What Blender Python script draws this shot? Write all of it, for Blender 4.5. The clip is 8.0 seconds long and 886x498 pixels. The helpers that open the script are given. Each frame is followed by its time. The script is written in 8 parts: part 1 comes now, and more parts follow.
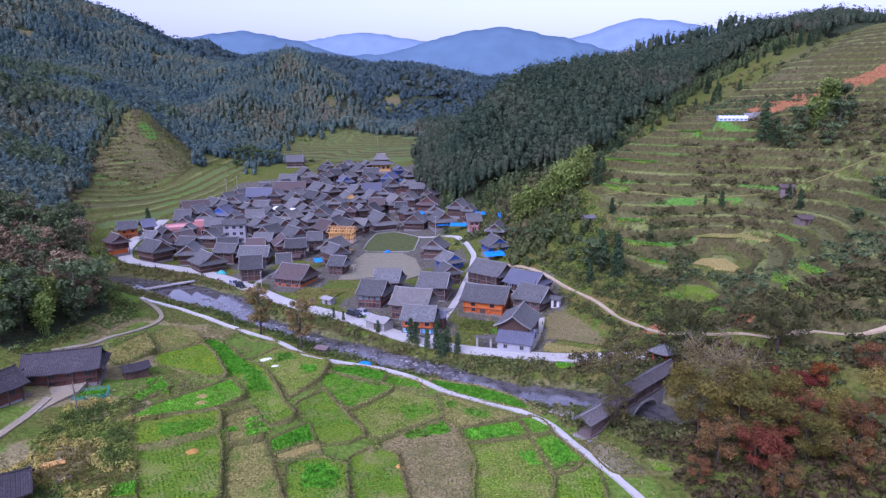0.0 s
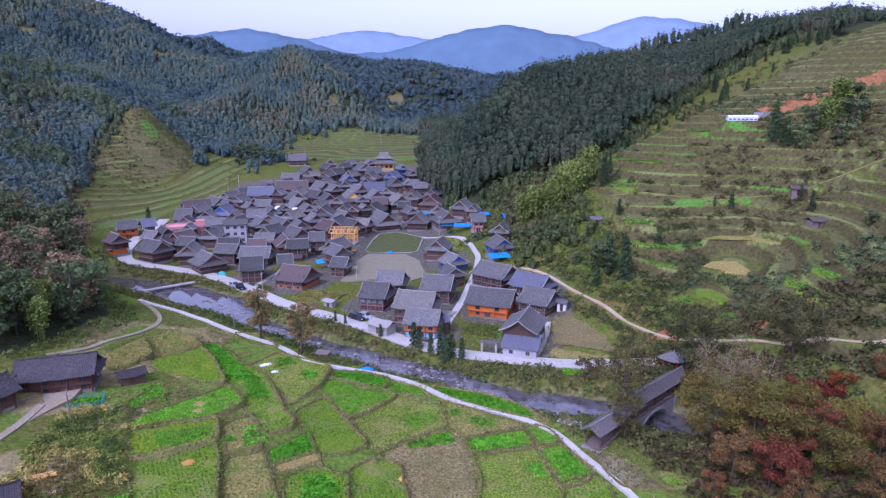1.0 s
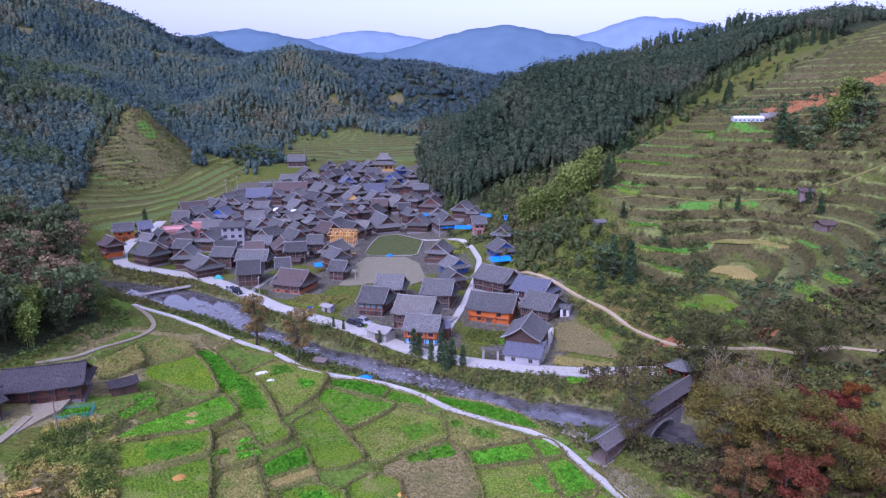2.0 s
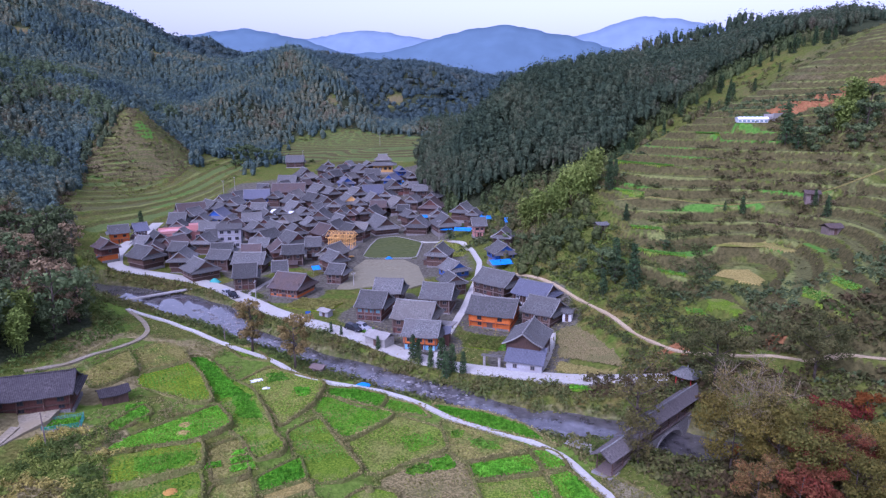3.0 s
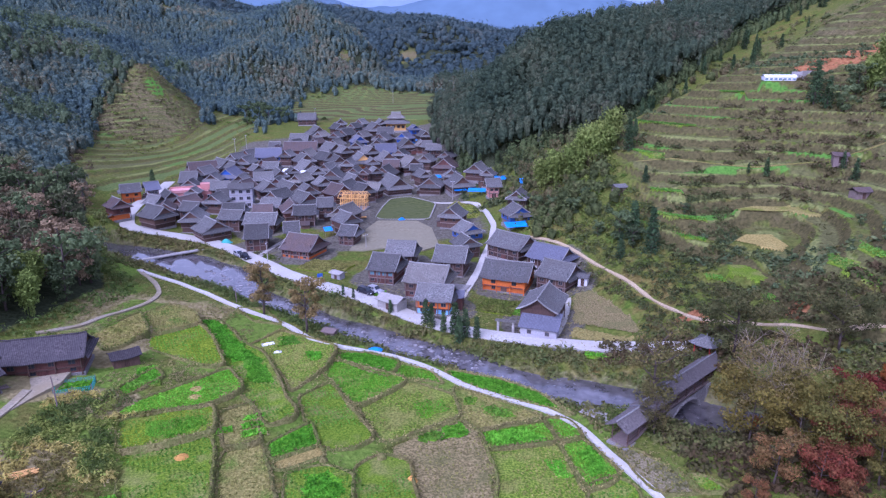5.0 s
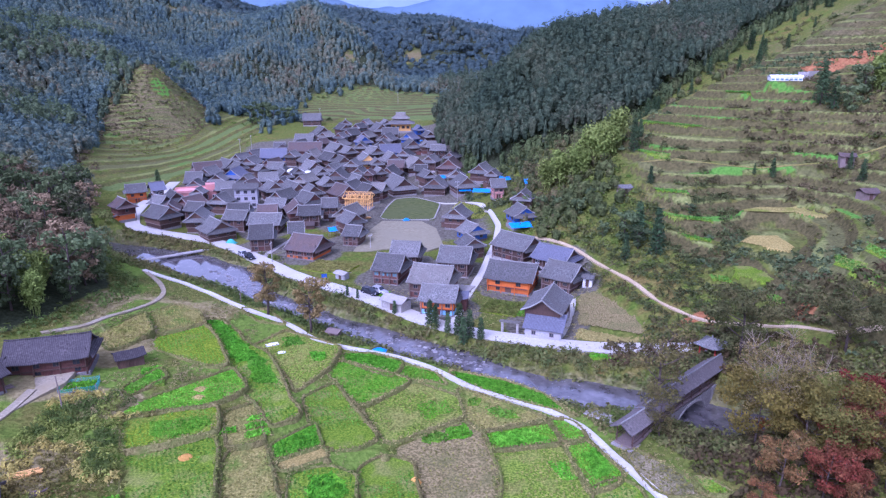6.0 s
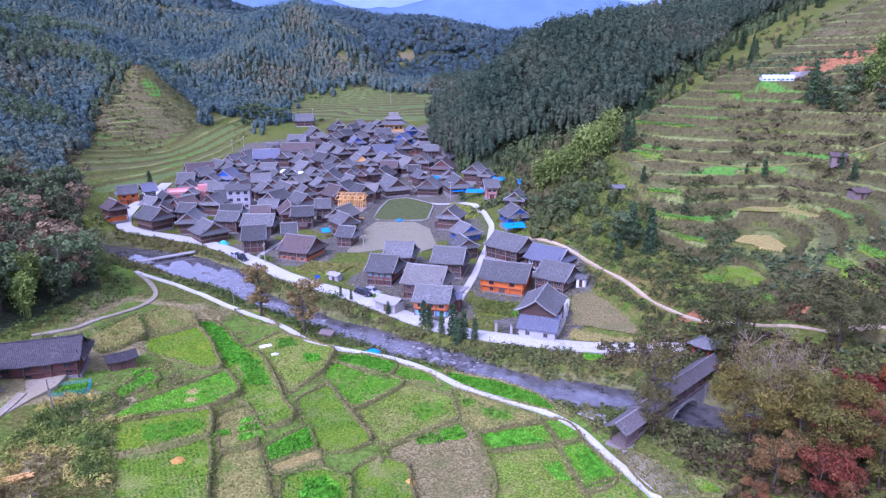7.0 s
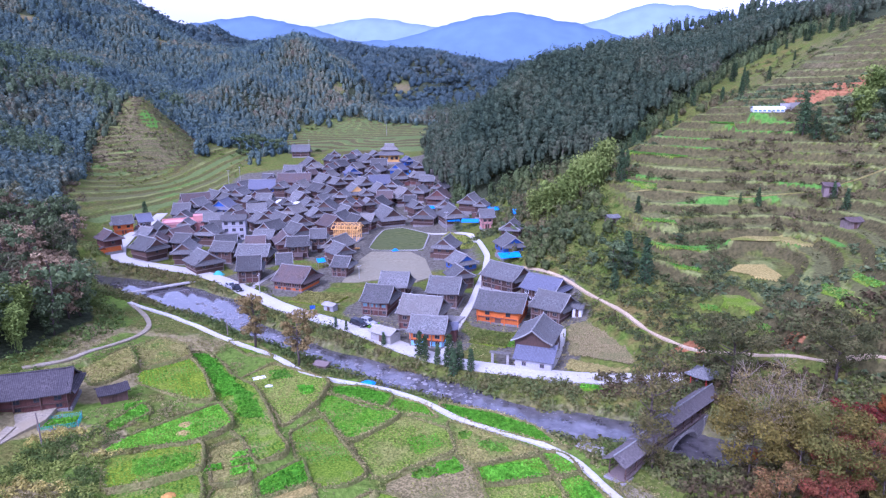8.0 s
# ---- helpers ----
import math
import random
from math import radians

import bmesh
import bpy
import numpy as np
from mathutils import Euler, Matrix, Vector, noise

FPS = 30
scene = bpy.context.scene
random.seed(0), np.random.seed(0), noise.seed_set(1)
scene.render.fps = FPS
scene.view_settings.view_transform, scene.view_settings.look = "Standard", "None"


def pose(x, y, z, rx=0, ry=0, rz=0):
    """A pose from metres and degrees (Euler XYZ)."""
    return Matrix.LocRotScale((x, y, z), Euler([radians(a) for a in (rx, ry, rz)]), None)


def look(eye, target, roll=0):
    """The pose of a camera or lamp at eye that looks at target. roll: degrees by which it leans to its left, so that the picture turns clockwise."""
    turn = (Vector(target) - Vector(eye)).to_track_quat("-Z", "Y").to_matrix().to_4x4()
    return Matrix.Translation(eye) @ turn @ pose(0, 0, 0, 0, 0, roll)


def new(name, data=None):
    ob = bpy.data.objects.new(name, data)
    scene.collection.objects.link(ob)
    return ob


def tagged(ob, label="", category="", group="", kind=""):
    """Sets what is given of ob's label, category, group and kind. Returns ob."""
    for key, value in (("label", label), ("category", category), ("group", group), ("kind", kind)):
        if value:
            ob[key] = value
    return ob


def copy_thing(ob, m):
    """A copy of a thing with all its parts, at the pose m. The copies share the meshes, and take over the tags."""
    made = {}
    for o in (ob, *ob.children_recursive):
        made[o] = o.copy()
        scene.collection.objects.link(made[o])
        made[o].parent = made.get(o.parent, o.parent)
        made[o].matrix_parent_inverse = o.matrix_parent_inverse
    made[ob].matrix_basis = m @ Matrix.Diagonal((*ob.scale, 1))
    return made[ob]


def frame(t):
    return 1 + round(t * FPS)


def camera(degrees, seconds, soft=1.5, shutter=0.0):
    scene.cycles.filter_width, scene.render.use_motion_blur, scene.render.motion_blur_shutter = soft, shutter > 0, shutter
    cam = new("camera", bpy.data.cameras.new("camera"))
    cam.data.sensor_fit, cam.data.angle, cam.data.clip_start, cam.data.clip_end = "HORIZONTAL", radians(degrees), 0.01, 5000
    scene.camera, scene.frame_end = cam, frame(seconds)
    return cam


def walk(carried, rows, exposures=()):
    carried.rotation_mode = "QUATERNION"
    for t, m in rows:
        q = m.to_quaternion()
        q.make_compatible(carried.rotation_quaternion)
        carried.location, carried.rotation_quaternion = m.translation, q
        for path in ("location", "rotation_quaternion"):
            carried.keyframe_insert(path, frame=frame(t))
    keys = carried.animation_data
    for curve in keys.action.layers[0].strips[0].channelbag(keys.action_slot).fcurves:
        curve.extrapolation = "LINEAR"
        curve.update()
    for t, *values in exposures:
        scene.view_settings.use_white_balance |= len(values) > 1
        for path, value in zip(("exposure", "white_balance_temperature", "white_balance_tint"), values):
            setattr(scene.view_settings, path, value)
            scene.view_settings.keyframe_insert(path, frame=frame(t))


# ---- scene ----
# the camera: a drone that glides slowly forward over the fields
cam = camera(68.42, 8.0, soft=1.3)
PATH = [
    (0, (0.69, 17.09, 55.19), (-1.12, 126.34, 30.59), -0.40),
    (0.5, (0.53, 18.94, 55.25), (-1.59, 128.14, 30.48), -0.34),
    (1, (0.35, 20.68, 55.41), (-1.96, 129.85, 30.52), -0.31),
    (1.5, (0.30, 22.59, 55.48), (-2.10, 131.76, 30.59), -0.32),
    (3, (0.03, 27.75, 55.73), (-2.21, 136.93, 30.85), -0.31),
    (3.5, (-0.05, 29.12, 55.59), (-2.22, 137.77, 28.50), -0.29),
    (4, (-0.14, 30.23, 55.85), (-2.15, 137.62, 24.12), -0.31),
    (5.5, (-0.18, 31.13, 55.96), (-5.52, 138.40, 24.20), -0.23),
    (6, (-0.10, 31.28, 55.92), (-5.38, 138.58, 24.23), -0.27),
    (6.5, (-0.13, 31.41, 55.92), (-4.88, 138.73, 24.23), -0.28),
    (7, (-0.13, 31.50, 55.92), (-4.29, 138.86, 24.28), -0.30),
    (7.5, (-0.14, 31.65, 56.00), (-3.85, 139.43, 25.80), -0.31),
    (8, (-0.15, 31.70, 55.97), (-3.57, 140.41, 29.23), -0.32),
]
walk(cam, [(t, look(eye, at, roll)) for t, eye, at, roll in PATH],
     [(0.0, 0.73, 4890, 47), (4.2, 0.72, 4890, 47), (5.5, 1.03, 4720, 51), (6.5, 1.19, 4700, 52), (8.0, 1.30, 4700, 52)])

# ---- an overcast winter day: a white sky and a broad, weak sun ----
SUN_UP, SUN_TURN = 46.0, 210.0
world = bpy.data.worlds.new("overcast_sky")
scene.world = world
world.use_nodes = True
wn, wl = world.node_tree.nodes, world.node_tree.links
sky = wn.new("ShaderNodeTexSky")
sky.sky_type, sky.sun_disc = "NISHITA", False
sky.sun_elevation, sky.sun_rotation = radians(SUN_UP), radians(SUN_TURN)
sky.air_density, sky.dust_density, sky.ozone_density, sky.altitude = 1.2, 6.0, 1.0, 600
cloud = wn.new("ShaderNodeHueSaturation")
cloud.inputs["Saturation"].default_value = 0.3
cloud.inputs["Value"].default_value = 1.0
wl.new(sky.outputs[0], cloud.inputs["Color"])
wl.new(cloud.outputs[0], wn["Background"].inputs["Color"])
wn["Background"].inputs["Strength"].default_value = 0.145

sun = new("sun", bpy.data.lights.new("sun", "SUN"))
sun.data.energy, sun.data.angle, sun.data.color = 0.70, radians(18), (1.0, 0.97, 0.93)
sun.matrix_world = look((0, 0, 300), Vector((0, 0, 300)) - Vector((math.sin(radians(SUN_TURN)) * math.cos(radians(SUN_UP)), math.cos(radians(SUN_TURN)) * math.cos(radians(SUN_UP)), math.sin(radians(SUN_UP)))))

# ---- materials ----
def nodes_of(name):
    m = bpy.data.materials.new(name)
    m.use_nodes = True
    return m, m.node_tree.nodes, m.node_tree.links, m.node_tree.nodes["Principled BSDF"]


def mixed(n, l, kind, fac, a, b):
    x = n.new("ShaderNodeMix")
    x.data_type, x.blend_type = "RGBA", kind
    for key, value in ((0, fac), (6, a), (7, b)):
        if hasattr(value, "is_linked"):
            l.new(value, x.inputs[key])
        elif key:
            x.inputs[key].default_value = (*value, 1)
        else:
            x.inputs[key].default_value = value
    return x.outputs[2]


def noise_of(n, l, co, scale, detail=4, lo=0.35, hi=0.65):
    t = n.new("ShaderNodeTexNoise")
    t.inputs["Scale"].default_value, t.inputs["Detail"].default_value = scale, detail
    l.new(co, t.inputs["Vector"])
    r = n.new("ShaderNodeMapRange")
    r.inputs[1].default_value, r.inputs[2].default_value = lo, hi
    l.new(t.outputs[0], r.inputs[0])
    return r.outputs[0]


def surface(name, dark, light, fine=6.0, broad=0.5, rough=0.85, bump=0.3, wear=None, ribs=0.0, vary=0.25, island=0.0, deep=0.03, metal=0.0, space="Object", tall=1.0, stipple=0.0):
    """A weathered surface: grain between two colours, broad stains, relief, ribs of that spacing along x."""
    m, n, l, b = nodes_of(name)
    co = n.new("ShaderNodeTexCoord").outputs["Object"] if space == "Object" else n.new("ShaderNodeNewGeometry").outputs["Position"]
    if tall != 1.0:
        q = n.new("ShaderNodeMapping")
        q.inputs["Scale"].default_value = (1, 1, 1 / tall)
        l.new(co, q.inputs["Vector"])
        co = q.outputs[0]
    f = noise_of(n, l, co, fine)
    g = noise_of(n, l, co, broad, 3, 0.3, 0.7) if not stipple else noise_of(n, l, co, broad, 4, 0.47, 0.66)
    c = mixed(n, l, "MIX", f, dark, light)
    c = mixed(n, l, "MIX", g, c, wear or tuple(0.5 * (p + q) * 0.9 for p, q in zip(dark, light)))
    if vary or island:
        r = n.new("ShaderNodeObjectInfo").outputs["Random"] if not island else n.new("ShaderNodeNewGeometry").outputs["Random Per Island"]
        h = n.new("ShaderNodeHueSaturation")
        k = n.new("ShaderNodeMapRange")
        k.inputs[3].default_value, k.inputs[4].default_value = 1 - (vary or island), 1 + (vary or island)
        l.new(r, k.inputs[0])
        l.new(k.outputs[0], h.inputs["Value"])
        l.new(c, h.inputs["Color"])
        c = h.outputs[0]
    height = f
    if stipple:
        d = noise_of(n, l, co, stipple, 2, 0.4, 0.6)
        c = mixed(n, l, "MULTIPLY", 0.6, c, mixed(n, l, "MIX", d, (0.5, 0.58, 0.36), (1.2, 1.2, 1.05)))
        height = d
    if ribs:
        w = n.new("ShaderNodeTexWave")
        w.bands_direction = "X"
        w.inputs["Scale"].default_value = 0.314 / ribs
        w.inputs["Distortion"].default_value, w.inputs["Detail"].default_value = 0.4, 1
        l.new(co, w.inputs["Vector"])
        c = mixed(n, l, "MULTIPLY", 0.32, c, w.outputs["Color"])
        height = w.outputs[1]
    l.new(c, b.inputs["Base Color"])
    b.inputs["Roughness"].default_value, b.inputs["Metallic"].default_value = rough, metal
    b.inputs["Specular IOR Level"].default_value = 0.3 if rough < 0.9 else 0.06
    if bump:
        p = n.new("ShaderNodeBump")
        p.inputs["Strength"].default_value, p.inputs["Distance"].default_value = bump, deep
        l.new(height, p.inputs["Height"])
        l.new(p.outputs[0], b.inputs["Normal"])
    return m


def leaves(name, *tones, rough=0.75, relief=0.0):
    """Foliage: each leaf tuft takes one of the tones, and each tree its own brightness."""
    m, n, l, b = nodes_of(name)
    r = n.new("ShaderNodeValToRGB")
    r.color_ramp.interpolation = "LINEAR"
    while len(r.color_ramp.elements) < len(tones):
        r.color_ramp.elements.new(0.5)
    for i, (e, t) in enumerate(zip(r.color_ramp.elements, tones)):
        e.position, e.color = i / max(1, len(tones) - 1), (*t, 1)
    g = n.new("ShaderNodeNewGeometry")
    total = None
    for value, share in ((g.outputs["Random Per Island"], 0.24), (noise_of(n, l, g.outputs["Position"], 0.22, 2, 0.3, 0.7), 0.30), (noise_of(n, l, g.outputs["Position"], 0.03, 5, 0.36, 0.64), 0.34), (noise_of(n, l, g.outputs["Position"], 0.011, 3, 0.38, 0.62), 0.22)):
        k = n.new("ShaderNodeMath")
        k.operation = "MULTIPLY_ADD"
        l.new(value, k.inputs[0])
        k.inputs[1].default_value, k.inputs[2].default_value = share, 0.0
        if total:
            l.new(total, k.inputs[2])
        total = k.outputs[0]
    l.new(total, r.inputs[0])
    speck = noise_of(n, l, g.outputs["Position"], 1.1, 3, 0.36, 0.62)
    tone = mixed(n, l, "MULTIPLY", 0.8, r.outputs[0], mixed(n, l, "MIX", speck, (0.48, 0.54, 0.48), (1.22, 1.28, 1.12)))
    h = n.new("ShaderNodeHueSaturation")
    v = n.new("ShaderNodeMapRange")
    v.inputs[3].default_value, v.inputs[4].default_value = 0.75, 1.25
    l.new(n.new("ShaderNodeObjectInfo").outputs["Random"], v.inputs[0])
    l.new(v.outputs[0], h.inputs["Value"])
    l.new(tone, h.inputs["Color"])
    l.new(h.outputs[0], b.inputs["Base Color"])
    b.inputs["Roughness"].default_value = rough
    b.inputs["Specular IOR Level"].default_value = 0.06
    if relief:
        p = n.new("ShaderNodeBump")
        p.inputs["Strength"].default_value, p.inputs["Distance"].default_value = 1.0, relief
        l.new(noise_of(n, l, g.outputs["Position"], 0.75 / relief, 4, 0.25, 0.75), p.inputs["Height"])
        l.new(p.outputs[0], b.inputs["Normal"])
    t = n.new("ShaderNodeBsdfTranslucent")
    l.new(h.outputs[0], t.inputs[0])
    mx = n.new("ShaderNodeMixShader")
    mx.inputs[0].default_value = 0.3
    l.new(b.outputs[0], mx.inputs[1])
    l.new(t.outputs[0], mx.inputs[2])
    l.new(mx.outputs[0], n["Material Output"].inputs[0])
    return m


# ---- mesh building ----
class Shape:
    """Points and faces of one mesh."""

    def __init__(self):
        self.v, self.f = [], []

    def quad(self, a, b, c, d):
        k = len(self.v)
        self.v += [tuple(a), tuple(b), tuple(c), tuple(d)]
        self.f.append((k, k + 1, k + 2, k + 3))

    def tri(self, a, b, c):
        k = len(self.v)
        self.v += [tuple(a), tuple(b), tuple(c)]
        self.f.append((k, k + 1, k + 2))

    def box(self, x0, y0, z0, x1, y1, z1, lean=0.0):
        k = len(self.v)
        self.v += [(x0, y0, z0), (x1, y0, z0), (x1, y1, z0), (x0, y1, z0),
                   (x0 + lean, y0 + lean, z1), (x1 - lean, y0 + lean, z1), (x1 - lean, y1 - lean, z1), (x0 + lean, y1 - lean, z1)]
        self.f += [tuple(k + i for i in q) for q in ((3, 2, 1, 0), (4, 5, 6, 7), (0, 1, 5, 4), (1, 2, 6, 5), (2, 3, 7, 6), (3, 0, 4, 7))]

    def grid(self, rows):
        """A sheet through rows of points."""
        k, n = len(self.v), len(rows[0])
        for r in rows:
            self.v += [tuple(p) for p in r]
        for i in range(len(rows) - 1):
            for j in range(n - 1):
                a = k + i * n + j
                self.f.append((a, a + 1, a + n + 1, a + n))

    def slab(self, rows, thick):
        """A sheet with a thickness downwards and closed edges."""
        low = [[(x, y, z - thick) for x, y, z in r] for r in rows]
        self.grid(rows)
        self.grid([r[::-1] for r in low])
        self.grid([rows[0][::-1], low[0][::-1]])
        self.grid([rows[-1], low[-1]])
        self.grid([[r[0] for r in rows], [r[0] for r in low]])
        self.grid([[r[-1] for r in rows][::-1], [r[-1] for r in low][::-1]])

    def tube(self, points, radii, n=6):
        """A tapered limb through points."""
        k = len(self.v)
        pts = [Vector(p) for p in points]
        for i, p in enumerate(pts):
            d = (pts[min(i + 1, len(pts) - 1)] - pts[max(i - 1, 0)]).normalized()
            s = d.orthogonal().normalized()
            t = d.cross(s)
            for j in range(n):
                a = 2 * math.pi * j / n
                self.v.append(tuple(p + (s * math.cos(a) + t * math.sin(a)) * radii[i]))
        for i in range(len(pts) - 1):
            for j in range(n):
                a, b = k + i * n + j, k + i * n + (j + 1) % n
                self.f.append((a, b, b + n, a + n))
        self.f.append(tuple(k + j for j in range(n))[::-1])
        self.f.append(tuple(k + (len(pts) - 1) * n + j for j in range(n)))

    def rock(self, c, r, rng):
        """A worn boulder."""
        rings = [(0.0, -0.6), (0.75, -0.45), (1.0, 0.0), (0.7, 0.5), (0.0, 0.72)]
        k, n = len(self.v), 6
        sx, sy, sz = r * rng.uniform(0.8, 1.3), r * rng.uniform(0.7, 1.1), r * rng.uniform(0.5, 0.8)
        for q, h in rings:
            for j in range(n):
                a = 2 * math.pi * (j + 0.3 * h) / n
                w = rng.uniform(0.8, 1.2)
                self.v.append((c[0] + sx * q * w * math.cos(a), c[1] + sy * q * w * math.sin(a), c[2] + sz * h * w))
        for i in range(len(rings) - 1):
            for j in range(n):
                a, b = k + i * n + j, k + i * n + (j + 1) % n
                self.f.append((a, b, b + n, a + n))

    def mesh(self, name):
        me = bpy.data.meshes.new(name)
        me.from_pydata(self.v, [], self.f)
        me.update()
        return me


def part(name, shape, material, parent=None, label="", smooth=False, at=None):
    me = shape if isinstance(shape, bpy.types.Mesh) else shape.mesh(name)
    if not me.materials:
        me.materials.append(material)
    if smooth:
        me.polygons.foreach_set("use_smooth", [True] * len(me.polygons))
    ob = new(name, me)
    if parent:
        ob.parent = parent
    if at:
        ob.matrix_basis = at
    return tagged(ob, label)


def thing(name, m, label, category, group="", kind=""):
    ob = new(name)
    ob.empty_display_size = 0.5
    ob.matrix_basis = m
    return tagged(ob, label, category, group, kind)


def hashed(ix, iy, seed):
    h = np.sin(ix * 127.1 + iy * 311.7 + seed * 74.7) * 43758.5453
    return h - np.floor(h)


def value_noise(x, y, size, seed=0):
    """Smooth noise from 0 to 1 with that feature size, for arrays."""
    x, y = np.asarray(x, float) / size, np.asarray(y, float) / size
    ix, iy = np.floor(x), np.floor(y)
    u, v = x - ix, y - iy
    u, v = u * u * (3 - 2 * u), v * v * (3 - 2 * v)
    a, b = hashed(ix, iy, seed), hashed(ix + 1, iy, seed)
    c, d = hashed(ix, iy + 1, seed), hashed(ix + 1, iy + 1, seed)
    return (a * (1 - u) + b * u) * (1 - v) + (c * (1 - u) + d * u) * v


def ease(a, b, x):
    t = np.clip((x - a) / (b - a), 0, 1)
    return t * t * (3 - 2 * t)

# ---- the lie of the land: spot heights in metres, a smooth sheet through them ----
VALLEY = [(-130, 20, 14), (-60, 20, 6), (0, 20, 1), (60, 20, 0), (12, 125, 0.2), (-13, 117, 0.6), (-21, 112, 1.6), (-40, 109, 2.2),
          (-44, 125, 3.4), (-57, 108, 4.6), (-68, 128, 5.2), (-18, 147, 0.6), (-85, 190, 2.4), (-100, 212, 2.2),
          (20, 150, 1.2), (-5, 178, 1.6), (28, 184, 2.6), (-30, 195, 1.8), (-60, 215, 2.2), (-100, 250, 2.4), (-140, 262, 2.6)]
VILLAGE = [(-40, 260, 3.2), (-80, 280, 3.6), (0, 270, 3.6), (-60, 330, 7), (-20, 340, 8), (-100, 340, 6), (-45, 400, 15), (-105, 410, 13.5),
           (-70, 370, 10), (-6, 312, 6.5), (-120, 300, 4)]
EAST = [(32, 196, 5.5), (40, 170, 6), (47, 140, 5), (56, 183, 18.5), (52, 168, 9), (92, 188, 25), (72, 188, 12), (79, 196, 17), (44, 192, 10.5), (48, 208, 26),
        (70, 211, 27.2), (90, 212, 28.5), (58, 231, 34), (94, 241.5, 49.0), (104, 248, 52.6), (118, 252, 54.8), (136, 257, 58.4), (66, 143, 17), (78, 157, 19.5), (36, 212, 17),
        (90, 140, 24), (120, 160, 38), (130, 210, 50), (55, 110, 4), (75, 115, 11), (100, 110, 22), (150, 120, 45)]
CREST = [(43.7, 248, 31), (54.4, 252, 36.2), (62.9, 254, 40.5), (71.3, 258, 44), (81.6, 262, 48.4), (92.3, 268, 52.9), (115, 285, 60.6), (141, 310, 69.6), (176, 340, 80)]
WOODS = [(27, 242, 14), (12, 264, 6), (3, 300, 6.5), (8, 286, 7), (-9, 335, 8.5), (-14, 372, 12), (13, 322, 30), (34, 274, 22), (52, 284, 26), (70, 291, 32), (92, 304, 40), (116, 326, 48), (148, 352, 58), (30, 365, 54), (60, 346, 54), (84, 352, 57), (-1, 352, 22), (25, 330, 46), (12, 392, 40), (80, 430, 56), (-2, 440, 22), (16, 480, 27),
         (170, 450, 79), (196, 420, 88), (128, 495, 69), (76, 560, 54), (220, 260, 80), (300, 400, 104), (36, 520, 38), (250, 600, 97), (190, 640, 88), (250, 690, 100), (330, 720, 116)]
WEST = [(-132, 294, 4.5), (-160, 292, 12), (-165, 464, 19), (-200, 449, 36), (-217, 461, 36), (-175, 380, 9), (-205, 420, 26), (-183, 451, 24), (-138, 452, 16),
        (-236, 436, 44), (-214, 345, 26), (-104, 185, 8), (-130, 215, 14), (-150, 170, 24), (-125, 140, 18), (-90, 150, 9), (-190, 240, 34), (-260, 300, 58), (-200, 130, 50), (-150, 420, 13)]
FAR = [(-97, 532, 22), (-54, 500, 22), (-20, 540, 24), (-174, 606, 58), (-260, 611, 72), (-330, 420, 90), (-439, 800, 166), (-305, 720, 104), (-219, 680, 94), (-156, 640, 82), (-120, 612, 62), (-92, 587, 42),
       (-389, 900, 113), (-278, 850, 96), (-198, 800, 74), (-149, 750, 57), (-106, 700, 38), (-60, 640, 28), (-20, 640, 27)]
BEYOND = [(-789, 1400, 236), (-550, 1350, 168), (-389, 1250, 126), (-277, 1200, 116), (-192, 1150, 97), (-99, 1150, 102), (-15, 1100, 90), (46, 1050, 70), (72, 950, 60), (-74, 850, 46), (-16, 760, 33),
          (21, 760, 38), (-121, 900, 66), (-704, 1700, 165), (-426, 1700, 135), (-148, 1700, 110), (71, 1600, 66), (254, 1600, 55), (400, 800, 118), (500, 1300, 90), (150, 800, 62), (200, 1000, 58)]
SPOTS = np.array(VALLEY + VILLAGE + EAST + CREST + WOODS + WEST + FAR + BEYOND, float)


def spline_weights(p):
    d = np.hypot(p[:, None, 0] - p[None, :, 0], p[:, None, 1] - p[None, :, 1])
    k = np.where(d > 0, d * d * np.log(d + 1e-9), 0) / 1e4 + 0.02 * np.eye(len(p))
    q = np.c_[np.ones(len(p)), p[:, :2] / 100]
    n = len(p)
    a = np.zeros((n + 3, n + 3))
    a[:n, :n], a[:n, n:], a[n:, :n] = k, q, q.T
    return np.linalg.solve(a, np.r_[p[:, 2], 0, 0, 0])


WEIGHTS = spline_weights(SPOTS)


def smooth_height(x, y):
    out = WEIGHTS[-3] + WEIGHTS[-2] * x / 100 + WEIGHTS[-1] * y / 100
    for (px, py, _), w in zip(SPOTS, WEIGHTS):
        d2 = (x - px) ** 2 + (y - py) ** 2 + 1e-9
        out = out + w * d2 * np.log(d2) * 0.5 / 1e4
    return out


# river: x, y, width, water level
RIVER = [(-135, 228, 11, 0.3), (-118, 219, 13, 0.2), (-103, 213, 14, 0.1), (-91, 208, 15, 0.0), (-79, 203, 15, 0.0), (-66.5, 193.5, 15, -0.1), (-56, 182.5, 8.5, -0.4), (-45, 173.5, 8, -0.7), (-34.5, 166.2, 7.5, -0.9), (-25.5, 161, 8, -0.9),
         (-17.5, 155.6, 8, -1.0), (-10, 150.8, 6.5, -1.0), (-2, 147.5, 6, -1.1), (6, 142, 5.5, -1.2), (13, 137, 7, -1.2), (20, 135.2, 8.6, -1.2), (28, 133, 9.2, -1.3),
         (37, 128.4, 11.5, -1.3), (45, 125.5, 11.0, -1.4), (54, 120.5, 7, -1.5), (64, 115, 6, -1.6), (80, 104, 7, -1.8), (120, 80, 8, -2.0)]
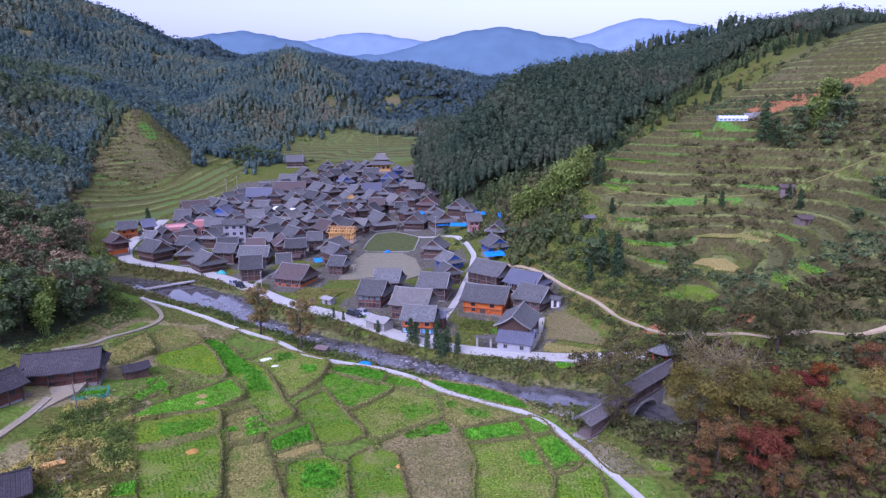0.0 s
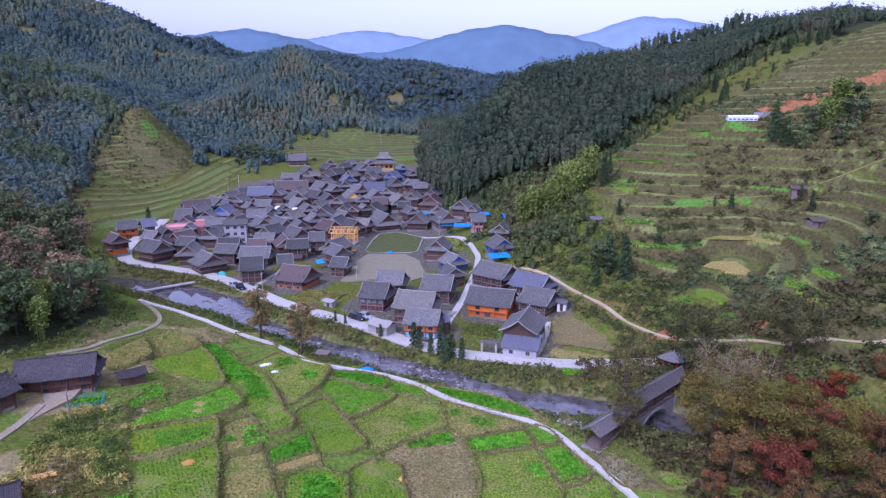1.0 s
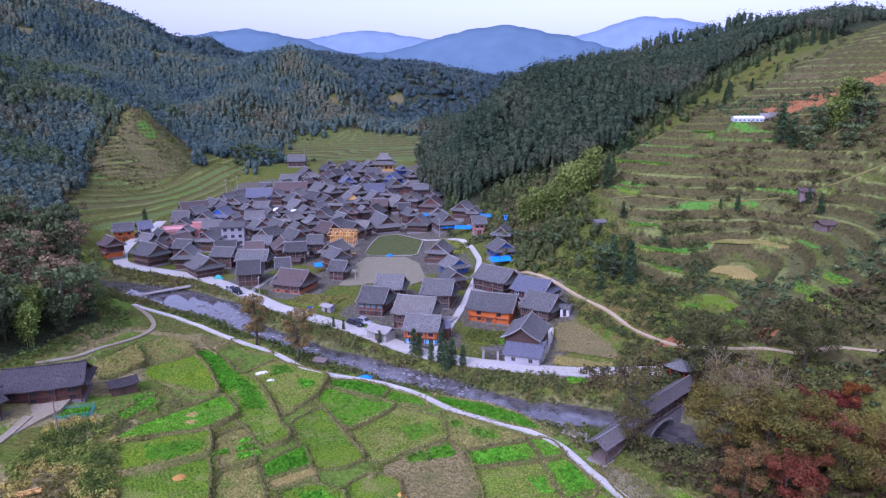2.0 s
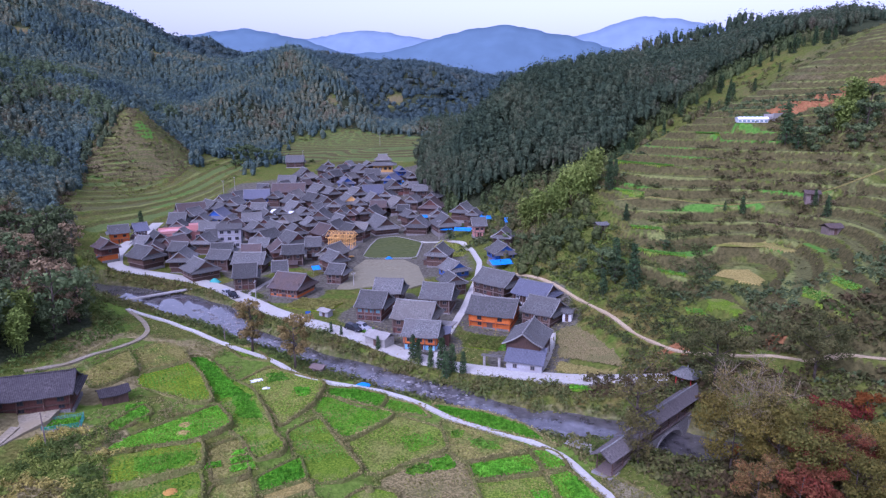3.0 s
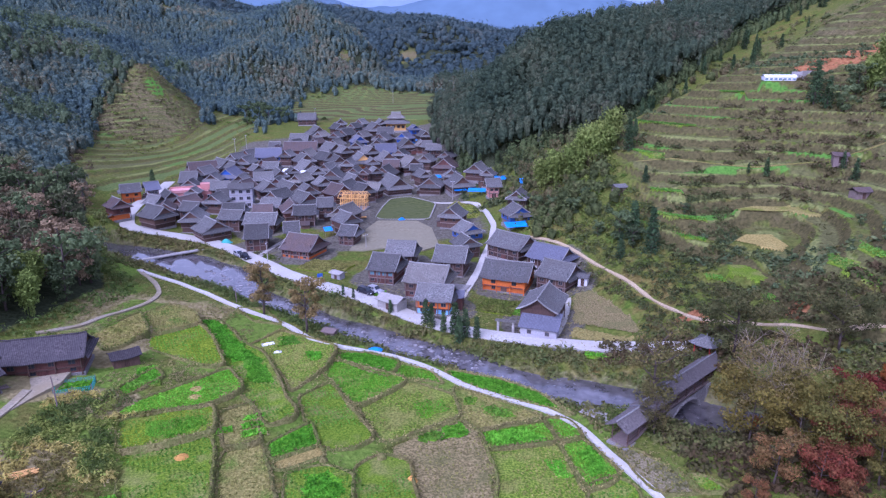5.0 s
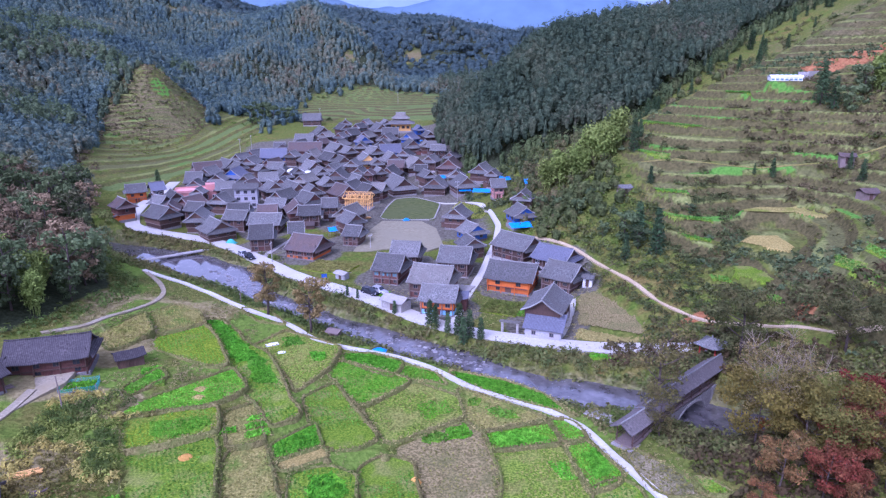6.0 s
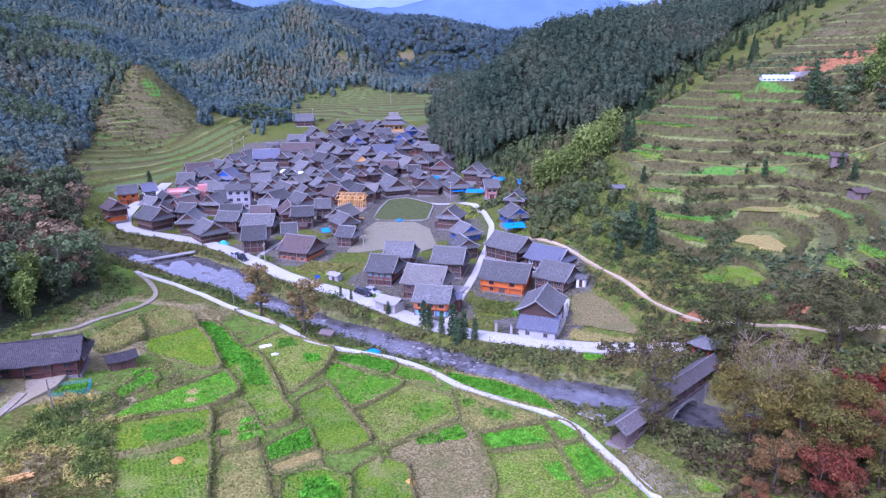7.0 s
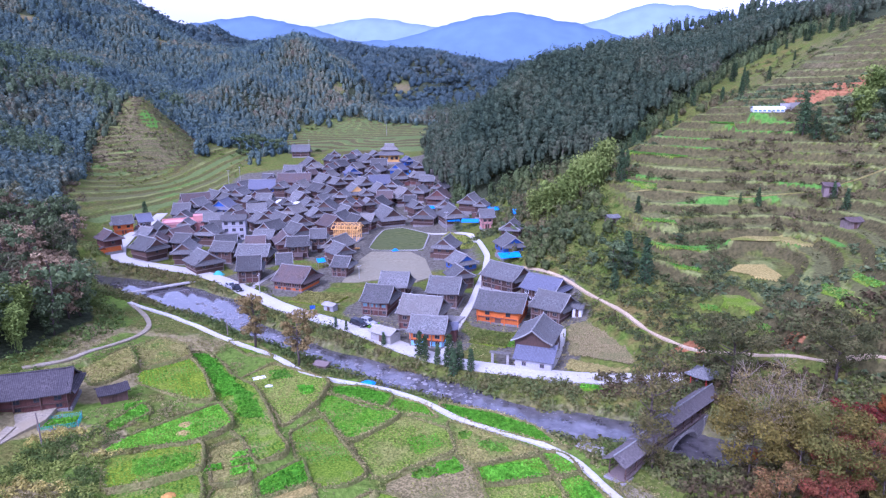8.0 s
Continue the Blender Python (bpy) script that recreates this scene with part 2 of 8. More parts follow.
ROAD = [(-130, 305), (-128, 293), (-126.5, 281), (-125, 266), (-120, 249), (-113, 235), (-106, 229), (-99, 227), (-92, 225.5), (-81, 221.5), (-70.5, 213.5), (-61.5, 204.5), (-55, 198),
        (-48.5, 191), (-41, 185), (-33.5, 180), (-27, 176), (-19.5, 170), (-14, 165.3), (-7.5, 160.5), (-1.5, 157.6), (3.7, 155.7), (9.7, 153.8), (16.8, 151.2), (22.8, 149), (29.4, 147.2), (35, 146), (41, 145)]
FIELD_PATH = [(-85.5, 188), (-74, 181), (-62.4, 173), (-53, 165.5), (-44.7, 160.2), (-37.8, 155.5), (-32, 150), (-29, 148.2), (-25.6, 147.5), (-18, 146), (-12.2, 143.5), (-7.8, 140.7),
              (-1.2, 134.6), (3.8, 131.4), (9.2, 128.6), (13.7, 126), (17.2, 122.4), (19.3, 118), (21.5, 113), (23.3, 109.4), (25, 106), (28, 99), (30, 88)]
WEST_PATH = [(-85.5, 188), (-80, 182), (-75.9, 177), (-71.5, 170), (-70, 164), (-71.5, 157.5), (-73.7, 151), (-75.5, 144), (-80, 139)]
DIRT_TRACK = [(14, 214), (18, 211), (24.8, 203.5), (29, 196.5), (32.6, 189), (37, 176.5), (39.4, 165), (42, 158.5), (44.5, 152.5), (49.6, 147), (54.5, 141.8), (57.8, 138.6), (61.5, 135.2), (66.2, 132.8), (71, 130), (84, 125)]
HILL_TRACK = [(47.5, 219.5), (56, 215), (66.2, 212), (77, 210.8), (88, 210), (94.7, 206), (103, 203), (118, 198)]

# field plots: what grows there and the corners on plan
PLOTS_WEST = [
    ("stubble", [(-68.5, 157.0), (-65.3, 162.0), (-58.8, 157.9), (-55.6, 152.8), (-62.6, 146.2)]),
    ("dry", [(-72.2, 143.6), (-68.8, 155.1), (-62.9, 145.4), (-64.5, 139.6), (-66.4, 137.4)]),
    ("olive", [(-62.3, 145.1), (-55.0, 151.9), (-50.6, 146.0), (-44.3, 135.6), (-46.9, 134.0), (-54.0, 138.1), (-59.8, 140.8)]),
    ("dull", [(-57.9, 157.4), (-52.9, 157.0), (-48.0, 151.6), (-43.8, 145.6), (-38.9, 141.6), (-34.4, 133.8), (-30.9, 126.9), (-27.6, 122.2), (-27.4, 120.2), (-31.0, 117.5), (-34.5, 123.3), (-37.6, 126.2), (-38.4, 128.6), (-44.3, 137.5), (-51.4, 148.3)]),
    ("bright", [(-57.1, 124.8), (-54.6, 131.7), (-52.2, 128.5), (-54.9, 122.8)]),
    ("mid", [(-54.3, 118.5), (-52.5, 122.1), (-45.3, 129.8), (-42.6, 133.2), (-38.2, 127.1), (-39.4, 124.2), (-41.9, 121.3), (-48.2, 119.7), (-53.4, 117.0)]),
    ("olive", [(-52.6, 116.2), (-40.8, 121.1), (-38.5, 114.4), (-43.8, 111.3), (-48.9, 108.8)]),
    ("dull", [(-48.7, 108.1), (-38.1, 113.3), (-36.5, 110.0), (-34.8, 103.6), (-38.0, 100.6), (-44.0, 99.6)]),
    ("stubble", [(-38.8, 120.1), (-35.1, 123.3), (-30.7, 113.5), (-35.0, 111.9)]),
    ("stubble", [(-34.7, 110.8), (-30.3, 113.0), (-25.2, 103.8), (-25.7, 102.2), (-32.4, 101.2), (-34.1, 107.0)]),
    ("bright", [(-29.0, 113.4), (-24.5, 119.0), (-22.6, 113.4), (-27.6, 110.1)]),
]
PLOTS_MIDDLE = [
    ("dull", [(-15.6, 108.8), (-12.9, 112.3), (-8.7, 110.9), (-5.9, 103.1), (-13.6, 101.6)]),
    ("tan", [(-27.0, 109.1), (-22.2, 112.8), (-20.9, 110.7), (-25.8, 107.4)]),
    ("dull", [(-24.8, 106.7), (-20.1, 108.8), (-16.2, 106.7), (-15.7, 103.3), (-23.8, 102.2)]),
    ("dull", [(-28.1, 127.0), (-24.0, 132.6), (-22.3, 129.4), (-14.5, 116.5), (-17.3, 113.7), (-20.4, 113.1), (-23.2, 116.3)]),
    ("mid", [(-26.4, 137.3), (-24.7, 141.6), (-11.7, 135.5), (-13.0, 132.6), (-18.6, 126.0), (-22.3, 131.8)]),
    ("bright", [(-24.6, 145.5), (-20.1, 145.2), (-13.8, 142.6), (-14.8, 136.3), (-19.2, 139.1), (-23.8, 142.3)]),
    ("mid", [(-13.1, 142.1), (-7.7, 139.2), (-4.9, 134.8), (-7.9, 136.2), (-13.5, 136.4)]),
    ("greentan", [(-17.8, 126.1), (-12.7, 132.6), (-10.0, 134.5), (-3.3, 130.3), (-1.9, 124.4), (-12.5, 116.2)]),
    ("brown", [(-11.5, 115.1), (-1.1, 122.6), (1.4, 119.6), (3.2, 109.1), (3.1, 105.3), (-8.1, 104.2)]),
    ("stubble", [(-2.4, 133.6), (1.9, 131.3), (9.5, 126.2), (11.5, 124.7), (1.3, 120.9), (-0.4, 123.3)]),
    ("mid", [(2.2, 120.2), (11.6, 123.1), (12.9, 118.0), (3.3, 115.9)]),
]
PLOTS_EAST = [
    ("greentan", [(3.1, 115.3), (13.1, 117.4), (15.4, 106.7), (15.0, 106.2), (4.3, 105.3), (3.6, 111.5)]),
    ("mid", [(12.4, 124.1), (15.6, 123.7), (17.3, 119.6), (14.0, 118.5)]),
    ("mid", [(14.1, 117.8), (17.7, 118.3), (20.5, 111.5), (20.1, 109.7), (16.4, 107.4), (15.8, 106.8)]),
    ("dull", [(16.6, 107.2), (20.3, 109.5), (22.6, 107.6), (23.7, 106.1), (16.4, 106.0)]),
    ("bright", [(-4.0, 140.4), (5.9, 136.4), (11.4, 132.5), (14.0, 128.6), (16.3, 125.3), (14.4, 126.8), (6.3, 131.2), (-2.6, 136.5)]),
    ("gravel", [(22.4, 115.6), (24.8, 115.8), (29.2, 110.1), (30.4, 107.0), (30.6, 106.7), (25.6, 106.7), (24.4, 109.0)]),
    ("dull", [(30.4, 109.6), (32.4, 109.4), (34.4, 106.8), (31.4, 106.8)]),
    ("dull", [(-51.0, 163.7), (-45.6, 163.3), (-39.5, 156.1), (-45.4, 157.7)]),
    ("greentan", [(-42.3, 145.6), (-38.6, 153.0), (-29.1, 147.5), (-26.4, 146.4), (-26.8, 138.3), (-30.0, 128.9), (-32.2, 133.6), (-37.3, 140.9)]),
]


def widened(poly, by):
    """The outline moved outwards, to meet its neighbours."""
    cx, cy = sum(p[0] for p in poly) / len(poly), sum(p[1] for p in poly) / len(poly)
    return [(x + by * (x - cx) / math.hypot(x - cx, y - cy), y + by * (y - cy) / math.hypot(x - cx, y - cy)) for x, y in poly]



def run_on(poly):
    """The nearest plots run on towards the camera's side of the flat."""
    return [(x * (y - 23.5) / (y - 17), y - 6.5) if y < 106.6 else (x, y) for x, y in poly]


PLOTS = [(kind, widened(run_on(poly), 0.8)) for kind, poly in PLOTS_WEST + PLOTS_MIDDLE + PLOTS_EAST]

TERRACES_LOW = [
        ([(23.4, 172.5), (24.6, 176.0), (29.0, 178.3), (32.6, 170.3), (35.4, 158.5), (34.0, 152.6), (21.4, 158.2)], "brown", "", "harvested brown paddy beside the gabled house"),
        ([(21.6, 158.0), (33.2, 151.8), (31.9, 148.8), (25, 150.8), (19.8, 153.6)], "dry", "", "narrow tan stubble paddy above the road"),
        ([(55.4, 169.6), (59.6, 168.8), (62.0, 164.0), (60.9, 159.2), (58.3, 158.2), (54.9, 162.2)], "dull", "", "flooded terrace plot with green scum"),
        ([(50.5, 169.2), (54.7, 168), (54.7, 162.1), (51.0, 165.2)], "bright", "crop", "bright green seedling strip on a terrace"),
        ([(60.6, 178.6), (65.5, 184.5), (72.2, 184.7), (71.8, 174.9), (68.4, 170.0), (64.2, 174.7)], "tan", "", "bare tan terrace plot in the hollow"),
        ([(66.6, 195.3), (73.3, 199.2), (83.4, 197.9), (86.3, 189.1), (83.1, 186.5), (79.2, 193.3), (68.0, 193.0)], "dry", "", "pale fallow terrace across the hollow"),
        ([(48.3, 199.3), (54.0, 194.5), (59.5, 192), (58.1, 188.3), (51.8, 191.6), (48.5, 196.0)], "bright", "crop", "bright green crop on a narrow terrace"),
]
TERRACES_HIGH = [
        ([(48.7, 190.5), (51.8, 186.1), (56.4, 182.6), (55.0, 179.1), (50.4, 183.8)], "bright", "crop", "bright green crop on a narrow terrace"),
        ([(72.7, 161.3), (74.7, 156.3), (73.0, 142.0), (70.0, 139.3), (69.4, 149.2), (70.0, 155.9)], "bright", "crop", "bright green crop along the spur"),
        ([(79.5, 162.5), (80.1, 152.4), (76.0, 148.6), (76.0, 157.1)], "bright", "crop", "bright green crop along the spur"),
        ([(53.0, 249.8), (59.9, 240.1), (67.8, 231.4), (66.1, 227.0), (59.0, 233.5), (52.5, 243.5)], "bright", "crop", "bright green crop on the shoulder terrace"),
        ([(48.4, 230.8), (55.9, 219.6), (54.2, 215.1), (47.6, 225.1)], "mid", "crop", "green crop on a hillside terrace"),
        ([(79.3, 249.6), (85.0, 241.4), (82.7, 236.1), (77.3, 242.3)], "bright", "crop", "green crop on a high terrace"),
        ([(47.9, 208), (56.4, 203.3), (55.4, 199.2), (47.8, 203.6)], "mid", "crop", "green crop on a hillside terrace"),
        ([(55.8, 154.1), (59.2, 152.4), (58.2, 147.5), (55.0, 149.2)], "bright", "crop", "small bright green terrace plot"),
        ([(2.5, 246), (6, 262), (-6, 276), (-8.5, 262), (-4, 248)], "olive", "dry", "grassy village green beside the lane"),
]
TERRACE_PLOTS = TERRACES_LOW + TERRACES_HIGH

POND_EDGE = [(-33.4, 253.6), (-32.9, 270.6), (-31.6, 284.6), (-24.6, 289.0), (-13.0, 277.1), (-14.0, 251.0), (-31.3, 250.2)]
SHED_PAD = [(88.4, 238.6), (100.4, 237.4), (101.6, 245.4), (89.0, 246.2)]
MUD_EDGE = [(-35, 211), (-33.8, 236), (-31.5, 247), (-18, 247), (-12.5, 238), (-9, 217), (-13.4, 212), (-24.5, 214), (-30.8, 211)]


def along(line, x, y):
    """Distance of points from a line on plan, and how far along it (in whole stretches) the nearest place lies."""
    best, pos = np.full(np.shape(x), 1e9), np.zeros(np.shape(x))
    for i in range(len(line) - 1):
        ax, ay, bx, by = *line[i][:2], *line[i + 1][:2]
        dx, dy = bx - ax, by - ay
        t = np.clip(((x - ax) * dx + (y - ay) * dy) / (dx * dx + dy * dy), 0, 1)
        d = np.hypot(x - ax - t * dx, y - ay - t * dy)
        near = d < best
        best, pos = np.where(near, d, best), np.where(near, i + t, pos)
    return best, pos


def inside(poly, x, y):
    """How far points lie inside an outline, in metres; negative outside."""
    d, _ = along(poly + poly[:1], x, y)
    odd = np.zeros(np.shape(x), bool)
    for (ax, ay), (bx, by) in zip(poly, poly[1:] + poly[:1]):
        odd ^= ((ay > y) != (by > y)) & (x < (bx - ax) * (y - ay) / (by - ay + 1e-12) + ax)
    return np.where(odd, d, -d)


PINE_EDGE = (-30, 8, 27, 40, 57, 73, 99, 122, 146, 172, 215, 255, 340), (330, 300, 284, 276, 286, 303, 333, 368, 388, 398, 430, 482, 572)  # x and y of the lower edge of the pines
TERRACE_EDGE = (14, 26, 39, 48, 63, 73, 92, 115, 141, 176, 205, 240, 340), (284, 266, 252, 253, 257, 261, 271, 288, 313, 343, 372, 412, 520)  # upper edge of the terraces
KNOLL = (-196, 428)


def flats(x, y):
    """The broad terraced flats below the knoll."""
    return ease(-8, 2, x - np.interp(y, (284, 307, 374, 430), (-158, -170, -196, -214))) * ease(-112, -122, x + 0.10 * (y - 300)) * ease(272, 284, y) * ease(478, 462, y) * ease(1.0, 1.25, np.hypot((x - KNOLL[0]) / 30, (y - KNOLL[1]) / 42))


def terrace_mask(x, y):
    east = ease(38, 50, x) * ease(8, 14, smooth_height(x, y)) * ease(2, -6, y - np.interp(x, *TERRACE_EDGE))
    knob = ease(1.3, 1.05, np.hypot((x + 190) / 28, (y - 422) / 48))
    end = ease(75, 50, np.hypot((x + 55) * 0.75, y - 508))
    return np.clip(np.maximum.reduce([east, knob, flats(x, y), end]), 0, 1)


def step_of(x, y):
    return np.where(x > 0, np.where(y > 200, 2.5, 2.8), np.where(y > 470, 1.0, 2.2))


def stepped(x, y, z):
    """Terrace number and the place within a terrace, 0 to 1."""
    wide = flats(x, y) > 0.5
    s = np.where(wide, 0.9, step_of(x, y))
    q = np.where(wide, (0.14 * (y - 300) - x) / 9.5 + 0.9 * value_noise(x, y, 45, 3), z / s + 0.8 * value_noise(x, y, 30, 3) + 0.9 * value_noise(x, y, 70, 33)) + 0.10 * value_noise(x, y, 9, 4)
    return np.floor(q), q - np.floor(q), s


def raised(x, y):
    """The height of the ground before terraces, plots and beds are cut into it."""
    cx, cy = np.clip(x, -1100, 1100), np.clip(y, -150, 1700)
    z = smooth_height(cx, cy)
    wild = (ease(250, 420, np.hypot(x, y - 130)) + ease(6, 20, z) * 0.4) * (1 - 0.85 * ease(30, 45, x) * ease(30, -10, y - np.interp(x, *TERRACE_EDGE)))
    z = z + wild * ((value_noise(x, y, 90, 5) - 0.5) * 14 * ease(20, 45, z) + (value_noise(x, y, 35, 6) - 0.5) * 4 * ease(14, 30, z))
    z = z + (0.5 - np.abs(2 * value_noise(x + 0.4 * y, y - 0.3 * x, 115, 9) - 1)) * 22 * ease(430, 560, y - 0.35 * x) * ease(30, 55, z)
    # gullies and spurs that run down the mountain sides
    u, v = 0.75 * x + 0.66 * y, 0.75 * y - 0.66 * x
    z = z + (0.5 - np.abs(2 * value_noise(u + 14 * value_noise(x, y, 40, 26), 0.3 * v, 58, 25) - 1)) * 18 * ease(440, 540, y - 0.45 * x) * ease(34, 70, z)
    z = z + (value_noise(x, y, 5, 7) - 0.5) * 0.35 * (1 - 0.7 * ease(30, 45, x))
    r = np.hypot((x - KNOLL[0] + 0.3 * (y - KNOLL[1]) * (y > KNOLL[1])) / np.where(x > KNOLL[0], 40, 30), (y - KNOLL[1]) / 50) * (0.92 + 0.16 * value_noise(x, y, 14, 27))
    return z + 25 * np.maximum(0, 1 - np.sqrt(r * r + 0.006)) ** 1.15


def land(x, y):
    """The height of the ground."""
    x, y = np.asarray(x, float), np.asarray(y, float)
    z = raised(x, y)
    k, f, s = stepped(x, y, z)
    m = terrace_mask(x, y)
    z = z * (1 - m) + m * (z + s * (ease(0.52, 1.0, f) - f))
    for poly in [p[1] for p in PLOTS] + [p[0] for p in TERRACE_PLOTS] + [POND_EDGE, MUD_EDGE, SHED_PAD]:
        px, py = [p[0] for p in poly], [p[1] for p in poly]
        box = (x > min(px) - 3) & (x < max(px) + 3) & (y > min(py) - 3) & (y < max(py) + 3)
        if box.any():
            d = inside(poly, x[box], y[box])
            z[box] += ease(-0.7, 0.5, d) * (plot_level(poly) - 0.06 - z[box])
    d, p = along(ROAD, x, y)
    z = z + ease(6, 2.8, d) * (np.interp(p, np.arange(len(ROAD)), ROAD_LEVEL) - 0.12 - z)
    d, p = along(HILL_TRACK, x, y)
    z = z + ease(3.6, 1.3, d) * (np.interp(p, np.arange(len(HILL_TRACK)), HILL_TRACK_LEVEL) - z)
    d, p = along(RIVER, x, y)
    n = np.arange(len(RIVER))
    half, level = np.interp(p, n, [r[2] / 2 for r in RIVER]), np.interp(p, n, [r[3] for r in RIVER])
    half = half + (value_noise(x, y, 9, 8) - 0.5) * 2.0
    return np.where(z > level - 1, z + ease(half + 3.2, half - 1.2, d) * (level - 0.75 - z), z)


def plot_level(poly):
    return float(np.mean(smooth_height(np.array([p[0] for p in poly], float), np.array([p[1] for p in poly], float))))


ROAD_LEVEL = [float(smooth_height(np.array(a, float), np.array(b, float))) for a, b in ROAD]
HILL_TRACK_LEVEL = [float(smooth_height(np.array(a, float), np.array(b, float))) for a, b in HILL_TRACK]
ROAD_LEVEL = np.convolve(np.pad(ROAD_LEVEL, 2, mode="edge"), np.ones(5) / 5, mode="valid")


def ground_z(x, y):
    return float(land(np.array([x]), np.array([y]))[0])

# ---- surfaces ----
GREY_TILE = surface("grey_tile", (0.058, 0.060, 0.056), (0.182, 0.182, 0.170), 3.0, 0.30, 0.8, 0.5, (0.108, 0.102, 0.092), ribs=0.28, vary=0.48)
PALE_TILE = surface("pale_tile", (0.105, 0.102, 0.088), (0.242, 0.232, 0.202), 3.0, 0.35, 0.8, 0.5, (0.150, 0.138, 0.115), ribs=0.28, vary=0.25)
BROWN_TILE = surface("brown_tile", (0.070, 0.050, 0.038), (0.155, 0.105, 0.080), 3.0, 0.35, 0.8, 0.5, (0.10, 0.08, 0.075), ribs=0.28, vary=0.2)
BLUE_SHEET = surface("blue_sheet", (0.03, 0.08, 0.30), (0.05, 0.13, 0.42), 2.0, 0.5, 0.45, 0.3, ribs=0.4, vary=0.15)
SLATE_BLUE = surface("slate_blue_tile", (0.094, 0.100, 0.128), (0.170, 0.174, 0.215), 3.0, 0.35, 0.7, 0.4, ribs=0.28, vary=0.15)
RIDGE_TILE = surface("ridge_tile", (0.14, 0.14, 0.13), (0.33, 0.325, 0.30), 4.0, 0.8, 0.8, 0.2, vary=0.3)
DARK_WOOD = surface("dark_wood", (0.045, 0.026, 0.018), (0.13, 0.075, 0.05), 9.0, 0.8, 0.8, 0.3, (0.09, 0.055, 0.042), vary=0.35, tall=8)
RED_WOOD = surface("red_wood", (0.054, 0.021, 0.016), (0.125, 0.050, 0.036), 9.0, 0.8, 0.8, 0.3, (0.13, 0.06, 0.045), vary=0.3, tall=8)
ORANGE_WOOD = surface("orange_wood", (0.40, 0.085, 0.014), (0.60, 0.160, 0.026), 7.0, 0.8, 0.6, 0.2, (0.48, 0.125, 0.02), vary=0.12, tall=6)
PALE_WOOD = surface("fresh_timber", (0.50, 0.27, 0.07), (0.78, 0.47, 0.16), 7.0, 0.8, 0.7, 0.2, (0.66, 0.38, 0.11), vary=0.15, tall=6)
GREY_WOOD = surface("grey_wood", (0.12, 0.09, 0.075), (0.26, 0.20, 0.17), 9.0, 0.8, 0.85, 0.3, (0.18, 0.14, 0.12), vary=0.2, tall=8)
VERGE = surface("pale_bargeboard", (0.200, 0.196, 0.180), (0.330, 0.322, 0.300), 5.0, 0.8, 0.8, 0.1, vary=0.25)
GREY_PLASTER = surface("grey_plaster", (0.30, 0.30, 0.32), (0.43, 0.43, 0.45), 3.0, 0.5, 0.85, 0.15, (0.31, 0.30, 0.30), vary=0.08)
OLD_TILE = surface("old_dark_tile", (0.046, 0.041, 0.041), (0.112, 0.100, 0.098), 3.0, 0.35, 0.9, 0.5, (0.066, 0.06, 0.062), ribs=0.28, vary=0.2)
WORN_TILE = surface("worn_brown_tile", (0.082, 0.072, 0.066), (0.178, 0.158, 0.145), 3.0, 0.35, 0.85, 0.5, (0.120, 0.105, 0.094), ribs=0.28, vary=0.2)
STONE = surface("stone_block", (0.16, 0.15, 0.14), (0.34, 0.32, 0.30), 4.0, 0.7, 0.9, 0.5, (0.22, 0.21, 0.19), vary=0.25, deep=0.05)
PLASTER = surface("white_plaster", (0.60, 0.60, 0.60), (0.80, 0.80, 0.79), 3.0, 0.5, 0.85, 0.15, (0.55, 0.54, 0.53), vary=0.08)
BLUE_WALL = surface("pale_blue_paint", (0.22, 0.52, 0.82), (0.34, 0.66, 0.92), 3.0, 0.5, 0.8, 0.1, vary=0.05)
PINK_WALL = surface("pink_brick", (0.40, 0.16, 0.13), (0.58, 0.28, 0.24), 6.0, 0.5, 0.85, 0.3, (0.48, 0.24, 0.2), vary=0.08)
PINK_ROOF = surface("pink_concrete", (0.55, 0.27, 0.25), (0.70, 0.40, 0.37), 2.0, 0.4, 0.9, 0.2, vary=0.06)
CONCRETE = surface("concrete", (0.385, 0.376, 0.325), (0.535, 0.525, 0.462), 2.2, 0.16, 0.85, 0.15, (0.420, 0.395, 0.325), vary=0.05, space="World")
OLD_CONCRETE = surface("old_concrete", (0.245, 0.232, 0.208), (0.390, 0.376, 0.345), 3.0, 0.25, 0.9, 0.2, (0.290, 0.275, 0.240), vary=0.08, space="World")
WORN_CONCRETE = surface("worn_concrete", (0.235, 0.205, 0.138), (0.375, 0.335, 0.240), 2.6, 0.3, 0.9, 0.2, (0.270, 0.225, 0.130), vary=0.05, space="World")
DIRT = surface("bare_earth", (0.290, 0.225, 0.125), (0.470, 0.388, 0.240), 2.4, 0.3, 0.95, 0.3, (0.360, 0.285, 0.165), vary=0.08, space="World")
YARD = surface("drained_pond_mud", (0.175, 0.158, 0.095), (0.250, 0.228, 0.145), 1.2, 0.12, 0.9, 0.15, (0.21, 0.195, 0.125), vary=0.05, space="World")
GLASS = surface("window_glass", (0.02, 0.025, 0.03), (0.05, 0.06, 0.07), 2.0, 0.5, 0.15, 0.0, vary=0.2)
BLUE_GLASS = surface("blue_window_glass", (0.09, 0.20, 0.24), (0.16, 0.30, 0.34), 2.0, 0.5, 0.15, 0.0, vary=0.1)
TARP = surface("blue_tarpaulin", (0.016, 0.176, 0.560), (0.040, 0.288, 0.704), 1.5, 0.6, 0.45, 0.4, vary=0.15, deep=0.08)
NET = surface("teal_net", (0.03, 0.26, 0.22), (0.08, 0.42, 0.36), 5.0, 0.6, 0.6, 0.3, vary=0.1)
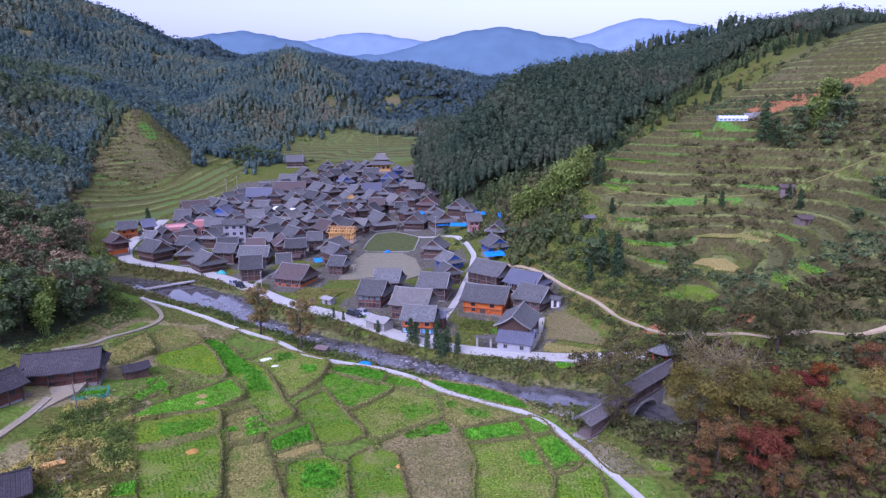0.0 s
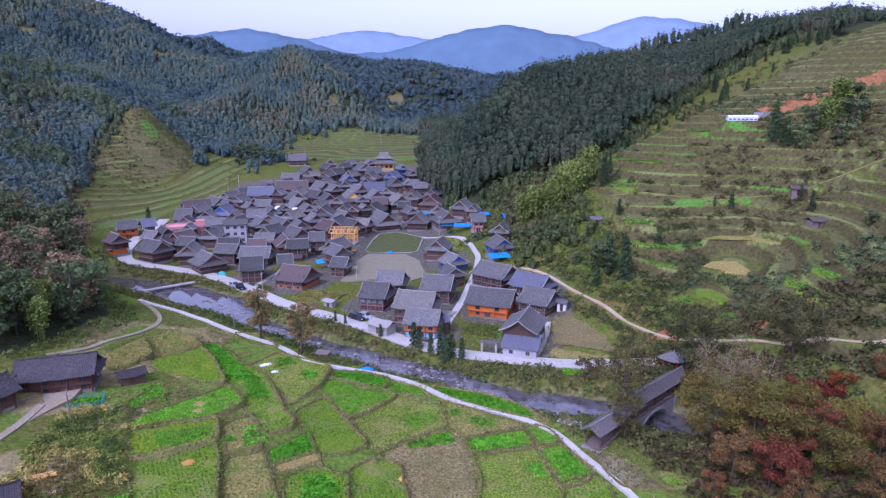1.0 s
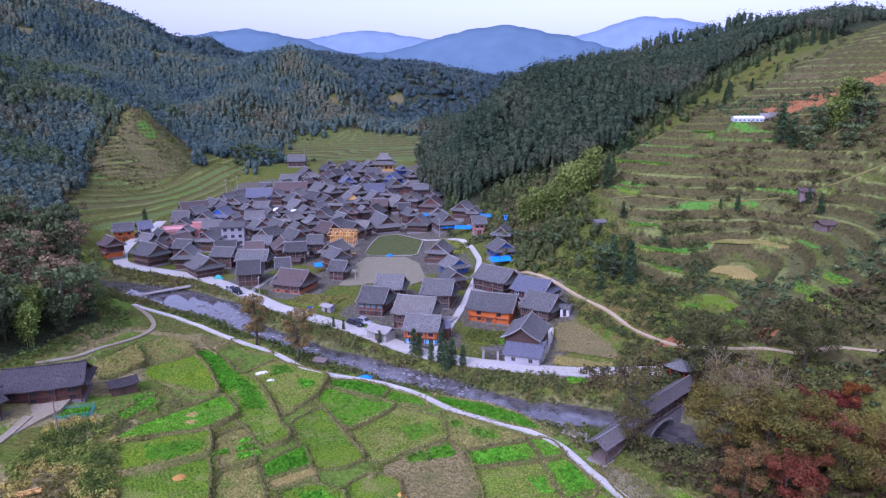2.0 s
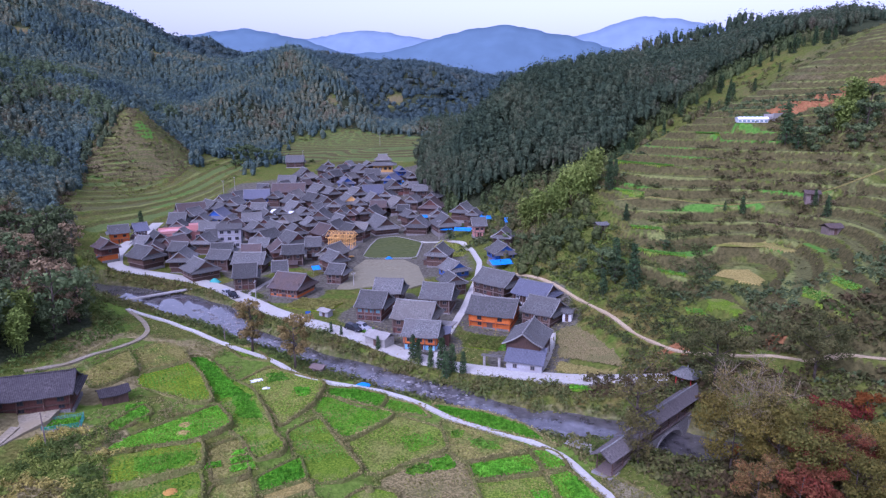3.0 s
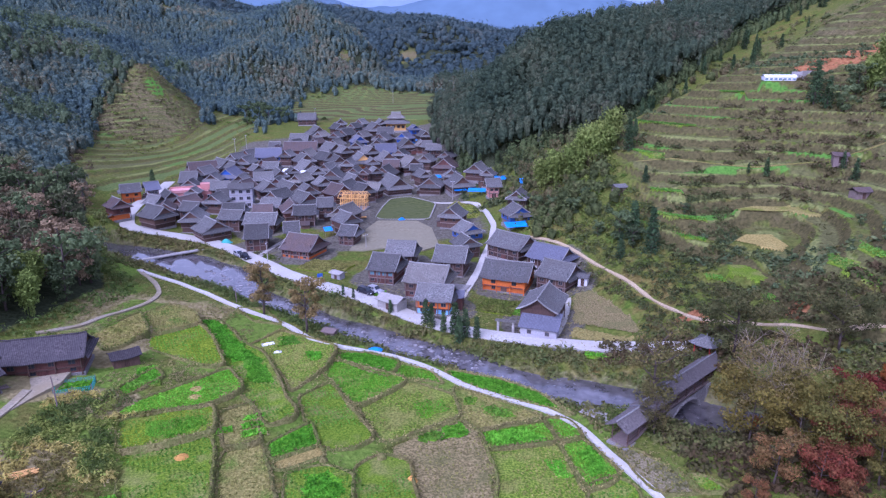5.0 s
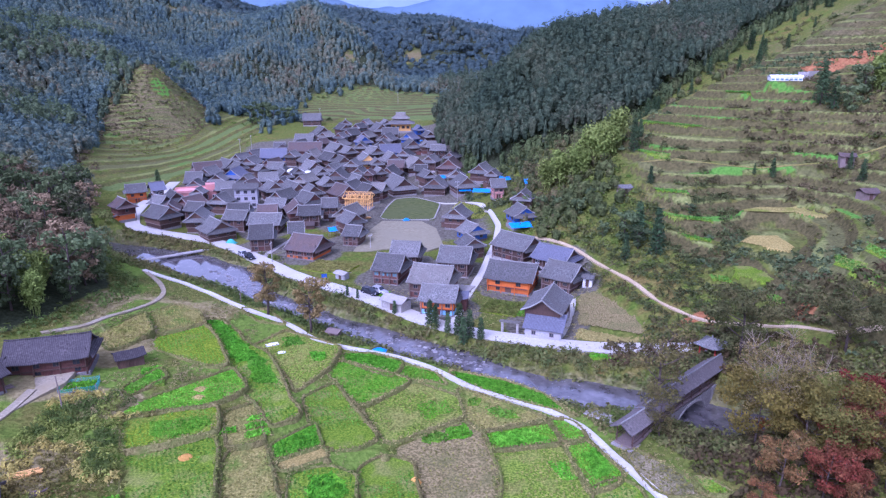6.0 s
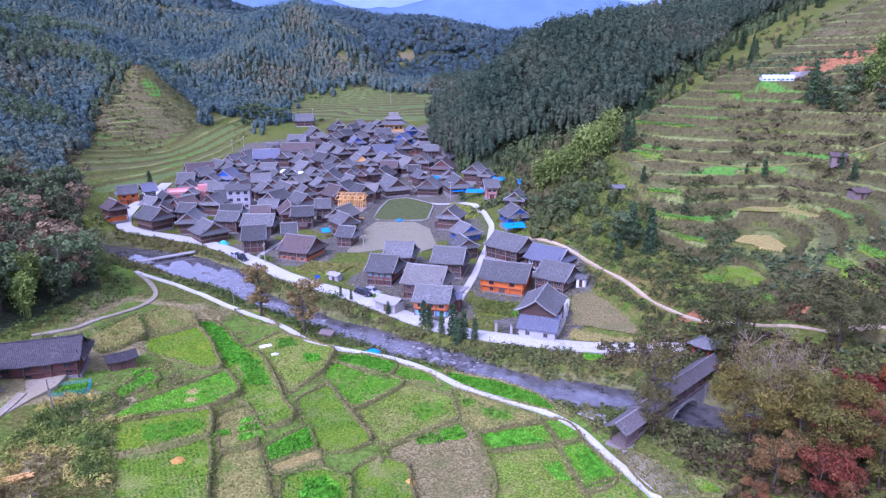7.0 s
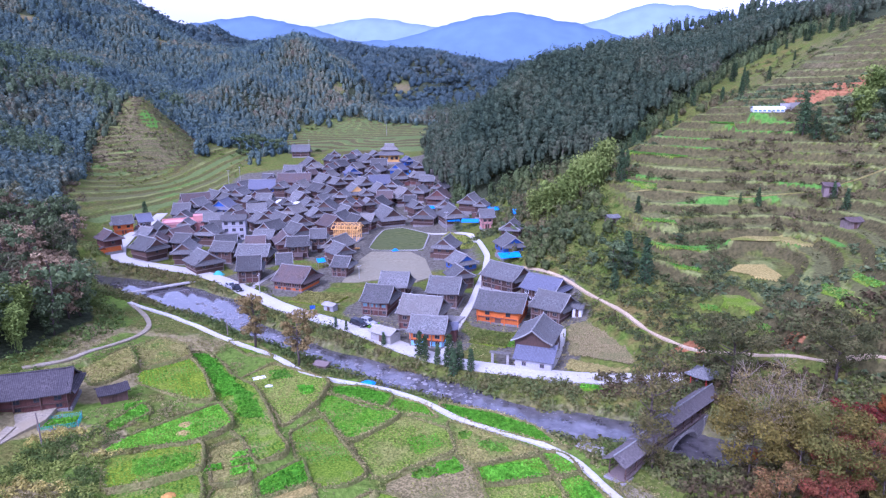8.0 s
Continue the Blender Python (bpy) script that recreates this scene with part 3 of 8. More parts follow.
WHITE_SHEET = surface("white_sheet", (0.68, 0.70, 0.74), (0.85, 0.86, 0.88), 2.0, 0.5, 0.5, 0.2, vary=0.06)
RED_PAINT = surface("red_paint", (0.35, 0.03, 0.025), (0.50, 0.06, 0.04), 4.0, 0.6, 0.5, 0.1, vary=0.1)
DARK_PAINT = surface("black_car_paint", (0.012, 0.013, 0.016), (0.03, 0.03, 0.035), 3.0, 0.5, 0.25, 0.0, vary=0.1)
TYRE = surface("tyre_rubber", (0.01, 0.01, 0.01), (0.025, 0.025, 0.025), 8.0, 1.0, 0.9, 0.1, vary=0.1)
SILVER_PAINT = surface("silver_car_paint", (0.35, 0.36, 0.38), (0.5, 0.5, 0.52), 3.0, 0.5, 0.3, 0.0, vary=0.1, metal=0.4)
METAL = surface("galvanised_metal", (0.35, 0.36, 0.38), (0.5, 0.51, 0.53), 4.0, 0.8, 0.4, 0.1, vary=0.1, metal=0.6)
RIVER_STONE = surface("river_stone", (0.12, 0.11, 0.11), (0.30, 0.29, 0.28), 3.0, 0.5, 0.8, 0.4, vary=0.0, island=0.35, space="World")
BARK = surface("bark", (0.06, 0.045, 0.035), (0.15, 0.12, 0.10), 9.0, 1.0, 0.95, 0.6, vary=0.2, tall=5)
PALE_BARK = surface("pale_bark", (0.170, 0.138, 0.088), (0.290, 0.240, 0.165), 9.0, 1.0, 0.9, 0.4, vary=0.2, tall=5)
STRAW = surface("straw", (0.44, 0.22, 0.045), (0.62, 0.36, 0.09), 6.0, 0.8, 0.95, 0.5, vary=0.15, deep=0.08)

# plots: bare ground between the crops
SOILS = {
    "stubble": surface("stubble", (0.179, 0.160, 0.045), (0.301, 0.265, 0.090), 3.5, 0.22, 0.95, 0.6, (0.122, 0.190, 0.026), vary=0.1, space="World", deep=0.1, stipple=3.2),
    "dry": surface("dry_grass_plot", (0.202, 0.165, 0.050), (0.324, 0.275, 0.099), 3.0, 0.2, 0.95, 0.6, (0.174, 0.190, 0.036), vary=0.1, space="World", deep=0.1, stipple=3.2),
    "olive": surface("olive_plot", (0.105, 0.168, 0.008), (0.205, 0.264, 0.015), 3.0, 0.2, 0.95, 0.5, (0.167, 0.201, 0.032), vary=0.08, space="World", deep=0.1, stipple=3.2),
    "bright": surface("green_plot", (0.068, 0.228, 0.006), (0.140, 0.350, 0.011), 3.0, 0.2, 0.95, 0.5, (0.097, 0.242, 0.018), vary=0.1, space="World", deep=0.1, stipple=3.2),
    "dull": surface("weedy_plot", (0.090, 0.168, 0.010), (0.186, 0.258, 0.022), 3.5, 0.25, 0.95, 0.5, (0.211, 0.221, 0.061), vary=0.1, space="World", deep=0.1, stipple=3.2),
    "mid": surface("grassy_plot", (0.078, 0.194, 0.008), (0.160, 0.298, 0.016), 3.5, 0.25, 0.95, 0.5, (0.176, 0.211, 0.040), vary=0.1, space="World", deep=0.1, stipple=3.2),
    "greentan": surface("mown_plot", (0.099, 0.170, 0.015), (0.199, 0.258, 0.034), 3.2, 0.2, 0.95, 0.5, (0.224, 0.232, 0.059), vary=0.08, space="World", deep=0.1, stipple=3.2),
    "brown": surface("brown_plot", (0.178, 0.140, 0.062), (0.280, 0.230, 0.108), 3.2, 0.2, 0.95, 0.5, (0.188, 0.168, 0.070), vary=0.08, space="World", deep=0.1, stipple=3.2),
    "tan": surface("tilled_tan_plot", (0.268, 0.205, 0.060), (0.385, 0.310, 0.112), 3.0, 0.3, 0.95, 0.5, vary=0.08, space="World", deep=0.1, stipple=3.2),
    "gravel": surface("gravelly_plot", (0.185, 0.155, 0.088), (0.345, 0.300, 0.195), 5.0, 0.3, 0.95, 0.6, (0.130, 0.125, 0.055), vary=0.08, space="World", deep=0.1, stipple=3.2),
}
BUND = surface("grassy_bund", (0.115, 0.092, 0.032), (0.265, 0.225, 0.088), 3.0, 0.3, 0.95, 0.8, (0.120, 0.145, 0.032), vary=0.15, space="World", deep=0.15)

CROP = leaves("crop_leaves", (0.058, 0.212, 0.010), (0.108, 0.325, 0.014), (0.178, 0.390, 0.026))
CABBAGE = leaves("cabbage_leaves", (0.068, 0.188, 0.018), (0.115, 0.265, 0.024), (0.175, 0.310, 0.036))
DRY_GRASS = leaves("dry_grass", (0.160, 0.165, 0.036), (0.280, 0.250, 0.075), (0.140, 0.200, 0.032))
PINE = leaves("pine_needles", (0.028, 0.047, 0.032), (0.048, 0.070, 0.046), (0.070, 0.095, 0.057), (0.096, 0.108, 0.064), (0.115, 0.090, 0.066), relief=0.6)
CEDAR = leaves("cedar_needles", (0.036, 0.066, 0.032), (0.062, 0.102, 0.046), (0.098, 0.142, 0.058))
# western mountain and valley head: haze painted in as bluish, lifted leaf tones
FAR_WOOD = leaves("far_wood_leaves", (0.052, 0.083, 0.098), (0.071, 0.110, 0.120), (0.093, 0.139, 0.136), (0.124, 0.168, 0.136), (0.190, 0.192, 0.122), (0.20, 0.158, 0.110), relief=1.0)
# woods farther off: more haze in the leaf colour, paler and bluer
HAZED_WOOD = leaves("hazed_wood_leaves", (0.074, 0.118, 0.135), (0.098, 0.146, 0.158), (0.124, 0.172, 0.168), (0.190, 0.190, 0.155), relief=1.5)
SCRUB = leaves("scrub_leaves", (0.050, 0.066, 0.028), (0.088, 0.108, 0.040), (0.124, 0.145, 0.050), (0.165, 0.130, 0.065), (0.140, 0.178, 0.050), relief=0.6)
BROAD = leaves("broad_leaves", (0.066, 0.092, 0.046), (0.114, 0.148, 0.066), (0.172, 0.198, 0.088))
BAMBOO = leaves("bamboo_leaves", (0.110, 0.150, 0.034), (0.190, 0.238, 0.055), (0.300, 0.325, 0.092))
AUTUMN = leaves("russet_leaves", (0.167, 0.086, 0.036), (0.270, 0.115, 0.050), (0.196, 0.144, 0.050))
RED_LEAF = leaves("red_leaves", (0.130, 0.026, 0.020), (0.220, 0.048, 0.034), (0.180, 0.075, 0.034))
YELLOW_LEAF = leaves("yellow_leaves", (0.095, 0.088, 0.020), (0.182, 0.150, 0.032), (0.245, 0.186, 0.044), (0.150, 0.142, 0.036))
ORANGE_LEAF = leaves("orange_leaves", (0.20, 0.06, 0.02), (0.30, 0.10, 0.025), (0.16, 0.08, 0.03))
BROWN_LEAF = leaves("brown_cedar_needles", (0.180, 0.130, 0.052), (0.285, 0.200, 0.080), (0.245, 0.200, 0.072))
BUND_GRASS = leaves("bund_grass_leaves", (0.130, 0.100, 0.036), (0.220, 0.180, 0.066), (0.290, 0.240, 0.100), (0.150, 0.180, 0.042))
SHRUB = leaves("shrub_leaves", (0.050, 0.105, 0.016), (0.105, 0.155, 0.026), (0.190, 0.195, 0.050), (0.150, 0.105, 0.036))


def ground_material():
    """The land: cover is read from what was laid down on the sheet."""
    m, n, l, b = nodes_of("land")
    g = n.new("ShaderNodeNewGeometry")
    co = g.outputs["Position"]
    fine, mid, broad = noise_of(n, l, co, 1.3, 5, 0.3, 0.7), noise_of(n, l, co, 0.25, 4), noise_of(n, l, co, 0.045, 3)
    grass = mixed(n, l, "MIX", fine, (0.052, 0.092, 0.010), (0.124, 0.176, 0.024))
    dry = mixed(n, l, "MIX", fine, (0.088, 0.069, 0.018), (0.204, 0.166, 0.049))
    base = mixed(n, l, "MIX", mid, grass, dry)
    base = mixed(n, l, "MIX", broad, base, mixed(n, l, "MIX", fine, (0.057, 0.083, 0.013), (0.129, 0.145, 0.028)))

    def cover(name, below, dark, light, scale, ragged=0.5):
        a = n.new("ShaderNodeAttribute")
        a.attribute_name = name
        k = n.new("ShaderNodeMapRange")
        s = n.new("ShaderNodeMath")
        s.operation = "MULTIPLY_ADD"
        l.new(noise_of(n, l, co, scale, 4, 0.2, 0.8), s.inputs[0])
        s.inputs[1].default_value = ragged
        l.new(a.outputs["Fac"], s.inputs[2])
        l.new(s.outputs[0], k.inputs[0])
        k.inputs[1].default_value, k.inputs[2].default_value = 0.35 + 0.5 * ragged, 0.65 + 0.5 * ragged
        return mixed(n, l, "MIX", k.outputs[0], below, mixed(n, l, "MIX", fine, dark, light))

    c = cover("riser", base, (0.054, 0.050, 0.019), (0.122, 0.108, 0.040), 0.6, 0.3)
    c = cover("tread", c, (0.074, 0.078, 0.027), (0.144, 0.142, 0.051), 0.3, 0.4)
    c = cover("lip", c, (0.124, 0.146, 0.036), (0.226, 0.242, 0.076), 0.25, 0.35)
    c = cover("crop", c, (0.058, 0.165, 0.020), (0.120, 0.260, 0.036), 0.3, 0.4)
    c = cover("meadow", c, (0.078, 0.118, 0.030), (0.140, 0.175, 0.050), 0.2)
    c = cover("fallow", c, (0.100, 0.084, 0.038), (0.195, 0.165, 0.078), 0.4)
    c = cover("verge", c, (0.080, 0.140, 0.016), (0.160, 0.232, 0.034), 0.35)
    c = cover("straw", c, (0.175, 0.148, 0.058), (0.310, 0.262, 0.120), 0.5)
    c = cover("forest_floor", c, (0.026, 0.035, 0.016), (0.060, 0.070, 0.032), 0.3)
    c = cover("earth", c, (0.228, 0.090, 0.034), (0.335, 0.165, 0.070), 0.5)
    c = cover("lane", c, (0.070, 0.064, 0.046), (0.170, 0.158, 0.118), 0.4)
    c = cover("stones", c, (0.109, 0.097, 0.044), (0.231, 0.214, 0.105), 0.8)
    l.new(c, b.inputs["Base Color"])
    b.inputs["Roughness"].default_value, b.inputs["Specular IOR Level"].default_value = 0.95, 0.04
    p = n.new("ShaderNodeBump")
    p.inputs["Strength"].default_value, p.inputs["Distance"].default_value = 0.7, 0.3
    l.new(fine, p.inputs["Height"])
    l.new(p.outputs[0], b.inputs["Normal"])
    return m


def water_material():
    m, n, l, b = nodes_of("river_water")
    co = n.new("ShaderNodeNewGeometry").outputs["Position"]
    bed = mixed(n, l, "MIX", noise_of(n, l, co, 0.5, 5, 0.3, 0.7), (0.046, 0.043, 0.042), (0.140, 0.130, 0.128))
    l.new(mixed(n, l, "MIX", noise_of(n, l, co, 1.5, 5, 0.64, 0.76), bed, (0.30, 0.30, 0.32)), b.inputs["Base Color"])
    b.inputs["Roughness"].default_value = 0.07
    b.inputs["IOR"].default_value = 1.9
    p = n.new("ShaderNodeBump")
    p.inputs["Strength"].default_value, p.inputs["Distance"].default_value = 0.16, 0.10
    l.new(noise_of(n, l, co, 1.6, 4, 0.2, 0.8), p.inputs["Height"])
    l.new(p.outputs[0], b.inputs["Normal"])
    # riffles in the middle reach, still pools above and below it
    apart, off = n.new("ShaderNodeSeparateXYZ"), n.new("ShaderNodeMath")
    off.operation = "ADD"
    off.inputs[1].default_value = 29
    l.new(co, apart.inputs[0])
    l.new(apart.outputs[0], off.inputs[0])
    far = n.new("ShaderNodeMath")
    far.operation = "ABSOLUTE"
    l.new(off.outputs[0], far.inputs[0])
    for low, high, socket in ((0.16, 0.012, p.inputs["Strength"]), (0.10, 0.03, b.inputs["Roughness"])):
        still = n.new("ShaderNodeMapRange")
        l.new(far.outputs[0], still.inputs[0])
        still.inputs[1].default_value, still.inputs[2].default_value = 30, 40
        still.inputs[3].default_value, still.inputs[4].default_value = low, high
        l.new(still.outputs[0], socket)
    return m


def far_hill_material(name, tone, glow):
    """A far range, a plain backdrop: haze painted in as a bluish, glowing tone."""
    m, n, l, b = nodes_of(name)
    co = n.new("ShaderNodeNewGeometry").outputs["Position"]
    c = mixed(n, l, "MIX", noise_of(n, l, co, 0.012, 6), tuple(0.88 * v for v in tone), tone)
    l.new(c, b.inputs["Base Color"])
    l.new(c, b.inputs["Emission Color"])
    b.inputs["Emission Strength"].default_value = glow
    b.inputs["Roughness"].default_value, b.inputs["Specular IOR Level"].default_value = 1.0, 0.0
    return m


LAND, WATER = ground_material(), water_material()
# ---- the ground, one sheet to the horizon ----
def lines_of(*spans):
    out = []
    for a, b, step in spans:
        out += list(np.arange(a, b, step))
    return np.array(out + [spans[-1][1]])


GX = lines_of((-4800, -1200, 600), (-1200, -420, 30), (-420, -240, 5), (-240, -140, 1.4), (-140, -100, 1.8), (-100, 42, 1.1), (42, 110, 0.9), (110, 210, 1.9), (210, 330, 6), (330, 1200, 40), (1200, 4800, 600))
GY = lines_of((-2000, -200, 400), (-200, 80, 14), (80, 150, 1.1), (150, 290, 0.92), (290, 380, 1.7), (380, 560, 1.3), (560, 800, 8), (800, 1700, 30), (1700, 4800, 500))
gx, gy = np.meshgrid(GX, GY)
gz = land(gx.ravel(), gy.ravel()).reshape(gx.shape)
ny, nx = gx.shape
cells = (np.arange(ny - 1)[:, None] * nx + np.arange(nx - 1)[None, :]).ravel()
sheet = bpy.data.meshes.new("ground")
sheet.vertices.add(nx * ny)
sheet.vertices.foreach_set("co", np.stack([gx, gy, gz], -1).astype(np.float32).ravel())
sheet.loops.add(len(cells) * 4)
sheet.loops.foreach_set("vertex_index", np.stack([cells, cells + 1, cells + nx + 1, cells + nx], 1).ravel())
sheet.polygons.add(len(cells))
sheet.polygons.foreach_set("loop_start", np.arange(len(cells)) * 4)
sheet.update(calc_edges=True)
sheet.polygons.foreach_set("use_smooth", [True] * len(cells))


WOOD_Y, WOOD_X = (130, 150, 168, 182, 196, 208, 228, 250, 280), (-84, -81, -80, -89, -103, -110, -119, -132, -150)  # edge of the west wood


CLEARINGS = [(-76, 858, 11), (-36, 852, 8), (-106, 598, 6), (-283, 668, 9), (-117, 937, 13), (-225, 1136, 16), (-298, 1146, 14), (-321, 600, 6), (-372, 608, 9), (-240, 385, 6), (-180, 690, 6), (-20, 905, 14)]


def clearing(x, y):
    """Small fields high in the woods: 0 to 1."""
    out = np.zeros(np.shape(x))
    for a, b, r in CLEARINGS:
        out = np.maximum(out, ease(1.15, 0.8, np.hypot((x - a) / r, (y - b) / (0.8 * r)) + 0.5 * (value_noise(x, y, 0.5 * r, 28) - 0.5)))
    return out


def forest(x, y):
    """Where trees stand close: 0 to 1."""
    z = smooth_height(np.clip(x, -1100, 1100), np.clip(y, -150, 1700))
    ragged = (value_noise(x, y, 28, 11) - 0.5) * 24
    east = ease(6, 12, z) * ease(0, 8, y - np.interp(x, *PINE_EDGE) + ragged * 0.8) * ease(-14, -4, x + 0.12 * (y - 300) + ragged * 0.2)
    near_west = ease(0, -5, x + ragged * 0.1 - np.interp(y, WOOD_Y, WOOD_X)) * ease(300, 280, y) * ease(132, 138, y + 0.2 * (x + 85))
    west = ease(-100, -125, x + ragged) * ease(13, 18, z + ragged * 0.2 + 5 * ease(-160, -190, x) * ease(400, 360, y)) * ease(262, 276, y)
    far = ease(545, 575, y + ragged * 0.8 + 0.25 * np.abs(x + 60)) * ease(20, 27, z + ragged * 0.1)
    out = np.maximum.reduce([east, near_west, west, far])
    out = out * (1 - ease(1.15, 0.9, np.hypot((x + 190) / 24, (y - 420) / 42))) * (1 - flats(x, y))
    return out * (1 - ease(72, 52, np.hypot((x + 55) * 0.75, y - 508))) * (1 - clearing(x, y))


FRONT_YARDS = [(15.6, 161), (9.7, 184.6), (22.1, 183.9), (21.2, 194.3), (11.8, 204.2), (-9.6, 178.4), (-7.5, 168.7), (-4.6, 194.5), (-20.9, 187.5), (-18.3, 200.3), (-46.9, 207), (-62.8, 214.9), (-66.7, 232.1), (-80.4, 245.5), (-36.1, 219.7)]


def lay(name, values):
    a = sheet.attributes.new(name, "FLOAT", "POINT")
    a.data.foreach_set("value", np.clip(values, 0, 1).astype(np.float32).ravel())


sx, sy = gx.ravel(), gy.ravel()
base_z = smooth_height(np.clip(sx, -1100, 1100), np.clip(sy, -150, 1700))
tm = terrace_mask(sx, sy)
k, f, _ = stepped(sx, sy, raised(sx, sy))
flat = ease(0.70, 0.50, f)
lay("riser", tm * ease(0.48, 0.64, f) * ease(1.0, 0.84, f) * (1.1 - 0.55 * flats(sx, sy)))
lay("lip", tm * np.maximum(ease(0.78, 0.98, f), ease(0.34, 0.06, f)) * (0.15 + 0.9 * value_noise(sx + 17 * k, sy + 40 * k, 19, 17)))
lay("tread", tm * flat * (0.35 + 0.65 * value_noise(sx, sy + 40 * k, 30, 12)))
grown = value_noise(sx + 57 * k, sy + 31 * k, 24, 13)
west_flats = flats(sx, sy) * ease(0.42, 0.62, value_noise(57 * k, sy * 0.3 + 31 * k, 24, 16))
lay("crop", tm * flat * np.where(sx > 0, ease(0.68, 0.74, grown) * ease(0.5, 0.3, f) * ease(120, 95, sx) * ease(150, 170, sy), np.maximum(0.5 * ease(0.62, 0.75, grown), 1.2 * ease(6.0, 4.0, np.hypot(sx + 188, sy - 423)))))
lay("meadow", np.maximum(west_flats * flat, ease(75, 55, np.hypot((sx + 55) * 0.75, sy - 508)) * flat * 0.8))
on_knoll = ease(1.25, 0.95, np.hypot((sx - KNOLL[0]) / 30, (sy - KNOLL[1]) / 42))
upper = ease(90, 130, sx) * ease(250, 280, sy)
lay("fallow", np.maximum(0.75 * clearing(sx, sy), np.maximum(np.maximum(on_knoll * (0.30 + 0.6 * value_noise(sx, sy, 12, 22)) * ease(4.0, 7.0, np.hypot(sx + 188, sy - 423)), upper * (0.05 + 0.5 * value_noise(sx, sy, 16, 23))), ease(40, 50, sx) * ease(0.52, 0.72, value_noise(sx, sy, 19, 24)) * 0.3) * (1 - 0.5 * flat * tm)))
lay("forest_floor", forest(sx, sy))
scar, _ = along([(106, 248), (113, 250), (124, 253), (137, 257), (160, 264)], sx, sy)
earth = ease(7.5, 5.0, scar + 4 * value_noise(sx, sy, 4, 14))
for ex, ey, er in ((44.0, 153.6, 2.3), (58.8, 143.6, 2.5), (46.0, 150.6, 1.5)):
    earth = np.maximum(earth, ease(er + 0.6, er - 1.0, np.hypot(sx - ex, sy - ey) + 2.2 * (value_noise(sx, sy, 2.2, 85) - 0.5)))
lay("earth", earth)
rd, rp = along(RIVER, sx, sy)
lay("stones", ease(3.2, 1.2, rd - np.interp(rp, np.arange(len(RIVER)), [r[2] / 2 for r in RIVER])) * 0.5)
hub = ease(14, 0, np.maximum.reduce([np.abs(sx + 55) - 62, 230 - sy + 0.55 * (sx + 30) * (sx < -30) * -1, sy - 412 - 0.2 * sx, (sx - 2) + 0.13 * (sy - 200), -(sx + 128)]))
yard = np.zeros(len(sx))
for row in FRONT_YARDS:
    yard = np.maximum(yard, ease(11.0, 7.5, np.hypot(sx - row[0], sy - row[1])))
lay("lane", np.maximum(hub * (0.72 + 0.5 * value_noise(sx, sy, 12, 15)), yard * (0.6 + 0.7 * value_noise(sx, sy, 5, 18))))
lay("verge", ease(2, -4, sy - 212 + 0.63 * (sx + 100)) * ease(8, 6, base_z) * ease(34, 28, sx) * ease(-1, 4, sx - np.interp(sy, WOOD_Y, WOOD_X)) * (0.05 + 1.25 * value_noise(sx, sy, 9, 19)))
lay("straw", ease(8, 5, base_z) * ease(34, 28, sx) * ease(2, -4, sy - 212 + 0.63 * (sx + 100)) * ease(0.50, 0.80, value_noise(sx, sy, 8, 90) + 0.25 * ease(112, 130, sy)) * ease(-46, -56, sx) * ease(172, 160, sy))
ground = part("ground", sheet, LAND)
tagged(ground, "terraced valley floor and hillsides, winter grass", "ground", kind="structure")


def ribbon(line, width, lift, thick, jitter=0.0, step=1.6, level=None):
    """A strip of even width laid along a line on the ground."""
    pts = []
    for (ax, ay), (bx, by) in zip([p[:2] for p in line], [p[:2] for p in line[1:]]):
        n = max(1, round(math.hypot(bx - ax, by - ay) / step))
        pts += [(ax + (bx - ax) * i / n, ay + (by - ay) * i / n) for i in range(n)]
    pts.append(tuple(line[-1][:2]))
    p = np.array(pts)
    for _ in range(3):
        p[1:-1] = 0.25 * p[:-2] + 0.5 * p[1:-1] + 0.25 * p[2:]
    d = np.gradient(p, axis=0)
    d /= np.hypot(d[:, 0], d[:, 1])[:, None]
    side = np.stack([-d[:, 1], d[:, 0]], 1)
    z = land(p[:, 0], p[:, 1]) if level is None else level(p)
    for _ in range(4):
        z[1:-1] = 0.25 * z[:-2] + 0.5 * z[1:-1] + 0.25 * z[2:]
    w = np.full(len(p), width / 2) if np.isscalar(width) else width(p)
    w = w * (1 + jitter * (value_noise(p[:, 0], p[:, 1], 3, 21) - 0.5))
    rows = []
    for q in (1, 0.33, -0.33, -1):
        e = p + side * (w * q)[:, None]
        h = np.maximum(z, land(e[:, 0], e[:, 1])) if level is None else z
        rows.append([(a, b, c + lift) for (a, b), c in zip(e, h)])
    s = Shape()
    s.slab(rows[::-1], thick)
    return s


def river_part(p, column):
    _, pos = along(RIVER, p[:, 0], p[:, 1])
    return np.interp(pos, np.arange(len(RIVER)), [r[column] for r in RIVER])


tagged(part("river_water", ribbon(RIVER, lambda p: river_part(p, 2) / 2 + 2.6, 0, 0.3, level=lambda p: river_part(p, 3)), WATER, smooth=True), "shallow grey river mirroring a white sky", "river", kind="structure")


def road_height(p):
    _, pos = along(ROAD, p[:, 0], p[:, 1])
    return np.interp(pos, np.arange(len(ROAD)), ROAD_LEVEL)


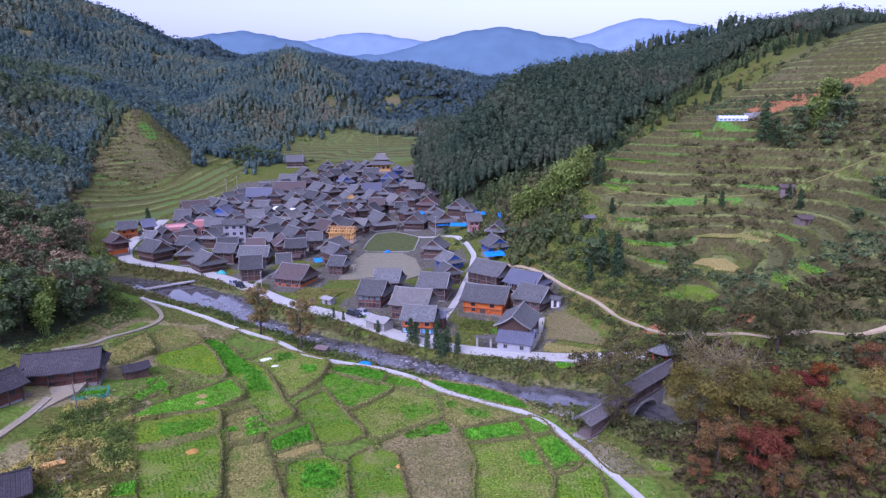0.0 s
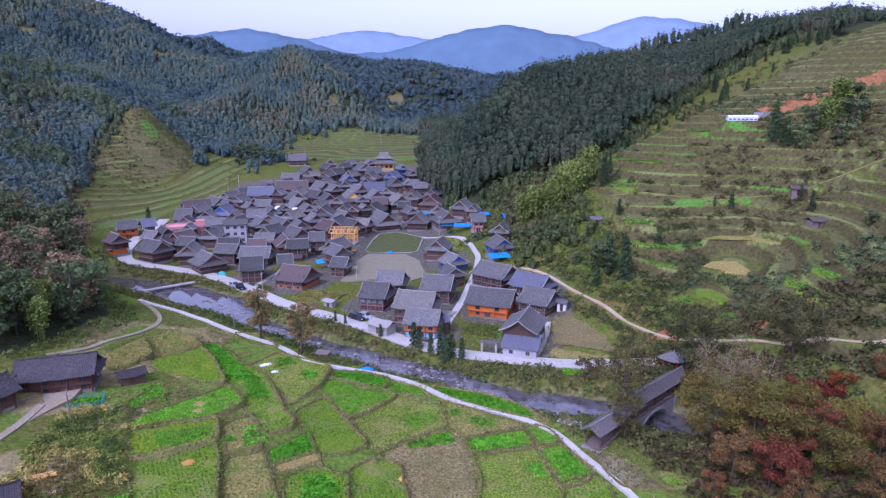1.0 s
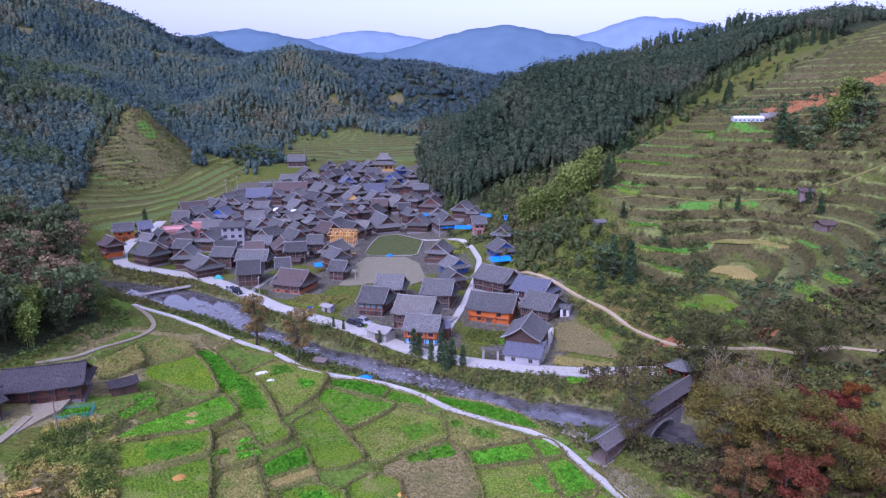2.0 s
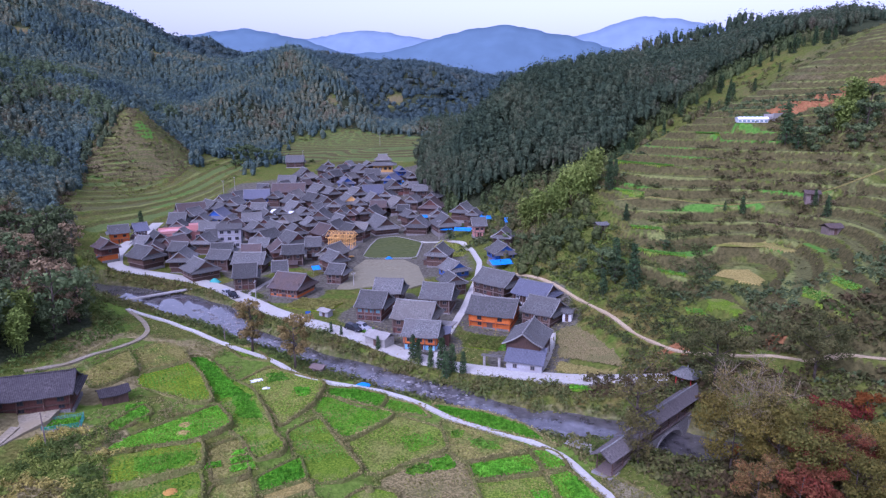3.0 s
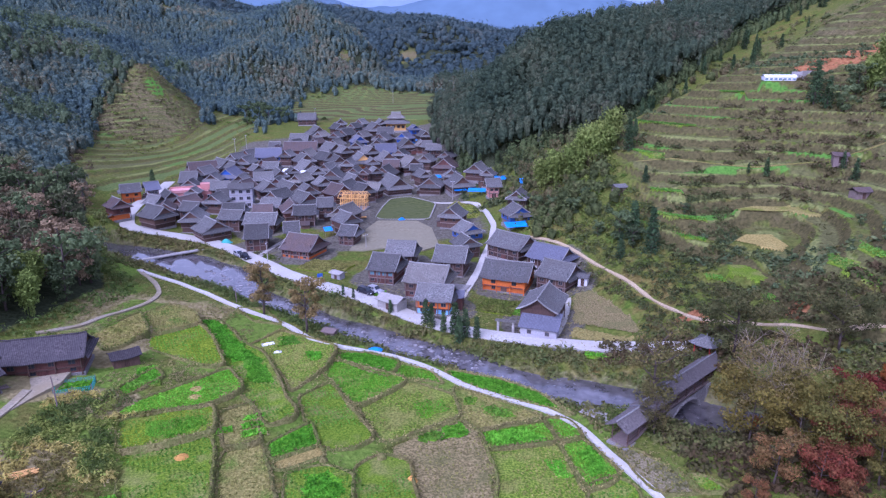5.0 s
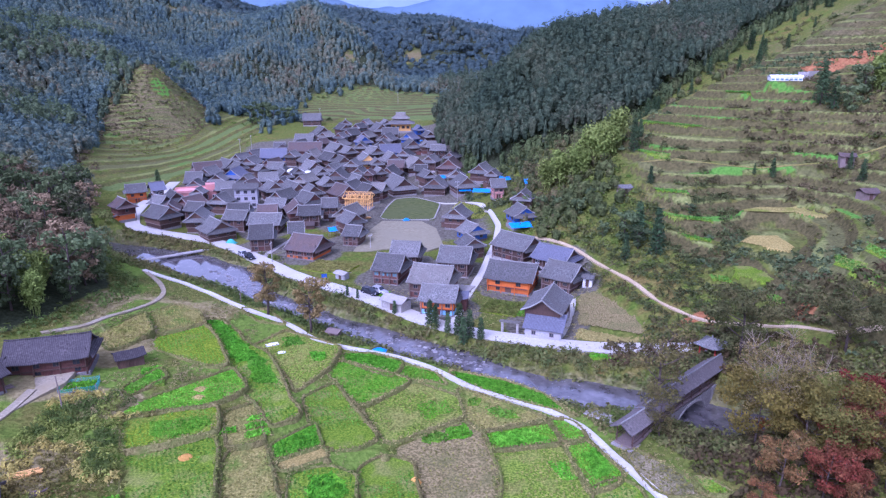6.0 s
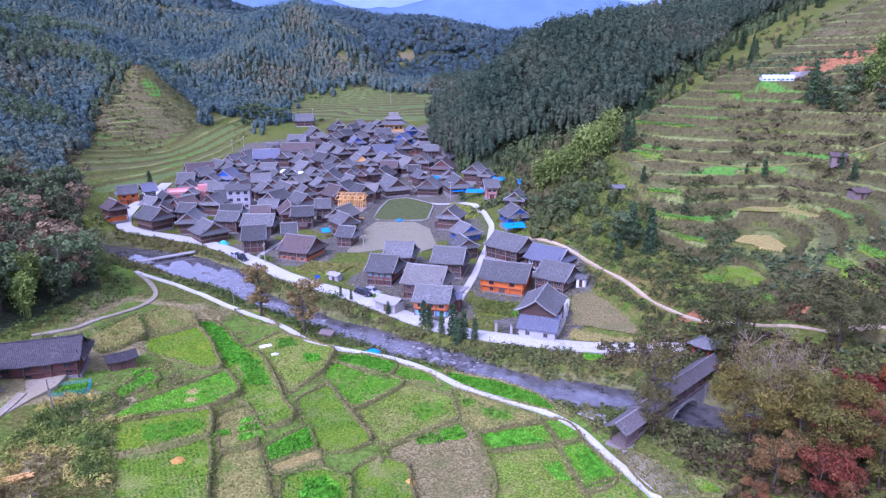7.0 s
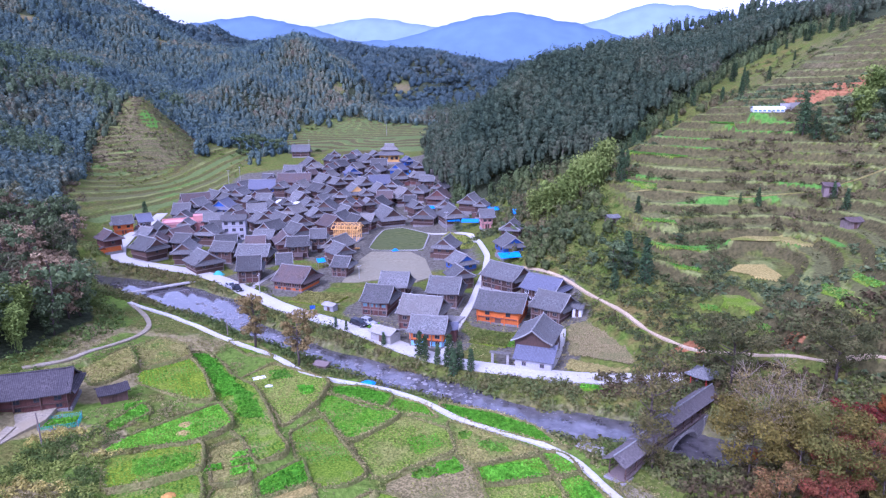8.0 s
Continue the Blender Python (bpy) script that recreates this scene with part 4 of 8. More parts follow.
tagged(part("road", ribbon(ROAD, 4.6, 0.12, 0.5, level=road_height), CONCRETE), "pale new concrete village road beside the river", "road", kind="structure")
tagged(part("field_path", ribbon(FIELD_PATH, 1.15, 0.30, 0.7, 0.25), CONCRETE), "narrow pale concrete path through the fields", "path", kind="structure")
tagged(part("west_path", ribbon(WEST_PATH, 1.05, 0.22, 0.5, 0.5), WORN_CONCRETE), "weathered concrete footpath to the old houses", "path", kind="structure")
tagged(part("dirt_track", ribbon(DIRT_TRACK, 0.81, 0.12, 0.4, 0.7), DIRT), "bare earth track along the hill foot", "path", kind="structure")
tagged(part("hill_track", ribbon(HILL_TRACK, 1.5, 0.10, 0.4, 0.6), SOILS["dry"]), "trodden grassy track across the terraces", "path", kind="structure")
# ---- timber houses with tiled roofs ----
# on plan: x, y, length and depth of the roof, height of the ridge, turn in degrees, manner of walls and roof
FRONT = [
    (15.6, 161.0, 11.2, 8.8, 8.0, 71, "n"),
    (9.7, 184.6, 12.3, 10.6, 6.9, -19, "o"),
    (22.1, 183.9, 10.0, 10.0, 6.8, -35, "d"),
    (21.2, 194.3, 11.6, 9.5, 6.6, -37, "s"),
    (11.8, 204.2, 12.9, 10.0, 6.8, -41, "d"),
    (-9.6, 178.4, 11.5, 10.5, 7.4, -15, "p"),
    (-7.5, 168.7, 9.8, 8.5, 6.2, -10, "b"),
    (-4.6, 194.5, 10.0, 10.0, 7.2, -11, "d"),
    (-20.9, 187.5, 8.9, 10.0, 7.0, -13, "w"),
    (-18.3, 200.3, 9.4, 9.5, 6.8, -7, "d"),
    (-46.9, 207.0, 11.2, 11.0, 6.2, -19, "q"),
    (-62.8, 214.9, 8.4, 10.5, 7.4, 13, "d"),
    (-66.7, 232.1, 11.7, 9.5, 6.4, 1, "d"),
    (-80.4, 245.5, 9.0, 9.5, 6.4, 8, "d"),
    (-69.4, 252.5, 8.8, 8.5, 6.0, -3, "d"),
    (-116.8, 295.8, 8.6, 12.0, 7.5, 10, "d"),
    (-36.1, 219.7, 6.9, 8.0, 5.8, -12, "d"),
]
ROW_NORTH = [
    (-101.2, 438.7, 13.3, 11.5, 6.5, 8, "d"),
    (-84.8, 392.3, 13.3, 12.1, 6.5, 118, "d"),
    (-90.1, 375.1, 12.0, 10.8, 6.5, 1, "d"),
    (-73.9, 396.3, 10.3, 8.3, 6.5, 129, "d"),
    (-84.8, 356.0, 19.0, 11.5, 6.5, 7, "r"),
    (-68.9, 352.5, 13.1, 12.0, 6.5, 130, "d"),
    (-97.5, 343.8, 14.7, 11.5, 6.5, 11, "y"),
    (-102.9, 326.4, 10.9, 9.0, 6.5, 81, "d"),
    (-76.3, 327.2, 10.5, 10.0, 6.5, 123, "d"),
    (-67.1, 330.6, 11.7, 9.6, 6.5, 134, "d"),
    (-71.8, 313.6, 11.4, 11.1, 6.5, 128, "d"),
    (-60.8, 325.1, 12.1, 11.0, 6.5, 119, "d"),
    (-58.0, 303.5, 12.0, 10.8, 6.5, 88, "d"),
    (-79.8, 297.6, 9.9, 8.2, 6.5, 119, "d"),
]
ROW_UPPER = [
    (-84.6, 292.3, 9.8, 8.9, 6.5, 20, "d"),
    (-69.5, 274.5, 13.9, 11.5, 6.5, 128, "d"),
    (-58.9, 286.6, 9.2, 8.3, 6.5, 121, "d"),
    (-61.0, 268.9, 9.4, 9.0, 6.5, 122, "d"),
    (-92.6, 289.5, 8.6, 8.4, 6.5, 88, "d"),
    (-104.6, 313.9, 8.6, 7.6, 6.5, 135, "d"),
    (-50.1, 272.9, 10.9, 10.0, 6.5, 134, "r"),
    (-85.8, 335.2, 7.7, 7.6, 6.5, 75, "d"),
    (-53.4, 396.8, 13.4, 11.5, 6.5, 116, "d"),
    (-46.0, 387.5, 11.0, 9.9, 6.5, 6, "d"),
    (-30.7, 388.8, 7.4, 6.9, 6.5, 118, "c"),
    (-58.3, 371.7, 9.9, 9.6, 6.5, 113, "c"),
    (-46.5, 379.1, 11.1, 10.4, 6.5, 74, "d"),
    (-34.4, 379.0, 9.5, 9.2, 6.5, 65, "c"),
]
ROW_MIDDLE = [
    (-32.9, 368.8, 12.6, 11.3, 6.5, 108, "d"),
    (-49.9, 350.7, 9.8, 9.6, 6.5, 130, "d"),
    (-42.5, 358.4, 12.7, 11.4, 6.5, 14, "c"),
    (-40.1, 341.2, 11.1, 11.0, 6.5, 115, "d"),
    (-33.6, 347.2, 9.4, 7.8, 6.5, 76, "d"),
    (-51.1, 334.1, 13.9, 11.9, 6.5, 113, "t"),
    (-27.9, 332.3, 12.9, 12.3, 6.5, 116, "p"),
    (-20.0, 332.0, 9.1, 8.5, 6.5, 70, "d"),
    (-10.6, 318.4, 12.7, 11.7, 6.5, 80, "r"),
    (-37.5, 317.7, 12.0, 10.7, 6.5, 78, "d"),
    (-20.7, 311.1, 9.4, 7.5, 6.5, 118, "d"),
    (-32.0, 302.2, 16.3, 13.1, 6.5, 117, "d"),
    (-15.9, 299.5, 11.4, 11.0, 6.5, 80, "d"),
    (-48.5, 296.9, 10.4, 10.0, 6.5, 126, "d"),
]
ROW_LOWER = [
    (-49.5, 309.8, 8.0, 7.0, 6.5, 77, "d"),
    (-41.3, 278.0, 9.5, 8.9, 6.5, 131, "d"),
    (-45.4, 308.8, 7.2, 6.0, 6.5, 81, "r"),
    (-4.5, 293.7, 13.6, 11.7, 6.5, 107, "d"),
    (3.1, 298.0, 10.5, 9.9, 6.5, 69, "d"),
    (7.3, 284.2, 6.6, 6.3, 6.5, 67, "d"),
    (8.4, 269.3, 6.1, 8.0, 6.5, 9, "k"),
    (15.6, 237.2, 8.7, 7.7, 6.5, 73, "d"),
    (14.3, 224.8, 9.2, 8.7, 6.5, 108, "v"),
    (-5.4, 239.0, 10.0, 9.0, 6.5, 74, "d"),
    (-0.7, 219.7, 8.3, 8.2, 6.5, 121, "v"),
    (-1.1, 207.1, 7.6, 7.4, 6.5, 114, "d"),
    (-38.8, 229.2, 9.3, 8.0, 6.5, 129, "d"),
    (-77.5, 274.2, 9.3, 9.3, 6.5, 127, "d"),
]
ROW_WEST = [
    (-58.8, 255.8, 10.7, 10.2, 6.5, 134, "w"),
    (-49.3, 247.0, 7.3, 8.0, 6.5, 8, "d"),
    (-53.7, 219.3, 4.9, 8.0, 6.5, 15, "d"),
    (-80.5, 224.9, 10.8, 10.0, 6.5, 133, "d"),
    (-131.1, 273.8, 9.3, 8.3, 6.5, 33, "m"),
    (-118.9, 241.5, 9.3, 7.8, 6.5, 138, "q"),
    (-122.8, 274.0, 5.9, 8.0, 6.5, 40, "s"),
    (-119.3, 315.7, 14.7, 11.5, 6.5, 33, "q"),
    (-112.0, 320.3, 12.3, 9.9, 6.5, 137, "d"),
    (-102.0, 302.9, 11.9, 10.8, 6.5, 86, "y"),
    (-111.9, 264.6, 10.5, 9.0, 6.5, 129, "d"),
    (-104.4, 269.8, 7.1, 6.1, 6.5, 92, "d"),
    (-102.4, 234.9, 11.6, 9.8, 6.5, 147, "d"),
    (-89.6, 234.0, 10.8, 9.0, 6.5, 98, "d"),
]
ROW_EDGE = [
    (-90.6, 256.4, 8.7, 8.6, 6.5, 82, "d"),
    (-97.0, 277.4, 9.3, 8.4, 6.5, 19, "d"),
    (-90.2, 263.7, 7.9, 8.0, 6.5, 32, "d"),
    (-61.5, 345.7, 8.5, 8.4, 6.5, 132, "d"),
    (-54.4, 321.0, 9.1, 7.8, 6.5, 82, "d"),
    (-41.9, 313.5, 7.8, 6.6, 6.5, 120, "d"),
    (-45.2, 327.6, 8.2, 7.4, 6.5, 112, "d"),
    (-65.6, 303.0, 8.4, 7.3, 6.5, 125, "d"),
    (-74.8, 301.1, 6.7, 5.8, 6.5, 120, "d"),
    (-92.3, 306.9, 6.6, 6.5, 6.5, 138, "d"),
    (-105.7, 293.2, 8.7, 8.1, 6.5, 93, "d"),
    (-111.6, 284.5, 7.1, 6.9, 6.5, 91, "d"),
]

WALLS = {  # lower wall, upper wall, roof, label
    "d": (DARK_WOOD, DARK_WOOD, GREY_TILE, "dark weathered timber house with a grey tiled roof"),
    "r": (DARK_WOOD, RED_WOOD, BROWN_TILE, "dark timber house with a red-brown tiled roof"),
    "y": (PALE_WOOD, BLUE_SHEET, SLATE_BLUE, "house with a yellow lower storey and blue sheeted upper storey"),
    "c": (DARK_WOOD, BLUE_SHEET, SLATE_BLUE, "small timber house with a bright blue sheeted gable"),
    "t": (ORANGE_WOOD, PALE_WOOD, GREY_TILE, "new house of fresh orange timber under a grey tiled roof"),
    "p": (RED_WOOD, DARK_WOOD, PALE_TILE, "timber house with a pale, worn grey tiled roof"),
    "k": (PINK_WALL, PINK_WALL, GREY_TILE, "low red brick outbuilding with a grey tiled roof"),
    "v": (GREY_WOOD, BLUE_SHEET, GREY_TILE, "timber house with a grey tiled roof and blue sheeted gable"),
    "w": (RED_WOOD, RED_WOOD, GREY_TILE, "red-brown timber house with a row of pale blue windows"),
    "q": (ORANGE_WOOD, RED_WOOD, BROWN_TILE, "timber house with an orange front and mottled brown tiled roof"),
    "m": (ORANGE_WOOD, ORANGE_WOOD, GREY_TILE, "village hall of bright orange varnished timber, grey tiled roof"),
    "s": (PLASTER, DARK_WOOD, SLATE_BLUE, "timber house on a white ground floor with a slate-blue roof"),
    "n": (GREY_PLASTER, DARK_WOOD, GREY_TILE, "large timber house on a white ground floor, grey tiled gable roof"),
    "o": (ORANGE_WOOD, ORANGE_WOOD, GREY_TILE, "long new house of bright orange varnished timber, grey tiled roof"),
    "b": (BLUE_WALL, ORANGE_WOOD, GREY_TILE, "house with pale blue ground floor and orange timber upper storey"),
}


def roof_slope(length, depth, ridge, rise, side, ribbed):
    """One tiled slope: sagging a little, eaves lifted towards the ends."""
    n = max(6, int(length / 0.24)) if ribbed else 8
    rows = []
    for i in range(6):
        t = i / 5
        row = []
        for j in range(n + 1):
            x = (j / n - 0.5) * length
            z = ridge - rise * (t + 0.10 * math.sin(math.pi * t)) + 0.22 * abs(2 * x / length) ** 4 * t
            row.append((x, side * (t * depth / 2), z + (0.035 if ribbed and j % 2 else 0) + 0.05 * math.sin(x * 1.7 + depth)))
        rows.append(row)
    s = Shape()
    s.slab(rows if side < 0 else [r[::-1] for r in rows], 0.16)
    return s


def skirt(half, depth, top, low, side, out):
    s = Shape()
    a, b = side * (half - 0.3), side * (half + out)
    rows = [[(a, (u - 0.5) * depth * 0.62, top) for u in (0, 0.33, 0.67, 1)], [((a + b) / 2, (u - 0.5) * depth * 0.82, 0.45 * top + 0.55 * low - 0.08) for u in (0, 0.33, 0.67, 1)],
            [(b, (u - 0.5) * depth * 1.0, low + (0.12 if u in (0, 1) else 0)) for u in (0, 0.33, 0.67, 1)]]
    s.slab(rows if side > 0 else [r[::-1] for r in rows], 0.14)
    return s


def window(parent, x, y, z, w, h, face, frame_mat, glass):
    """A framed window that stands proud of the wall: face is 'f', 'b', 'l' or 'r'."""
    turn = {"f": 0, "b": 180, "l": -90, "r": 90}[face]
    s = Shape()
    t = 0.09
    for q in ((-w / 2, -0.07, -h / 2, w / 2, 0.02, -h / 2 + t), (-w / 2, -0.07, h / 2 - t, w / 2, 0.02, h / 2), (-w / 2, -0.07, -h / 2 + t, -w / 2 + t, 0.02, h / 2 - t),
              (w / 2 - t, -0.07, -h / 2 + t, w / 2, 0.02, h / 2 - t), (-t / 3, -0.06, -h / 2 + t, t / 3, 0.02, h / 2 - t)):
        s.box(*q)
    fr = part("window", s, frame_mat, parent, at=pose(x, y, z, 0, 0, turn))
    g = Shape()
    g.box(-w / 2 + t, -0.03, -h / 2 + t, w / 2 - t, 0.01, h / 2 - t)
    part("pane", g, glass, fr)


def house(x, y, length, depth, ridge, turn, manner, near=False, skirts=True, rng=random):
    low_mat, up_mat, roof_mat, label = WALLS[manner]
    z0 = min(ground_z(x + dx, y + dy) for dx in (-3, 0, 3) for dy in (-3, 0, 3)) if near else ground_z(x, y)
    z0 = max(z0, float(smooth_height(np.array(x), np.array(y))) - 0.6)
    h = thing("house", pose(x, y, z0, 0, 0, turn), label, "house", "village houses")
    if not near:
        length, depth, ridge = 0.95 * length, 0.93 * depth, ridge + 0.7
    rise = (0.32 if near else 0.37) * depth
    eave = ridge - rise
    over = 1.0 if near else 1.15
    hx, hy = length / 2 - (1.25 if skirts else over), depth / 2 - over
    mid = 0.47 * eave
    s = Shape()
    s.box(-hx - 0.35, -hy - 0.35, -2.5, hx + 0.35, hy + 0.35, 0.32, 0.05)
    part("plinth", s, STONE, h)
    s = Shape()
    s.box(-hx, -hy, 0.32, hx, hy, mid)
    part("lower_wall", s, low_mat, h)
    s = Shape()
    s.box(-hx - 0.18, -hy - 0.28, mid + 0.004, hx + 0.18, hy + 0.28, eave + 0.12)
    part("upper_wall", s, up_mat, h)
    s = Shape()
    s.box(-hx - 0.24, -hy - 0.36, mid - 0.13, hx + 0.24, hy + 0.36, mid + 0.10)
    part("floor_beam", s, GREY_WOOD if manner not in "ob" else RED_WOOD, h)
    for side in (-1, 1):
        part("roof_slope", roof_slope(length - (1.4 if skirts else 0), depth, ridge, rise, side, near), roof_mat, h)
        s = Shape()
        gx_ = side * (hx + 0.05)
        top, base = ridge - 0.35, eave + 0.12
        k = len(s.v)
        for q in (gx_ - 0.1, gx_ + 0.1):
            s.v += [(q, -hy - 0.2, base), (q, hy + 0.2, base), (q, 0, top)]
        s.f += [(0, 2, 1), (3, 4, 5), (0, 1, 4, 3), (1, 2, 5, 4), (2, 0, 3, 5)]
        part("gable", s, up_mat, h)
        for lean in (-1, 1):
            s = Shape()
            e = side * ((length - (1.4 if skirts else 0)) / 2 + 0.03)
            rows = [[(e + o, lean * t * depth / 2, ridge - rise * (t + 0.10 * math.sin(math.pi * t)) + 0.22 * t + 0.02) for o in (-0.06, 0.06)] for t in (0, 0.25, 0.5, 0.75, 1)]
            s.slab(rows if lean < 0 else [r[::-1] for r in rows], 0.3)
            part("bargeboard", s, VERGE, h)
        if skirts:
            part("skirt_roof", skirt(hx + 0.15, depth, eave + rise * 0.42, eave - 0.25, side, 1.15), roof_mat, h)
    s = Shape()
    half = (length - (1.4 if skirts else 0)) / 2 + 0.05
    s.tube([(-half, 0, ridge + 0.22), (-half * 0.8, 0, ridge + 0.06), (0, 0, ridge + 0.03), (half * 0.8, 0, ridge + 0.06), (half, 0, ridge + 0.22)], [0.13, 0.15, 0.16, 0.15, 0.13], 6)
    part("ridge_cap", s, RIDGE_TILE, h)
    n = max(2, round(2 * hx / 2.9)) if manner != "o" else 2
    if manner == "w":
        n = max(3, round(2 * hx / 1.5))
    glass = BLUE_GLASS if manner == "w" else GLASS
    frame_mat = WHITE_SHEET if manner == "s" else GREY_WOOD if manner not in "mto" else DARK_WOOD
    for i in range(n):
        wx = (i + 0.5) / n * 2 * hx - hx
        for f, wy in (("f", -hy - 0.28), ("b", hy + 0.28)) if near else (("f", -hy - 0.28),):
            window(h, wx, wy, mid + 0.55 * (eave - mid), 1.15, 0.95, f, frame_mat, glass)
        if near and i != n // 2:
            window(h, wx, -hy, 0.32 + 0.58 * (mid - 0.32), 1.0, 0.85, "f", frame_mat, GLASS)
    for f, wx in (("l", -hx - 0.18), ("r", hx + 0.18)):
        for wy in ((-hy * 0.45, hy * 0.45) if near or rng.random() < 0.5 else (0,)):
            window(h, wx, wy, mid + 0.5 * (eave - mid), 1.0, 0.9, f, frame_mat, glass)
    s = Shape()
    s.box(-0.75, -hy - 0.06, 0.32, 0.75, -hy + 0.04, min(2.35, mid - 0.15))
    part("door", s, RED_WOOD if manner != "o" else DARK_WOOD, h)
    for i in range(4 if near else 3):
        px = (i / (3 if near else 2) - 0.5) * 2 * (hx - 0.1)
        s = Shape()
        s.tube([(px, -hy - 0.42, 0.0), (px, -hy - 0.42, eave)], [0.13, 0.11], 6)
        part("post", s, GREY_WOOD if manner not in "om" else ORANGE_WOOD, h)
    if not near and rng.random() < 0.55:
        side, w = rng.choice((-1, 1)), rng.uniform(2.2, 3.4)
        u0 = rng.uniform(-hx, 0)
        u1 = u0 + rng.uniform(0.55, 1.0) * hx
        s = Shape()
        s.box(u0 + 0.15, min(side * hy, side * (hy + w - 0.5)), -0.5, u1 - 0.15, max(side * hy, side * (hy + w - 0.5)), mid - 0.75)
        part("lean_to_wall", s, low_mat, h)
        s = Shape()
        rows = [[(u0 + (u1 - u0) * t / 4, side * (hy - 0.1), mid + 0.35) for t in range(5)], [(u0 + (u1 - u0) * t / 4, side * (hy + 0.5 * w), mid - 0.22) for t in range(5)], [(u0 + (u1 - u0) * t / 4, side * (hy + w), mid - 0.7) for t in range(5)]]
        s.slab(rows if side < 0 else [r[::-1] for r in rows], 0.14)
        part("lean_to_roof", s, rng.choice((roof_mat, roof_mat, roof_mat, BROWN_TILE, OLD_TILE, TARP)), h)
    if manner in "vc" and not near:
        s = Shape()
        s.slab([[(-hx, -hy - 1.5, mid - 0.5), (0, -hy - 1.55, mid - 0.62), (hx, -hy - 1.5, mid - 0.5)], [(-hx, -hy - 0.2, mid + 0.1), (0, -hy - 0.2, mid + 0.06), (hx, -hy - 0.2, mid + 0.1)]], 0.05)
        part("awning", s, TARP, h, "bright blue tarpaulin awning")
    return h


lot = random.Random(7)
BUILT = [r[:2] for r in FRONT + ROW_NORTH + ROW_UPPER + ROW_MIDDLE + ROW_LOWER + ROW_WEST + ROW_EDGE] + [(-84, 264), (-108, 277), (-104, 279), (-112, 275), (-42, 262), (-42, 404), (-75, 306)]
HULL = [(-118, 246), (-104, 236), (-80, 228), (-62, 214), (-40, 222), (-36, 252), (-34, 290), (-8, 290), (2, 292), (-10, 340), (-24, 385), (-48, 412), (-80, 415), (-100, 372), (-122, 318), (-124, 270)]


def infill():
    """Smaller houses that close the gaps of the dense village."""
    out = []
    for _ in range(2600):
        x, y = lot.uniform(-125, 2), lot.uniform(212, 412)
        if inside(HULL, np.array([x]), np.array([y]))[0] < 2 or along(ROAD, np.array([x]), np.array([y]))[0][0] < 8:
            continue
        if min(math.hypot(x - a, y - b) for a, b in BUILT) > 9.3:
            BUILT.append((x, y))
            d = lot.uniform(7.2, 9.0)
            out.append((x, y, d * lot.uniform(1.0, 1.3), d, lot.uniform(5.6, 6.6), lot.choice((70, 110, 95, 60, 5, -12)) + lot.uniform(-8, 8), lot.choice("dddddrwp")))
    return out


for row in FRONT:
    house(*row, near=True, skirts=row[6] not in "on", rng=lot)
for row in ROW_NORTH + ROW_UPPER + ROW_MIDDLE + ROW_LOWER + ROW_WEST + ROW_EDGE + infill():
    house(*row, near=row[1] < 225, skirts=row[2] > 6.5, rng=lot)

# ---- buildings of their own kind ----
def slab_box(x0, y0, z0, x1, y1, z1, lean=0.0):
    s = Shape()
    s.box(x0, y0, z0, x1, y1, z1, lean)
    return s


def concrete_house():
    """Grey three-storey house with a tiled roof."""
    h = thing("concrete_house", pose(-84, 264, ground_z(-84, 264), 0, 0, 12) @ Matrix.Scale(0.88, 4), "grey plastered three-storey house with a tiled roof", "house")
    part("wall", slab_box(-4.6, -3.2, -1, 4.6, 3.2, 8.2), GREY_PLASTER, h)
    for k in (2.7, 5.5):
        part("floor_band", slab_box(-4.7, -3.3, k, 4.7, 3.3, k + 0.25), OLD_CONCRETE, h)
    for side in (-1, 1):
        part("roof_slope", roof_slope(10.6, 8.0, 10.2, 1.9, side, False), GREY_TILE, h)
    for k in range(3):
        for wx in (-3, 0, 3):
            window(h, wx, -3.2, 1.5 + 2.75 * k, 1.5, 1.3, "f", GREY_WOOD, GLASS)
        window(h, 4.6, 0, 1.5 + 2.75 * k, 1.4, 1.3, "r", GREY_WOOD, GLASS)


def pink_building():
    h = thing("brick_building", pose(-108, 277, ground_z(-108, 277), 0, 0, 22), "low unfinished pink brick building with a flat roof", "house")
    part("wall", slab_box(-8, -4, -1, 8, 4, 4.2), PINK_WALL, h)
    part("roof_deck", slab_box(-8.3, -4.3, 4.204, 8.3, 4.3, 4.5), PINK_ROOF, h)
    for q in ((-8.3, -4.3, 4.5, 8.3, -4.05, 5.1), (-8.3, 4.05, 4.5, 8.3, 4.3, 5.1), (-8.3, -4.05, 4.5, -8.05, 4.05, 5.1), (8.05, -4.05, 4.5, 8.3, 4.05, 5.1)):
        part("parapet", slab_box(*q), PINK_WALL, h)
    for wx in (-6, -3, 0, 3, 6):
        window(h, wx, -4, 2.2, 1.5, 1.4, "f", WHITE_SHEET, GLASS)
    s = Shape()
    s.box(3, -2, 4.5, 6.5, 2, 6.6)
    part("stair_head", s, PINK_WALL, h)


